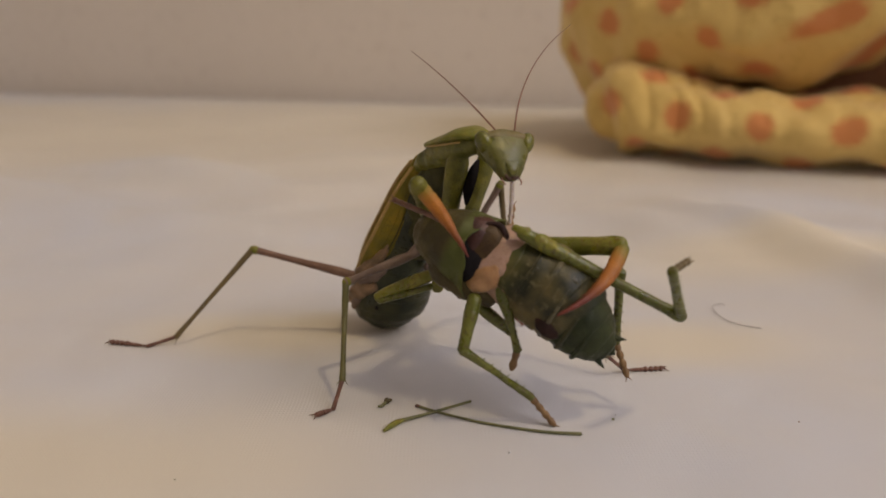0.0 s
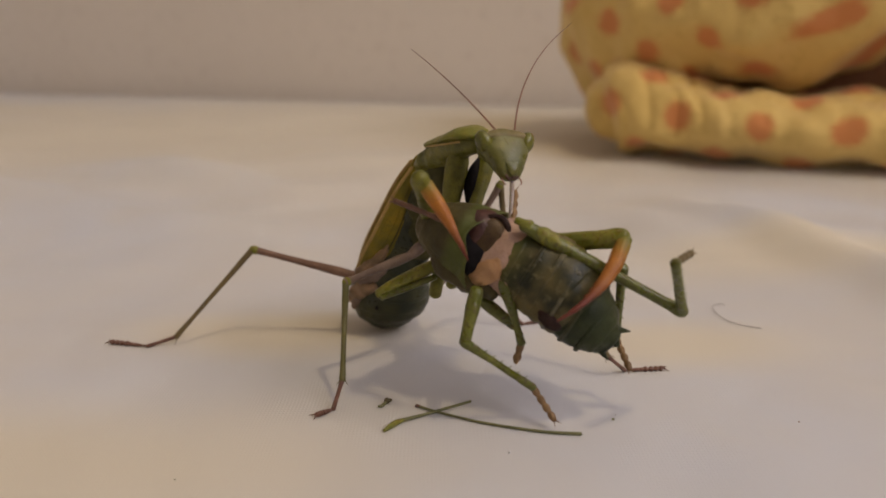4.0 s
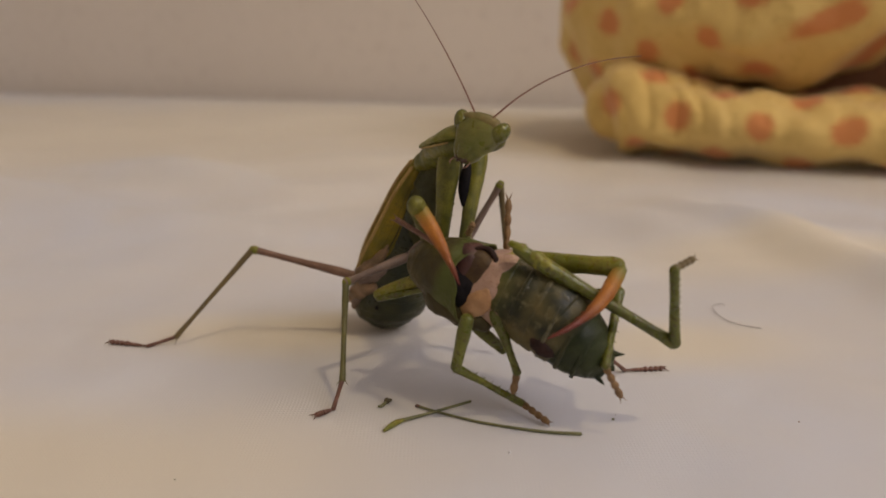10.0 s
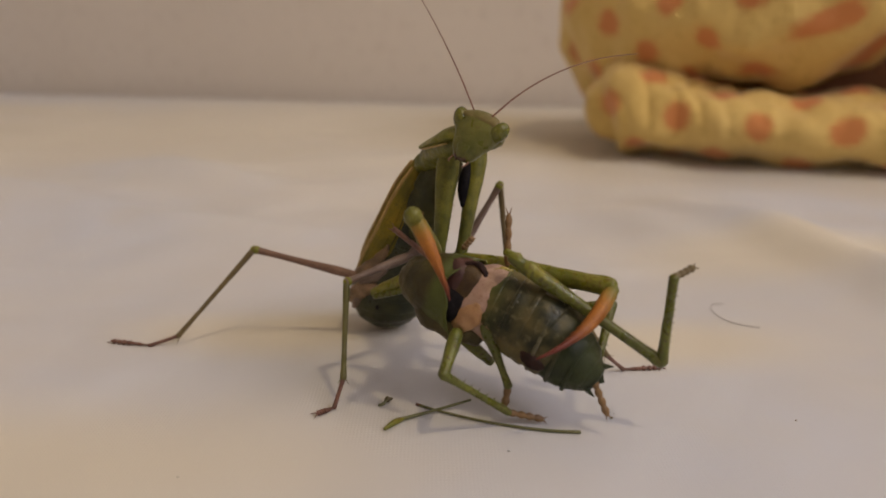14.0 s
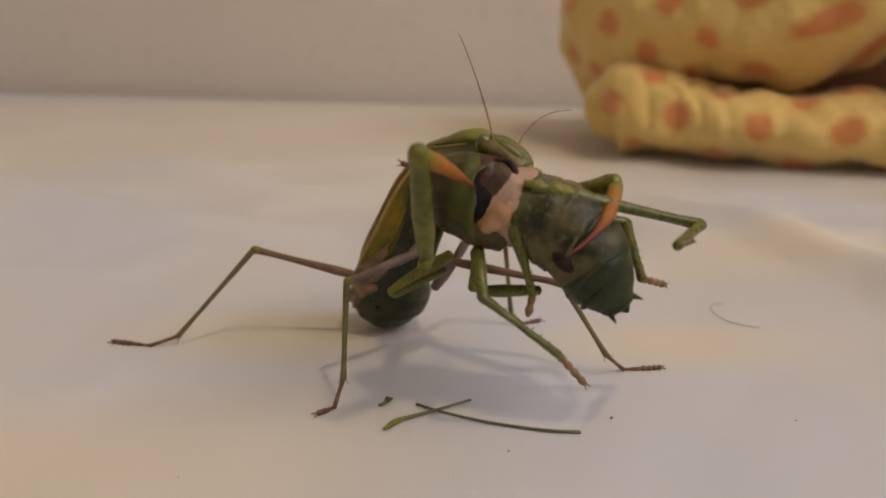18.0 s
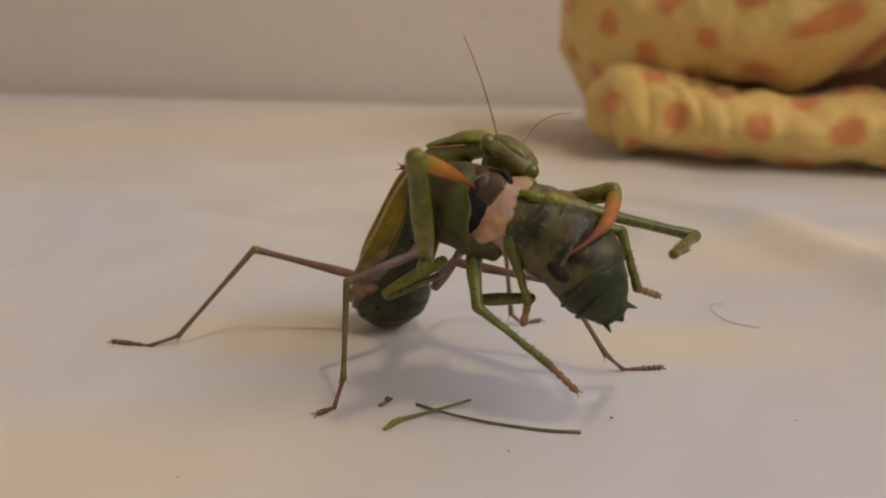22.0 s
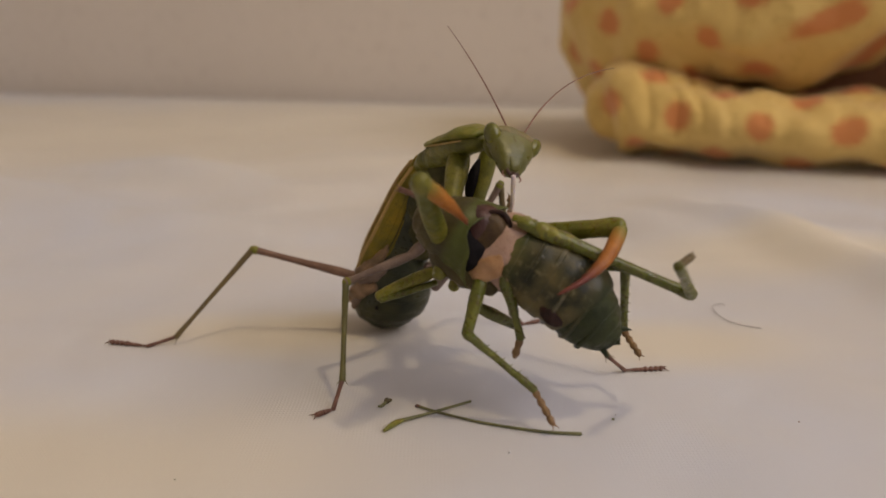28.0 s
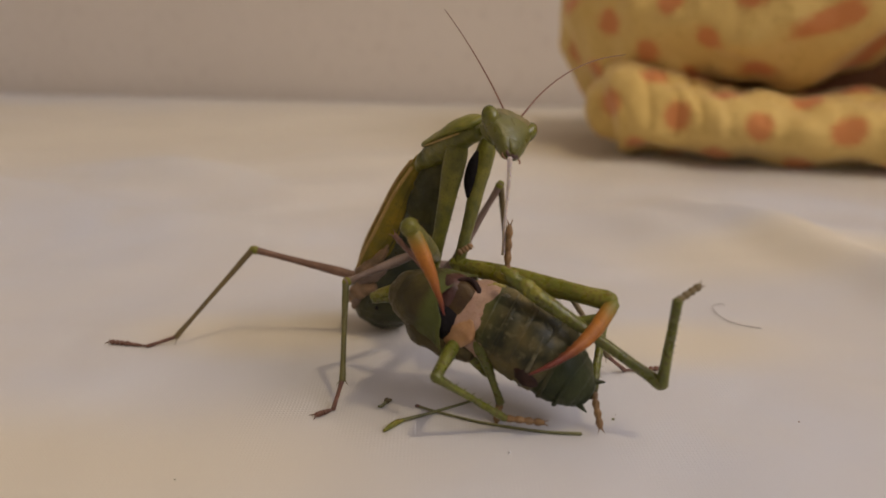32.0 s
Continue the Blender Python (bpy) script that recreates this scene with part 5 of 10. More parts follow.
    walk(MOVING["hrt"], [(0, pose(0.02286, 0.00715, 0.00041, -19.41, -58.53, 148.58)),
        (0.5, pose(0.02285, 0.00704, 0.00010, -19.01, -58.52, 147.85)),
        (1, pose(0.02288, 0.00695, 0.00035, -19.03, -58.21, 147.22)),
        (1.5, pose(0.02288, 0.00684, 0.00015, -18.69, -58.14, 146.51)),
        (2, pose(0.02289, 0.00674, 0.00022, -18.61, -57.88, 145.89)),
        (2.5, pose(0.02290, 0.00663, 0.00008, -18.29, -57.79, 145.17)),
        (3, pose(0.02291, 0.00653, 0.00013, -18.17, -57.56, 144.54)),
        (3.5, pose(0.02287, 0.00641, -0.00038, -17.56, -57.64, 143.80)),
        (5.5, pose(0.02322, 0.00605, 0.00125, -17.44, -56.95, 141.76)),
        (6, pose(0.02323, 0.00595, 0.00123, -17.23, -56.76, 141.13)),
        (6.2, pose(0.02321, 0.00603, 0.00039, -15.32, -55.57, 138.03)),
        (6.5, pose(0.02316, 0.00616, -0.00075, -12.50, -53.50, 133.55)),
        (7, pose(0.02323, 0.00592, -0.00058, -11.75, -51.97, 131.79)),
        (7.5, pose(0.02331, 0.00568, -0.00033, -11.05, -50.40, 130.14)),
        (8, pose(0.02341, 0.00545, 0.00004, -10.39, -48.72, 128.52)),
        (8.5, pose(0.02348, 0.00520, 0.00030, -9.78, -46.97, 127.02)),
        (9, pose(0.02355, 0.00496, 0.00058, -9.18, -45.17, 125.61)),
        (9.5, pose(0.02358, 0.00482, 0.00056, -8.91, -44.18, 123.98)),
        (10, pose(0.02360, 0.00468, 0.00056, -8.64, -43.13, 122.40)),
        (10.5, pose(0.02362, 0.00454, 0.00047, -8.29, -42.03, 120.84)),
        (11, pose(0.02363, 0.00440, 0.00044, -8.01, -40.86, 119.36)),
        (11.5, pose(0.02364, 0.00427, 0.00039, -7.70, -39.57, 117.88)),
        (12, pose(0.02366, 0.00413, 0.00034, -7.37, -38.25, 116.43)),
        (12.5, pose(0.02389, 0.00399, 0.00152, -7.13, -36.57, 114.76)),
        (13, pose(0.02372, 0.00384, 0.00039, -6.64, -35.25, 113.47)),
        (13.5, pose(0.02389, 0.00370, 0.00129, -6.50, -33.31, 112.08)),
        (14, pose(0.02389, 0.00357, 0.00125, -6.23, -31.37, 110.81)),
        (14.5, pose(0.02396, 0.00456, 0.00068, -8.08, -44.32, 116.19)),
        (16.5, pose(0.02338, 0.00845, -0.00099, -27.68, -61.65, 170.95)),
        (16.75, pose(0.02344, 0.00930, -0.00238, -9.67, -65.23, -152.68)),
        (17, pose(0.02339, 0.01029, -0.00325, 10.73, -57.84, -121.28)),
        (17.5, pose(0.02277, 0.01105, -0.00200, 7.46, -52.32, -115.24)),
        (18, pose(0.02271, 0.01110, -0.00202, 7.64, -52.51, -116.19)),
        (18.5, pose(0.02265, 0.01117, -0.00205, 7.66, -52.73, -117.04)),
        (19, pose(0.02257, 0.01124, -0.00219, 7.51, -53.01, -117.78)),
        (19.5, pose(0.02266, 0.01117, -0.00206, 7.70, -53.09, -117.98)),
        (20, pose(0.02274, 0.01109, -0.00198, 7.82, -53.21, -118.11)),
        (20.5, pose(0.02278, 0.01104, -0.00217, 7.21, -53.56, -117.65)),
        (21, pose(0.02285, 0.01096, -0.00202, 7.51, -53.61, -117.93)),
        (21.5, pose(0.02290, 0.01087, -0.00218, 7.40, -53.87, -117.91)),
        (22, pose(0.02300, 0.01080, -0.00177, 7.97, -53.78, -118.41)),
        (22.5, pose(0.02304, 0.01071, -0.00206, 7.73, -54.11, -118.26)),
        (23, pose(0.02313, 0.01063, -0.00171, 8.27, -54.05, -118.76)),
        (23.5, pose(0.02318, 0.01054, -0.00180, 8.28, -54.25, -118.81)),
        (24, pose(0.02328, 0.01048, -0.00151, 8.62, -54.26, -119.14)),
        (24.5, pose(0.02331, 0.01039, -0.00174, 8.32, -54.57, -118.95)),
        (25, pose(0.02339, 0.01031, -0.00145, 8.86, -54.53, -119.44)),
        (25.5, pose(0.02341, 0.01022, -0.00190, 8.34, -54.99, -119.07)),
        (27.5, pose(0.02256, 0.00864, 0.00413, -22.40, -62.87, -178.87)),
        (28, pose(0.02282, 0.00849, 0.00273, -32.96, -61.66, 168.38)),
        (28.5, pose(0.02290, 0.00843, 0.00169, -39.68, -62.62, 165.75)),
        (29, pose(0.02324, 0.00760, 0.00236, -34.67, -59.60, 153.90)),
        (29.5, pose(0.02346, 0.00675, 0.00244, -30.30, -56.60, 145.05)),
        (30, pose(0.02361, 0.00626, 0.00229, -27.78, -53.92, 139.80)),
        (30.2, pose(0.02370, 0.00447, 0.00284, -15.62, -44.17, 122.57)),
        (30.5, pose(0.02411, 0.00515, 0.00495, -18.82, -48.32, 125.62)),
        (31, pose(0.02432, 0.00450, 0.00436, -15.27, -43.43, 118.64)),
        (31.5, pose(0.02459, 0.00382, 0.00531, -13.14, -37.39, 113.53)),
        (32, pose(0.02480, 0.00314, 0.00546, -11.87, -33.38, 111.12))])
    walk(MOVING["hrc"], [(0, pose(0.01636, 0.01113, 0.01286, -6.36, 41.03, 60.60)),
        (0.5, pose(0.01640, 0.01110, 0.01255, -6.07, 41.28, 60.75)),
        (1, pose(0.01642, 0.01111, 0.01276, -6.17, 41.02, 60.55)),
        (1.5, pose(0.01645, 0.01109, 0.01255, -5.94, 41.18, 60.64)),
        (2, pose(0.01647, 0.01109, 0.01259, -5.97, 41.07, 60.53)),
        (2.5, pose(0.01651, 0.01107, 0.01244, -5.75, 41.17, 60.60)),
        (3, pose(0.01653, 0.01107, 0.01245, -5.74, 41.10, 60.51)),
        (3.5, pose(0.01657, 0.01102, 0.01195, -5.28, 41.56, 60.82)),
        (5.5, pose(0.01696, 0.01097, 0.01349, -5.34, 41.66, 60.18)),
        (6, pose(0.01700, 0.01097, 0.01345, -5.25, 41.75, 60.15)),
        (6.2, pose(0.01708, 0.01155, 0.01244, -3.36, 38.63, 60.70)),
        (6.5, pose(0.01718, 0.01246, 0.01099, -0.94, 33.70, 60.92)),
        (7, pose(0.01724, 0.01263, 0.01092, -0.56, 34.36, 60.36)),
        (7.5, pose(0.01731, 0.01279, 0.01092, -0.13, 35.11, 59.85)),
        (8, pose(0.01741, 0.01298, 0.01101, 0.19, 35.83, 59.14)),
        (8.5, pose(0.01748, 0.01315, 0.01097, 0.62, 36.32, 58.64)),
        (9, pose(0.01755, 0.01333, 0.01093, 1.05, 37.10, 58.09)),
        (9.5, pose(0.01773, 0.01350, 0.01074, 1.25, 36.73, 58.08)),
        (10, pose(0.01789, 0.01368, 0.01054, 1.29, 36.21, 57.83)),
        (10.5, pose(0.01806, 0.01385, 0.01025, 1.40, 35.73, 57.60)),
        (11, pose(0.01821, 0.01403, 0.00999, 1.49, 35.54, 57.44)),
        (11.5, pose(0.01838, 0.01421, 0.00969, 1.59, 34.99, 57.24)),
        (12, pose(0.01855, 0.01439, 0.00938, 1.71, 34.65, 57.04)),
        (12.5, pose(0.01898, 0.01464, 0.01022, 1.81, 33.71, 56.82)),
        (13, pose(0.01897, 0.01477, 0.00882, 2.14, 33.45, 56.81)),
        (13.5, pose(0.01930, 0.01501, 0.00931, 2.16, 32.75, 56.65)),
        (14, pose(0.01946, 0.01522, 0.00885, 2.21, 32.43, 56.42)),
        (14.5, pose(0.01935, 0.01394, 0.01088, 1.47, 37.47, 57.08)),
        (16.5, pose(0.01654, 0.00954, 0.01186, -16.00, 48.26, 48.10)),
        (16.75, pose(0.01800, 0.00649, 0.01088, -5.95, 45.19, 44.53)),
        (17, pose(0.01934, 0.00363, 0.00911, 3.54, 41.99, 41.06)),
        (17.5, pose(0.01896, 0.00297, 0.00955, 4.20, 41.23, 50.77)),
        (18, pose(0.01879, 0.00313, 0.00957, 3.34, 40.90, 51.36)),
        (18.5, pose(0.01863, 0.00330, 0.00956, 2.53, 40.60, 51.99)),
        (19, pose(0.01849, 0.00346, 0.00947, 1.86, 40.39, 52.71)),
        (19.5, pose(0.01855, 0.00341, 0.00962, 1.79, 40.52, 52.52)),
        (20, pose(0.01861, 0.00337, 0.00971, 1.78, 40.71, 52.40)),
        (20.5, pose(0.01875, 0.00336, 0.00958, 2.29, 41.18, 52.59)),
        (21, pose(0.01880, 0.00331, 0.00973, 2.15, 41.29, 52.37)),
        (21.5, pose(0.01888, 0.00326, 0.00962, 2.33, 41.67, 52.30)),
        (22, pose(0.01889, 0.00321, 0.01000, 1.96, 41.56, 51.97)),
        (22.5, pose(0.01900, 0.00317, 0.00977, 2.27, 42.05, 51.96)),
        (23, pose(0.01901, 0.00311, 0.01011, 1.93, 41.98, 51.63)),
        (23.5, pose(0.01908, 0.00308, 0.01006, 2.02, 42.29, 51.51)),
        (24, pose(0.01912, 0.00301, 0.01033, 1.83, 42.31, 51.26)),
        (24.5, pose(0.01921, 0.00299, 0.01015, 2.17, 42.76, 51.30)),
        (25, pose(0.01923, 0.00292, 0.01045, 1.86, 42.74, 50.95)),
        (25.5, pose(0.01936, 0.00289, 0.01006, 2.38, 43.37, 51.05)),
        (27.5, pose(0.01590, 0.00851, 0.01713, -12.26, 43.40, 39.59)),
        (28, pose(0.01603, 0.00988, 0.01558, -5.31, 46.08, 58.29)),
        (28.5, pose(0.01639, 0.01008, 0.01465, -4.37, 45.26, 58.60)),
        (29, pose(0.01660, 0.01085, 0.01495, -2.69, 41.21, 60.37)),
        (29.5, pose(0.01688, 0.01135, 0.01463, -1.20, 42.26, 61.52)),
        (30, pose(0.01705, 0.01181, 0.01409, 0.16, 40.45, 62.63)),
        (30.2, pose(0.01806, 0.01329, 0.01301, -4.22, 29.56, 53.84)),
        (30.5, pose(0.01845, 0.01305, 0.01586, -0.31, 31.00, 60.26)),
        (31, pose(0.01924, 0.01381, 0.01440, -0.91, 30.34, 59.89)),
        (31.5, pose(0.01996, 0.01446, 0.01417, -1.34, 20.46, 61.51)),
        (32, pose(0.02041, 0.01452, 0.01350, -4.81, 17.47, 60.42))])
    walk(MOVING["hlf"], [(0, pose(0.00602, 0.00355, -0.00783, -0.14, -38.92, 39.39)),
        (0.5, pose(0.00602, 0.00355, -0.00783, 0.08, -39.73, 38.79)),
        (1, pose(0.00602, 0.00355, -0.00783, 0.04, -39.30, 38.07)),
        (1.5, pose(0.00602, 0.00355, -0.00783, 0.21, -39.85, 37.43)),
        (2, pose(0.00602, 0.00355, -0.00783, 0.22, -39.80, 36.74)),
        (2.5, pose(0.00602, 0.00355, -0.00783, 0.39, -40.17, 36.08)),
        (3, pose(0.00602, 0.00355, -0.00783, 0.42, -40.18, 35.40)),
        (3.5, pose(0.00602, 0.00355, -0.00783, 0.74, -41.30, 34.76)),
        (5.5, pose(0.00602, 0.00355, -0.00783, 0.89, -40.98, 31.97)),
        (6, pose(0.00602, 0.00355, -0.00783, 0.97, -41.08, 31.28)),
        (6.2, pose(0.00602, 0.00355, -0.00783, 1.53, -39.99, 32.79)),
        (6.5, pose(0.00602, 0.00355, -0.00783, 2.45, -38.07, 34.91)),
        (7, pose(0.00602, 0.00355, -0.00783, 2.58, -37.06, 34.80)),
        (7.5, pose(0.00602, 0.00355, -0.00783, 2.70, -36.01, 34.69)),
        (8, pose(0.00602, 0.00355, -0.00783, 2.79, -34.61, 34.57)),
        (8.5, pose(0.00602, 0.00355, -0.00783, 2.88, -33.43, 34.46)),
        (9, pose(0.00602, 0.00355, -0.00783, 2.99, -32.29, 34.36)),
        (9.5, pose(0.00602, 0.00355, -0.00783, 3.01, -31.46, 34.45)),
        (10, pose(0.00602, 0.00355, -0.00783, 3.03, -30.61, 34.54)),
        (10.5, pose(0.00602, 0.00355, -0.00783, 3.10, -29.92, 34.64)),
        (11, pose(0.00602, 0.00355, -0.00783, 3.14, -29.22, 34.74)),
        (11.5, pose(0.00602, 0.00355, -0.00783, 3.18, -28.40, 34.84)),
        (12, pose(0.00602, 0.00355, -0.00783, 3.25, -27.66, 34.94)),
        (12.5, pose(0.00602, 0.00355, -0.00783, 3.23, -23.44, 35.09)),
        (13, pose(0.00602, 0.00355, -0.00783, 3.39, -25.58, 35.10)),
        (13.5, pose(0.00602, 0.00355, -0.00783, 3.35, -22.07, 35.30)),
        (14, pose(0.00602, 0.00355, -0.00783, 3.38, -21.07, 35.41)),
        (14.5, pose(0.00602, 0.00355, -0.00783, 3.24, -24.27, 33.56)),
        (16.5, pose(0.00602, 0.00355, -0.00783, -1.58, 6.83, 22.62)),
        (16.75, pose(0.00542, 0.00402, -0.00797, 4.17, 9.96, 19.90)),
        (17, pose(0.00481, 0.00454, -0.00797, 10.04, 12.64, 17.67)),
        (17.5, pose(0.00433, 0.00499, -0.00789, 13.88, 8.55, 17.55)),
        (18, pose(0.00432, 0.00499, -0.00789, 13.63, 8.15, 18.68)),
        (18.5, pose(0.00432, 0.00499, -0.00789, 13.39, 7.93, 19.87)),
        (19, pose(0.00432, 0.00499, -0.00789, 13.17, 8.22, 21.16)),
        (19.5, pose(0.00432, 0.00499, -0.00789, 13.14, 6.84, 20.61)),
        (20, pose(0.00431, 0.00500, -0.00789, 13.13, 5.78, 20.12)),
        (20.5, pose(0.00432, 0.00499, -0.00789, 13.33, 6.76, 20.15)),
        (21, pose(0.00431, 0.00500, -0.00789, 13.27, 5.06, 19.49)),
        (21.5, pose(0.00432, 0.00499, -0.00789, 13.36, 5.21, 19.17)),
        (22, pose(0.00431, 0.00500, -0.00789, 13.22, 1.55, 18.20)),
        (22.5, pose(0.00431, 0.00500, -0.00789, 13.35, 2.60, 18.02)),
        (23, pose(0.00431, 0.00500, -0.00789, 13.26, -1.46, 16.93)),
        (23.5, pose(0.00431, 0.00500, -0.00789, 13.32, -2.08, 16.44)),
        (24, pose(0.00431, 0.00501, -0.00788, 13.43, -8.38, 14.81)),
        (24.5, pose(0.00431, 0.00500, -0.00789, 13.48, -6.21, 14.96)),
        (25, pose(0.00431, 0.00501, -0.00788, 13.60, -11.18, 13.60)),
        (25.5, pose(0.00431, 0.00500, -0.00789, 13.75, -10.70, 13.19)),
        (27.5, pose(0.00602, 0.00355, -0.00783, -2.21, -35.89, 23.54)),
        (28, pose(0.00602, 0.00355, -0.00783, -1.68, -31.79, 28.01)),
        (28.5, pose(0.00602, 0.00355, -0.00783, -1.27, -28.99, 28.91)),
        (29, pose(0.00602, 0.00355, -0.00783, -0.87, -23.99, 29.72)),
        (29.5, pose(0.00602, 0.00355, -0.00783, -0.48, -18.58, 30.52)),
        (30, pose(0.00602, 0.00355, -0.00783, -0.05, -7.47, 31.35)),
        (30.2, pose(0.00602, 0.00355, -0.00783, 0.17, -7.17, 31.01)),
        (30.5, pose(0.00602, 0.00355, -0.00783, 0.50, -6.69, 30.47)),
        (31, pose(0.00602, 0.00355, -0.00783, 0.63, -6.46, 32.35)),
        (31.5, pose(0.00602, 0.00355, -0.00783, 0.81, -6.16, 34.12)),
        (32, pose(0.00602, 0.00355, -0.00783, 1.01, -5.88, 35.87))])
    walk(MOVING["hlt"], [(0, pose(0.01173, 0.00824, -0.00186, 7.28, 31.73, -58.08)),
        (0.5, pose(0.01172, 0.00812, -0.00176, 7.03, 32.06, -58.42)),
        (1, pose(0.01181, 0.00808, -0.00181, 7.12, 31.75, -58.88)),
        (1.5, pose(0.01181, 0.00798, -0.00174, 6.92, 31.96, -59.26)),
        (2, pose(0.01187, 0.00791, -0.00175, 6.94, 31.83, -59.66)),
        (2.5, pose(0.01189, 0.00782, -0.00170, 6.76, 31.96, -60.07)),
        (3, pose(0.01194, 0.00775, -0.00170, 6.74, 31.87, -60.47)),
        (3.5, pose(0.01188, 0.00762, -0.00156, 6.33, 32.41, -60.80)),
        (5.5, pose(0.01211, 0.00734, -0.00160, 6.21, 31.94, -62.51)),
        (6, pose(0.01214, 0.00726, -0.00159, 6.13, 31.92, -62.92)),
        (6.2, pose(0.01214, 0.00749, -0.00173, 5.08, 31.36, -64.48)),
        (6.5, pose(0.01215, 0.00783, -0.00197, 3.49, 30.37, -66.80)),
        (7, pose(0.01225, 0.00787, -0.00211, 3.24, 29.70, -67.74)),
        (7.5, pose(0.01234, 0.00792, -0.00224, 2.98, 28.99, -68.66)),
        (8, pose(0.01246, 0.00798, -0.00243, 2.75, 28.10, -69.63)),
        (8.5, pose(0.01256, 0.00803, -0.00260, 2.53, 27.26, -70.53)),
        (9, pose(0.01265, 0.00808, -0.00275, 2.27, 26.42, -71.41)),
        (9.5, pose(0.01270, 0.00813, -0.00287, 2.18, 25.98, -71.98)),
        (10, pose(0.01276, 0.00818, -0.00299, 2.18, -30.09, -74.54)),
        (10.5, pose(0.01280, 0.00823, -0.00309, 2.01, -29.62, -74.92)),
        (11, pose(0.01283, 0.00827, -0.00319, 1.90, -29.15, -75.33)),
        (11.5, pose(0.01288, 0.00832, -0.00331, 1.77, -28.62, -75.74)),
        (12, pose(0.01292, 0.00837, -0.00342, 1.60, -28.11, -76.12)),
        (12.5, pose(0.01315, 0.00856, -0.00405, 1.47, -25.48, -76.55)),
        (13, pose(0.01303, 0.00847, -0.00373, 1.21, -26.87, -77.00)),
        (13.5, pose(0.01321, 0.00863, -0.00426, 1.18, -24.53, -77.35)),
        (14, pose(0.01325, 0.00868, -0.00441, 1.07, -23.86, -77.75)),
        (14.5, pose(0.01324, 0.00833, -0.00393, 1.62, -30.01, -74.83)),
        (16.5, pose(0.01473, 0.00717, -0.00896, 17.56, -48.12, -69.52)),
        (16.75, pose(0.01423, 0.00719, -0.00961, 18.12, -48.99, -65.77)),
        (17, pose(0.01365, 0.00735, -0.01005, 20.01, -48.76, -61.63)),
        (17.5, pose(0.01328, 0.00781, -0.00931, 20.70, -42.69, -62.99)),
        (18, pose(0.01322, 0.00799, -0.00923, 20.67, -41.14, -62.57)),
        (18.5, pose(0.01317, 0.00818, -0.00920, 20.54, -39.48, -62.05)),
        (19, pose(0.01308, 0.00838, -0.00924, 20.28, -37.70, -61.42)),
        (19.5, pose(0.01315, 0.00830, -0.00902, 20.49, -38.13, -61.76)),
        (20, pose(0.01318, 0.00823, -0.00884, 20.63, -38.54, -62.03)),
        (20.5, pose(0.01317, 0.00824, -0.00900, 20.26, -38.65, -61.82)),
        (21, pose(0.01323, 0.00816, -0.00873, 20.54, -39.13, -62.23)),
        (21.5, pose(0.01325, 0.00809, -0.00876, 20.52, -39.48, -62.38)),
        (22, pose(0.01333, 0.00796, -0.00813, 21.04, -40.05, -62.96)),
        (22.5, pose(0.01334, 0.00792, -0.00832, 20.90, -40.34, -63.02)),
        (23, pose(0.01339, 0.00777, -0.00764, 21.42, -40.94, -63.64)),
        (23.5, pose(0.01342, 0.00767, -0.00754, 21.49, -41.32, -63.87)),
        (24, pose(0.01339, 0.00740, -0.00648, 21.95, -42.04, -64.47)),
        (24.5, pose(0.01343, 0.00742, -0.00686, 21.74, -42.19, -64.43)),
        (25, pose(0.01337, 0.00719, -0.00604, 24.46, 47.82, -30.66)),
        (25.5, pose(0.01340, 0.00713, -0.00613, 24.48, 48.90, -30.86)),
        (27.5, pose(0.01308, 0.00662, -0.00226, 14.34, 30.87, -51.78)),
        (28, pose(0.01315, 0.00734, -0.00283, 12.60, 35.00, -53.46)),
        (28.5, pose(0.01330, 0.00756, -0.00323, 11.41, 32.80, -57.57)),
        (29, pose(0.01356, 0.00785, -0.00397, 11.57, -39.54, -74.20)),
        (29.5, pose(0.01378, 0.00812, -0.00480, 9.91, -34.54, -75.08)),
        (30, pose(0.01407, 0.00845, -0.00659, 8.24, -27.74, -75.67)),
        (30.2, pose(0.01410, 0.00840, -0.00664, 7.60, -25.24, -75.94)),
        (30.5, pose(0.01415, 0.00833, -0.00672, 6.65, -20.94, -76.38)),
        (31, pose(0.01400, 0.00860, -0.00676, 6.41, -25.26, -76.71)),
        (31.5, pose(0.01384, 0.00884, -0.00681, 6.09, -28.10, -75.82)),
        (32, pose(0.01368, 0.00908, -0.00686, 5.76, -31.08, -75.25))])
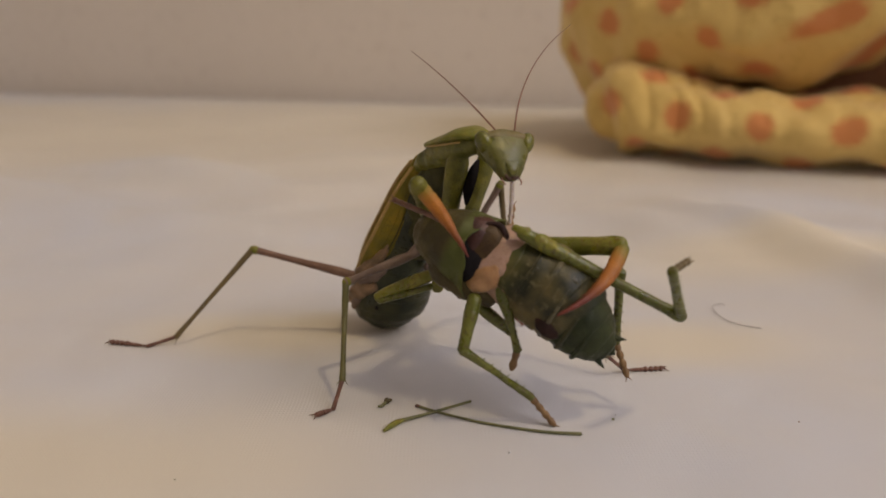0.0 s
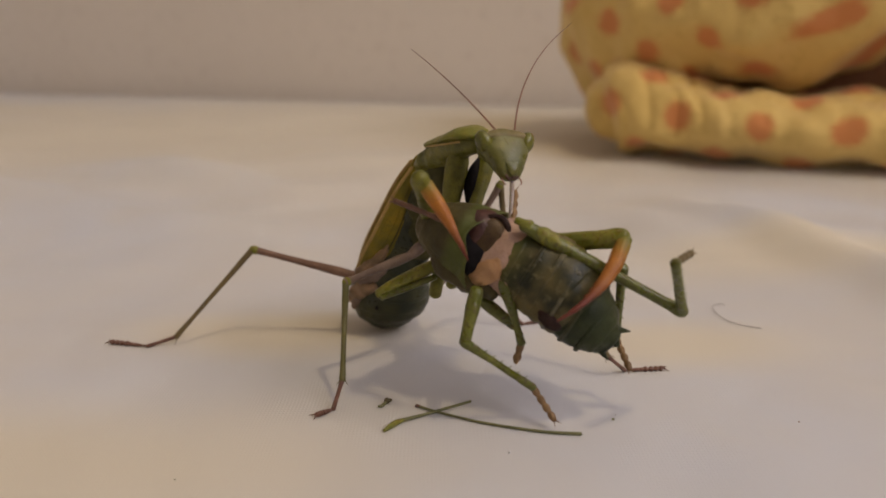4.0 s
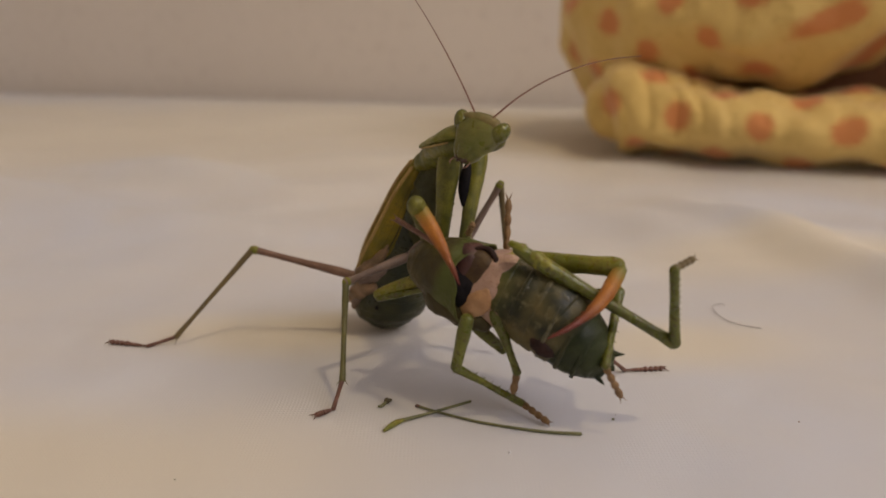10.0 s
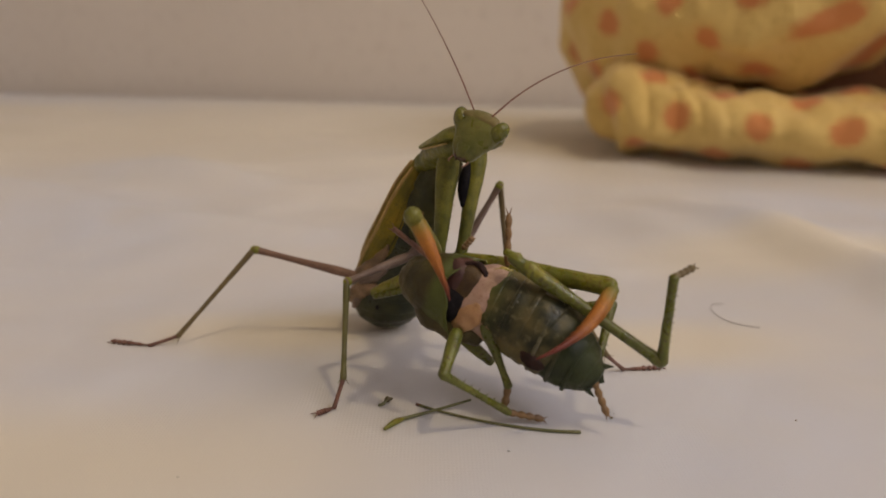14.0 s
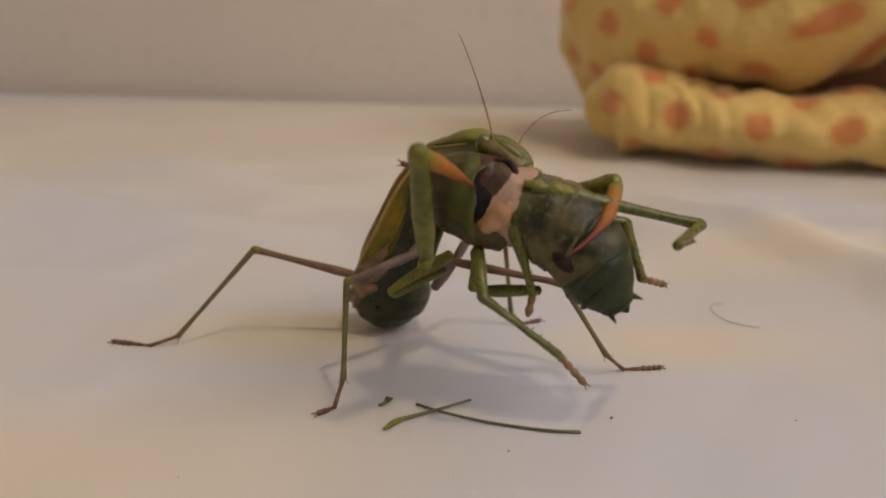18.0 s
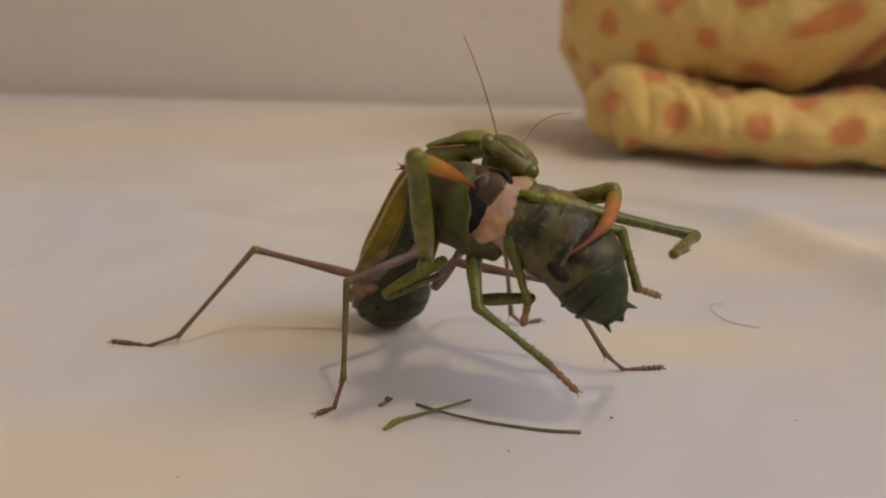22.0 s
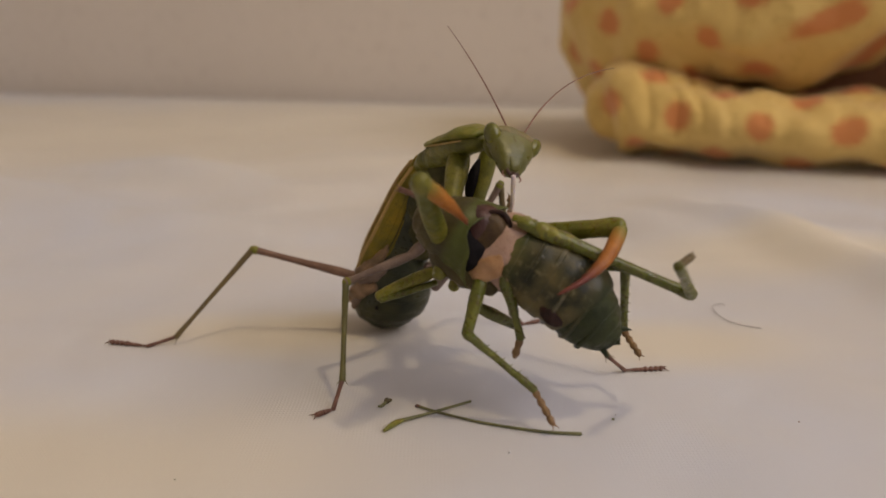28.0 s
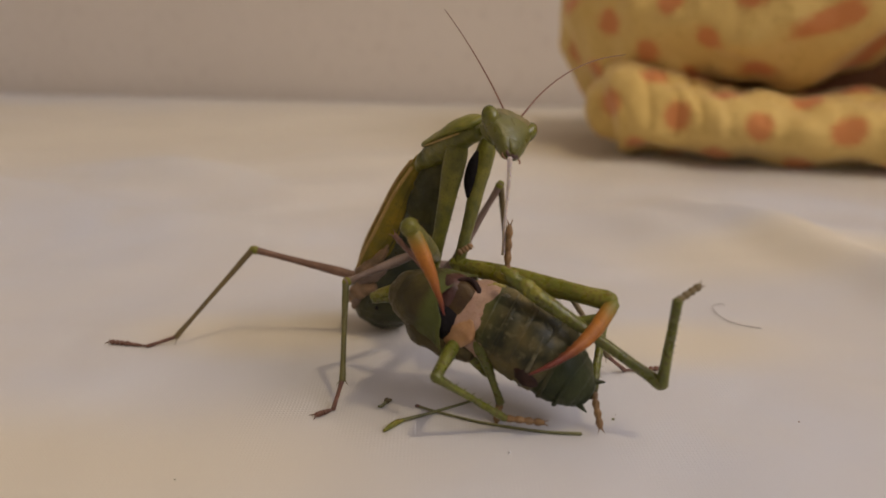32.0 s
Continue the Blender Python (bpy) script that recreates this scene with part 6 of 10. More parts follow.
    walk(MOVING["hlc"], [(0, pose(0.01794, -0.00173, -0.00912, 4.25, -9.01, -40.71)),
        (0.5, pose(0.01784, -0.00184, -0.00908, 3.99, -10.47, -40.16)),
        (1, pose(0.01787, -0.00197, -0.00907, 4.05, -15.70, -40.05)),
        (1.5, pose(0.01780, -0.00208, -0.00905, 3.86, -18.54, -39.58)),
        (2, pose(0.01779, -0.00221, -0.00903, 3.82, -20.68, -39.16)),
        (2.5, pose(0.01773, -0.00232, -0.00901, 3.63, -22.37, -38.60)),
        (3, pose(0.01771, -0.00245, -0.00899, 3.55, -23.91, -38.08)),
        (3.5, pose(0.01757, -0.00255, -0.00896, 3.19, -25.19, -37.30)),
        (5.5, pose(0.01751, -0.00304, -0.00890, 2.76, -29.44, -34.92)),
        (6, pose(0.01748, -0.00316, -0.00888, 2.60, -30.31, -34.24)),
        (6.2, pose(0.01722, -0.00315, -0.00891, 2.01, -27.67, -34.72)),
        (6.5, pose(0.01684, -0.00312, -0.00895, 1.12, -23.34, -35.51)),
        (7, pose(0.01679, -0.00322, -0.00894, 0.93, -24.98, -35.19)),
        (7.5, pose(0.01673, -0.00332, -0.00893, 0.73, -26.46, -34.85)),
        (8, pose(0.01670, -0.00343, -0.00893, 0.53, -27.75, -34.51)),
        (8.5, pose(0.01665, -0.00353, -0.00892, 0.35, -29.00, -34.15)),
        (9, pose(0.01659, -0.00364, -0.00889, 0.13, -30.15, -33.74)),
        (9.5, pose(0.01654, -0.00367, -0.00892, 0.11, -28.27, -34.65)),
        (10, pose(0.01594, -0.00333, 0.00392, 0.09, 26.99, -35.46)),
        (10.5, pose(0.01592, -0.00336, 0.00373, 0.02, 25.65, -36.35)),
        (11, pose(0.01589, -0.00339, 0.00353, -0.01, 24.20, -37.22)),
        (11.5, pose(0.01587, -0.00342, 0.00330, -0.06, 22.62, -38.07)),
        (12, pose(0.01584, -0.00345, 0.00308, -0.14, 20.96, -38.90)),
        (12.5, pose(0.01605, -0.00356, 0.00189, -0.19, 16.62, -39.75)),
        (13, pose(0.01580, -0.00352, 0.00251, -0.34, 17.20, -40.53)),
        (13.5, pose(0.01596, -0.00362, 0.00147, -0.33, 12.06, -41.27)),
        (14, pose(0.01592, -0.00365, 0.00117, -0.38, 8.78, -41.99)),
        (14.5, pose(0.01637, -0.00320, 0.00298, -0.02, 20.98, -39.03)),
        (16.5, pose(0.01795, -0.00146, 0.00131, 5.85, 30.38, -20.07)),
        (16.75, pose(0.01793, -0.00106, 0.00081, 9.30, 37.19, -11.52)),
        (17, pose(0.01797, -0.00065, 0.00032, 14.28, 41.60, -0.91)),
        (17.5, pose(0.01788, -0.00123, 0.00005, 13.57, 38.36, 20.61)),
        (18, pose(0.01801, -0.00123, -0.00016, 13.32, 39.21, 21.60)),
        (18.5, pose(0.01816, -0.00123, -0.00043, 13.03, 40.06, 22.62)),
        (19, pose(0.01830, -0.00122, -0.00080, 12.77, 40.99, 23.70)),
        (19.5, pose(0.01828, -0.00126, -0.00050, 13.10, 41.05, 22.82)),
        (20, pose(0.01825, -0.00129, -0.00025, 13.48, 41.19, 21.96)),
        (20.5, pose(0.01826, -0.00126, -0.00039, 14.07, 41.62, 21.23)),
        (21, pose(0.01822, -0.00133, -0.00002, 14.36, 41.65, 20.32)),
        (21.5, pose(0.01818, -0.00135, 0.00002, 14.80, 41.92, 19.42)),
        (22, pose(0.01813, -0.00145, 0.00074, 14.98, 41.75, 18.55)),
        (22.5, pose(0.01811, -0.00146, 0.00062, 15.46, 42.09, 17.63)),
        (23, pose(0.01803, -0.00159, 0.00141, 15.68, 41.97, 16.76)),
        (23.5, pose(0.01798, -0.00163, 0.00158, 16.04, 42.14, 15.86)),
        (24, pose(0.01781, -0.00184, 0.00275, 16.35, 42.27, 15.10)),
        (24.5, pose(0.01786, -0.00179, 0.00241, 16.73, 42.46, 14.17)),
        (25, pose(0.02135, 0.00247, -0.01627, 24.61, -58.87, -19.64)),
        (25.5, pose(0.02119, 0.00246, -0.01652, 24.40, -57.96, -20.57)),
        (27.5, pose(0.02041, -0.00269, -0.00934, 3.07, -61.57, -12.79)),
        (28, pose(0.01988, -0.00174, -0.01074, 6.61, -45.97, -30.16)),
        (28.5, pose(0.01952, -0.00223, -0.01070, 6.00, -42.06, -32.31)),
        (29, pose(0.01646, -0.00239, 0.00482, 4.73, 25.80, -29.00)),
        (29.5, pose(0.01671, -0.00286, 0.00302, 4.30, 22.75, -32.00)),
        (30, pose(0.01709, -0.00339, -0.00017, 3.71, 17.82, -34.96)),
        (30.2, pose(0.01713, -0.00371, -0.00076, 3.46, 16.07, -36.52)),
        (30.5, pose(0.01719, -0.00420, -0.00179, 3.03, 12.93, -38.83)),
        (31, pose(0.01687, -0.00355, -0.00087, 3.42, 9.78, -43.85)),
        (31.5, pose(0.01682, -0.00296, -0.00031, 3.66, 0.40, -49.10)),
        (32, pose(0.01669, -0.00235, 0.00027, 3.82, -7.27, -53.94))])
    walk(MOVING["mf"], [(0, pose(-0.00541, -0.00740, 0.00421, -4.43, -6.68, -70.14)),
        (0.5, pose(-0.00540, -0.00739, 0.00427, -4.68, -6.60, -70.17)),
        (1, pose(-0.00546, -0.00742, 0.00422, -4.58, -6.63, -70.29)),
        (1.5, pose(-0.00547, -0.00741, 0.00427, -4.78, -6.57, -70.34)),
        (2, pose(-0.00551, -0.00742, 0.00425, -4.75, -6.59, -70.44)),
        (2.5, pose(-0.00552, -0.00742, 0.00428, -4.94, -6.53, -70.49)),
        (3, pose(-0.00556, -0.00743, 0.00428, -4.94, -6.54, -70.59)),
        (3.5, pose(-0.00553, -0.00740, 0.00439, -5.35, -6.41, -70.58)),
        (5.5, pose(-0.00569, -0.00745, 0.00433, -5.44, -6.41, -70.95)),
        (6, pose(-0.00571, -0.00746, 0.00434, -5.51, -6.39, -71.03)),
        (6.2, pose(-0.00570, -0.00737, 0.00441, -6.42, -5.93, -71.49)),
        (6.5, pose(-0.00569, -0.00724, 0.00451, -7.87, 9.13, -74.13)),
        (7, pose(-0.00573, -0.00717, 0.00455, -8.10, 8.72, -74.28)),
        (7.5, pose(-0.00577, -0.00710, 0.00460, -8.32, 8.28, -74.42)),
        (8, pose(-0.00582, -0.00705, 0.00461, -8.52, 7.67, -74.55)),
        (8.5, pose(-0.00587, -0.00698, 0.00465, -8.71, 7.13, -74.67)),
        (9, pose(-0.00590, -0.00691, 0.00470, -8.94, 6.62, -74.78)),
        (9.5, pose(-0.00592, -0.00693, 0.00469, -9.09, 10.27, -75.92)),
        (10, pose(-0.00594, -0.00695, 0.00468, -9.26, 13.19, -76.98)),
        (10.5, pose(-0.00595, -0.00696, 0.00468, -9.50, 15.77, -78.02)),
        (11, pose(-0.00597, -0.00697, 0.00468, -9.70, 18.04, -79.02)),
        (11.5, pose(-0.00598, -0.00698, 0.00468, -9.93, 20.09, -80.04)),
        (12, pose(-0.00599, -0.00700, 0.00468, -11.14, -31.82, -71.29)),
        (12.5, pose(-0.00610, -0.00710, 0.00461, -10.44, 22.59, -81.94)),
        (13, pose(-0.00603, -0.00702, 0.00461, -11.97, -35.34, -71.55)),
        (13.5, pose(-0.00611, -0.00711, 0.00461, -12.19, -35.97, -71.98)),
        (14, pose(-0.00613, -0.00712, 0.00462, -12.53, -37.55, -72.20)),
        (14.5, pose(-0.00575, -0.00732, 0.00443, -11.86, -36.81, -71.96)),
        (16.5, pose(-0.00445, -0.00775, 0.00135, 2.92, -38.11, -77.59)),
        (16.75, pose(-0.00534, -0.00809, 0.00087, 0.49, -33.10, -65.93)),
        (17, pose(-0.00625, -0.00834, 0.00041, 0.66, -23.49, -56.23)),
        (17.5, pose(-0.00604, -0.00906, -0.00035, 2.62, -23.74, -56.16)),
        (18, pose(-0.00600, -0.00925, -0.00050, 3.07, -25.50, -56.35)),
        (18.5, pose(-0.00597, -0.00945, -0.00064, 3.45, -27.17, -56.49)),
        (19, pose(-0.00593, -0.00963, -0.00075, 3.72, -28.77, -56.63)),
        (19.5, pose(-0.00599, -0.00947, -0.00071, 3.71, -26.90, -56.92)),
        (20, pose(-0.00604, -0.00929, -0.00065, 3.63, -24.94, -57.16)),
        (20.5, pose(-0.00609, -0.00912, -0.00055, 3.12, -22.75, -57.21)),
        (21, pose(-0.00614, -0.00895, -0.00051, 3.18, -20.52, -57.49)),
        (21.5, pose(-0.00619, -0.00877, -0.00037, 2.98, -18.23, -57.73)),
        (22, pose(-0.00625, -0.00863, -0.00042, 3.20, -15.34, -57.92)),
        (22.5, pose(-0.00630, -0.00845, -0.00023, 2.93, -12.55, -58.13)),
        (23, pose(-0.00636, -0.00830, -0.00025, 3.15, -8.58, -58.23)),
        (23.5, pose(-0.00640, -0.00811, -0.00014, 3.04, -3.63, -58.32)),
        (24, pose(-0.00647, -0.00797, -0.00014, 3.19, 4.92, -58.09)),
        (24.5, pose(-0.00651, -0.00779, 0.00001, 2.95, 5.09, -58.44)),
        (25, pose(-0.00657, -0.00764, 0.00003, 3.18, 4.97, -58.69)),
        (25.5, pose(-0.00661, -0.00743, 0.00023, 2.79, 5.22, -59.09)),
        (27.5, pose(-0.00543, -0.00756, 0.00256, 2.63, -13.24, -74.46)),
        (28, pose(-0.00558, -0.00657, 0.00341, 0.09, -7.84, -73.35)),
        (28.5, pose(-0.00562, -0.00651, 0.00359, -0.86, -7.36, -74.30)),
        (29, pose(-0.00570, -0.00648, 0.00369, -1.79, -17.57, -75.06)),
        (29.5, pose(-0.00575, -0.00643, 0.00385, -2.83, -25.65, -75.60)),
        (30, pose(-0.00580, -0.00638, 0.00402, -4.06, -31.10, -76.03)),
        (30.2, pose(-0.00588, -0.00634, 0.00403, -4.61, -32.73, -76.61)),
        (30.5, pose(-0.00601, -0.00628, 0.00404, -5.50, -35.03, -77.43)),
        (31, pose(-0.00596, -0.00623, 0.00411, -6.39, -42.09, -79.60)),
        (31.5, pose(-0.00600, -0.00627, 0.00411, -7.39, -47.17, -82.23)),
        (32, pose(-0.00598, -0.00627, 0.00417, -8.56, -52.09, -85.24))])
    walk(MOVING["mt"], [(0, pose(-0.00264, -0.01506, 0.00516, -8.47, 25.95, -5.28)),
        (0.5, pose(-0.00264, -0.01505, 0.00522, -8.54, 26.52, -5.26)),
        (1, pose(-0.00272, -0.01508, 0.00517, -8.52, 26.41, -5.24)),
        (1.5, pose(-0.00273, -0.01508, 0.00520, -8.56, 26.87, -5.22)),
        (2, pose(-0.00278, -0.01510, 0.00519, -8.56, 26.94, -5.19)),
        (2.5, pose(-0.00280, -0.01510, 0.00521, -8.61, 27.33, -5.18)),
        (3, pose(-0.00285, -0.01511, 0.00521, -8.61, 27.45, -5.15)),
        (3.5, pose(-0.00282, -0.01508, 0.00530, -8.71, 28.28, -5.15)),
        (5.5, pose(-0.00303, -0.01515, 0.00525, -8.73, 28.74, -5.05)),
        (6, pose(-0.00307, -0.01516, 0.00525, -8.75, 28.97, -5.02)),
        (6.2, pose(-0.00312, -0.01510, 0.00526, -8.89, 31.67, -4.48)),
        (6.5, pose(-0.00347, -0.01502, 0.00321, -8.82, 33.44, -4.35)),
        (7, pose(-0.00353, -0.01497, 0.00331, -8.85, 34.25, -4.25)),
        (7.5, pose(-0.00359, -0.01492, 0.00342, -8.88, 35.05, -4.15)),
        (8, pose(-0.00366, -0.01488, 0.00352, -8.90, 35.78, -4.02)),
        (8.5, pose(-0.00371, -0.01483, 0.00363, -8.92, 36.53, -3.90)),
        (9, pose(-0.00377, -0.01477, 0.00375, -8.94, 37.32, -3.78)),
        (9.5, pose(-0.00396, -0.01476, 0.00323, -8.89, 37.13, -3.98)),
        (10, pose(-0.00415, -0.01473, 0.00280, -8.86, 37.01, -4.21)),
        (10.5, pose(-0.00431, -0.01468, 0.00245, -8.84, 37.01, -4.46)),
        (11, pose(-0.00448, -0.01462, 0.00214, -8.82, 37.00, -4.70)),
        (11.5, pose(-0.00465, -0.01457, 0.00186, -8.81, 37.02, -4.96)),
        (12, pose(-0.00376, -0.01359, 0.00900, -9.44, 41.87, -6.22)),
        (12.5, pose(-0.00504, -0.01460, 0.00146, -8.77, 36.33, -5.33)),
        (13, pose(-0.00392, -0.01337, 0.00935, -9.50, 42.60, -6.89)),
        (13.5, pose(-0.00406, -0.01342, 0.00943, -9.50, 42.12, -7.03)),
        (14, pose(-0.00414, -0.01331, 0.00961, -9.54, 42.41, -7.35)),
        (14.5, pose(-0.00372, -0.01356, 0.00935, -9.46, 39.05, -8.40)),
        (16.5, pose(-0.00306, -0.01405, 0.00641, -6.86, 13.68, -10.24)),
        (16.75, pose(-0.00253, -0.01436, 0.00536, -2.47, 15.62, -11.45)),
        (17, pose(-0.00206, -0.01459, 0.00369, 1.96, 16.94, -12.52)),
        (17.5, pose(-0.00186, -0.01531, 0.00294, 5.72, 15.10, -7.38)),
        (18, pose(-0.00191, -0.01543, 0.00303, 5.71, 13.59, -7.97)),
        (18.5, pose(-0.00194, -0.01553, 0.00311, 5.69, 12.12, -8.58)),
        (19, pose(-0.00198, -0.01563, 0.00320, 5.67, 10.75, -9.20)),
        (19.5, pose(-0.00200, -0.01560, 0.00300, 5.70, 11.37, -9.28)),
        (20, pose(-0.00200, -0.01556, 0.00280, 5.74, 12.08, -9.37)),
        (20.5, pose(-0.00199, -0.01548, 0.00262, 5.69, 13.25, -9.48)),
        (21, pose(-0.00201, -0.01544, 0.00236, 5.74, 13.71, -9.59)),
        (21.5, pose(-0.00203, -0.01536, 0.00220, 5.75, 14.64, -9.77)),
        (22, pose(-0.00205, -0.01533, 0.00175, 5.81, 14.51, -9.82)),
        (22.5, pose(-0.00208, -0.01524, 0.00154, 5.82, 15.53, -10.06)),
        (23, pose(-0.00209, -0.01520, 0.00097, 5.88, 15.30, -10.16)),
        (23.5, pose(-0.00210, -0.01509, 0.00038, 5.89, 15.56, -10.39)),
        (24, pose(-0.00215, -0.01491, -0.00084, 5.92, 14.13, -10.83)),
        (24.5, pose(-0.00224, -0.01475, -0.00071, 5.93, 14.64, -11.47)),
        (25, pose(-0.00232, -0.01462, -0.00068, 6.03, 14.10, -12.10)),
        (25.5, pose(-0.00241, -0.01443, -0.00051, 6.01, 15.01, -12.77)),
        (27.5, pose(-0.00329, -0.01525, 0.00444, -6.73, 6.21, -12.08)),
        (28, pose(-0.00325, -0.01435, 0.00453, -7.13, 16.00, -10.39)),
        (28.5, pose(-0.00342, -0.01434, 0.00464, -7.53, 20.26, -9.38)),
        (29, pose(-0.00368, -0.01404, 0.00617, -7.82, 24.60, -8.96)),
        (29.5, pose(-0.00391, -0.01359, 0.00740, -7.98, 28.02, -9.04)),
        (30, pose(-0.00410, -0.01319, 0.00826, -8.14, 31.10, -9.07)),
        (30.2, pose(-0.00428, -0.01305, 0.00846, -8.18, 32.10, -9.41)),
        (30.5, pose(-0.00455, -0.01283, 0.00875, -8.26, 33.60, -9.91)),
        (31, pose(-0.00486, -0.01222, 0.00960, -8.02, 34.67, -8.92)),
        (31.5, pose(-0.00524, -0.01180, 0.01013, -7.71, 34.59, -7.72)),
        (32, pose(-0.00556, -0.01129, 0.01064, -7.38, 34.90, -6.60))])
    walk(MOVING["mc"], [(0, pose(0.01034, -0.01626, -0.00118, -6.24, 12.70, -18.98)),
        (0.5, pose(0.01028, -0.01624, -0.00126, -5.67, 0.84, -22.23)),
        (1, pose(0.01021, -0.01627, -0.00128, -6.40, 14.30, -18.65)),
        (1.5, pose(0.01015, -0.01626, -0.00135, -6.04, 8.60, -20.69)),
        (2, pose(0.01009, -0.01627, -0.00138, -6.34, 14.15, -19.66)),
        (2.5, pose(0.01002, -0.01626, -0.00144, -6.19, 10.43, -20.43)),
        (3, pose(0.00996, -0.01627, -0.00148, -6.41, 14.30, -19.67)),
        (3.5, pose(0.00990, -0.01623, -0.00157, -5.66, -9.40, -24.73)),
        (5.5, pose(0.00964, -0.01627, -0.00172, -6.57, 14.05, -19.82)),
        (6, pose(0.00957, -0.01627, -0.00177, -6.65, 14.81, -19.67)),
        (6.2, pose(0.00919, -0.01607, -0.00236, -6.94, 17.07, -20.08)),
        (6.5, pose(0.00859, -0.01594, -0.00478, -7.97, -28.92, -14.19)),
        (7, pose(0.00842, -0.01586, -0.00485, -8.03, -29.12, -14.27)),
        (7.5, pose(0.00825, -0.01578, -0.00491, -8.11, -29.40, -14.30)),
        (8, pose(0.00808, -0.01571, -0.00496, -8.41, -31.27, -10.56)),
        (8.5, pose(0.00791, -0.01562, -0.00500, -8.56, -32.39, -9.82)),
        (9, pose(0.00774, -0.01553, -0.00504, -8.61, -32.51, -9.89)),
        (9.5, pose(0.00757, -0.01556, -0.00553, -8.71, -33.30, -6.18)),
        (10, pose(0.00740, -0.01557, -0.00592, -8.72, -33.74, -2.44)),
        (10.5, pose(0.00723, -0.01558, -0.00628, -8.56, -32.53, -0.38)),
        (11, pose(0.00706, -0.01557, -0.00658, -8.49, -32.51, 1.45)),
        (11.5, pose(0.00689, -0.01557, -0.00687, -8.27, -31.55, 4.25)),
        (12, pose(0.00698, -0.01476, -0.00068, -8.43, 34.74, -2.64)),
        (12.5, pose(0.00659, -0.01568, -0.00713, -6.79, -20.86, 14.73)),
        (13, pose(0.00668, -0.01465, -0.00046, -7.08, 31.12, 10.42)),
        (13.5, pose(0.00661, -0.01474, -0.00030, -6.74, 28.45, 12.79)),
        (14, pose(0.00648, -0.01468, -0.00016, -6.49, 28.18, 14.58)),
        (14.5, pose(0.00742, -0.01520, 0.00021, -6.40, 30.11, 21.99)),
        (16.5, pose(0.01080, -0.01656, 0.00298, -5.59, 12.55, -15.38)),
        (16.75, pose(0.01116, -0.01713, 0.00144, -1.74, 12.53, -15.45)),
        (17, pose(0.01147, -0.01759, -0.00054, 2.24, 11.79, -15.71)),
        (17.5, pose(0.01203, -0.01710, -0.00082, 6.52, 1.19, -21.17)),
        (18, pose(0.01205, -0.01737, -0.00038, 6.68, 11.87, -19.11)),
        (18.5, pose(0.01207, -0.01764, 0.00006, 6.79, 16.25, -17.62)),
        (19, pose(0.01208, -0.01791, 0.00049, 6.86, 16.73, -18.10)),
        (19.5, pose(0.01204, -0.01789, 0.00014, 6.82, 19.00, -16.41)),
        (20, pose(0.01198, -0.01786, -0.00023, 6.77, 19.23, -15.95)),
        (20.5, pose(0.01193, -0.01779, -0.00071, 6.37, 5.37, -18.71)),
        (21, pose(0.01188, -0.01779, -0.00107, 6.41, 10.71, -17.23)),
        (21.5, pose(0.01179, -0.01774, -0.00146, 6.56, 1.19, -22.33)),
        (22, pose(0.01178, -0.01773, -0.00188, 6.41, 16.05, -14.77)),
        (22.5, pose(0.01169, -0.01768, -0.00234, 6.64, 4.36, -22.76)),
        (23, pose(0.01168, -0.01766, -0.00286, 6.64, 16.65, -17.05)),
        (23.5, pose(0.01164, -0.01761, -0.00351, 6.78, 13.00, -20.70)),
        (24, pose(0.01166, -0.01756, -0.00437, 6.64, 18.66, -15.99)),
        (24.5, pose(0.01151, -0.01753, -0.00439, 6.68, 9.17, -21.88)),
        (25, pose(0.01142, -0.01757, -0.00422, 6.83, 19.25, -17.82)),
        (25.5, pose(0.01125, -0.01752, -0.00428, 6.95, -6.62, -29.65)),
        (27.5, pose(0.01080, -0.01826, 0.00287, -1.30, 2.15, -32.79)),
        (28, pose(0.01046, -0.01687, 0.00053, -2.86, -14.88, -28.99)),
        (28.5, pose(0.01000, -0.01656, -0.00038, -3.64, -13.55, -27.11)),
        (29, pose(0.00934, -0.01609, 0.00013, -5.39, 7.90, -19.38)),
        (29.5, pose(0.00873, -0.01560, 0.00059, -6.33, 14.49, -15.16)),
        (30, pose(0.00816, -0.01515, 0.00077, -6.90, 17.11, -11.34)),
        (30.2, pose(0.00783, -0.01506, 0.00075, -7.79, 20.48, -1.86)),
        (30.5, pose(0.00735, -0.01491, 0.00072, -7.88, 17.34, 13.52)),
        (31, pose(0.00692, -0.01407, 0.00136, -7.42, 19.33, 13.00)),
        (31.5, pose(0.00659, -0.01340, 0.00190, -6.51, 7.72, 19.97)),
        (32, pose(0.00625, -0.01265, 0.00234, -5.89, -1.53, 21.48))])
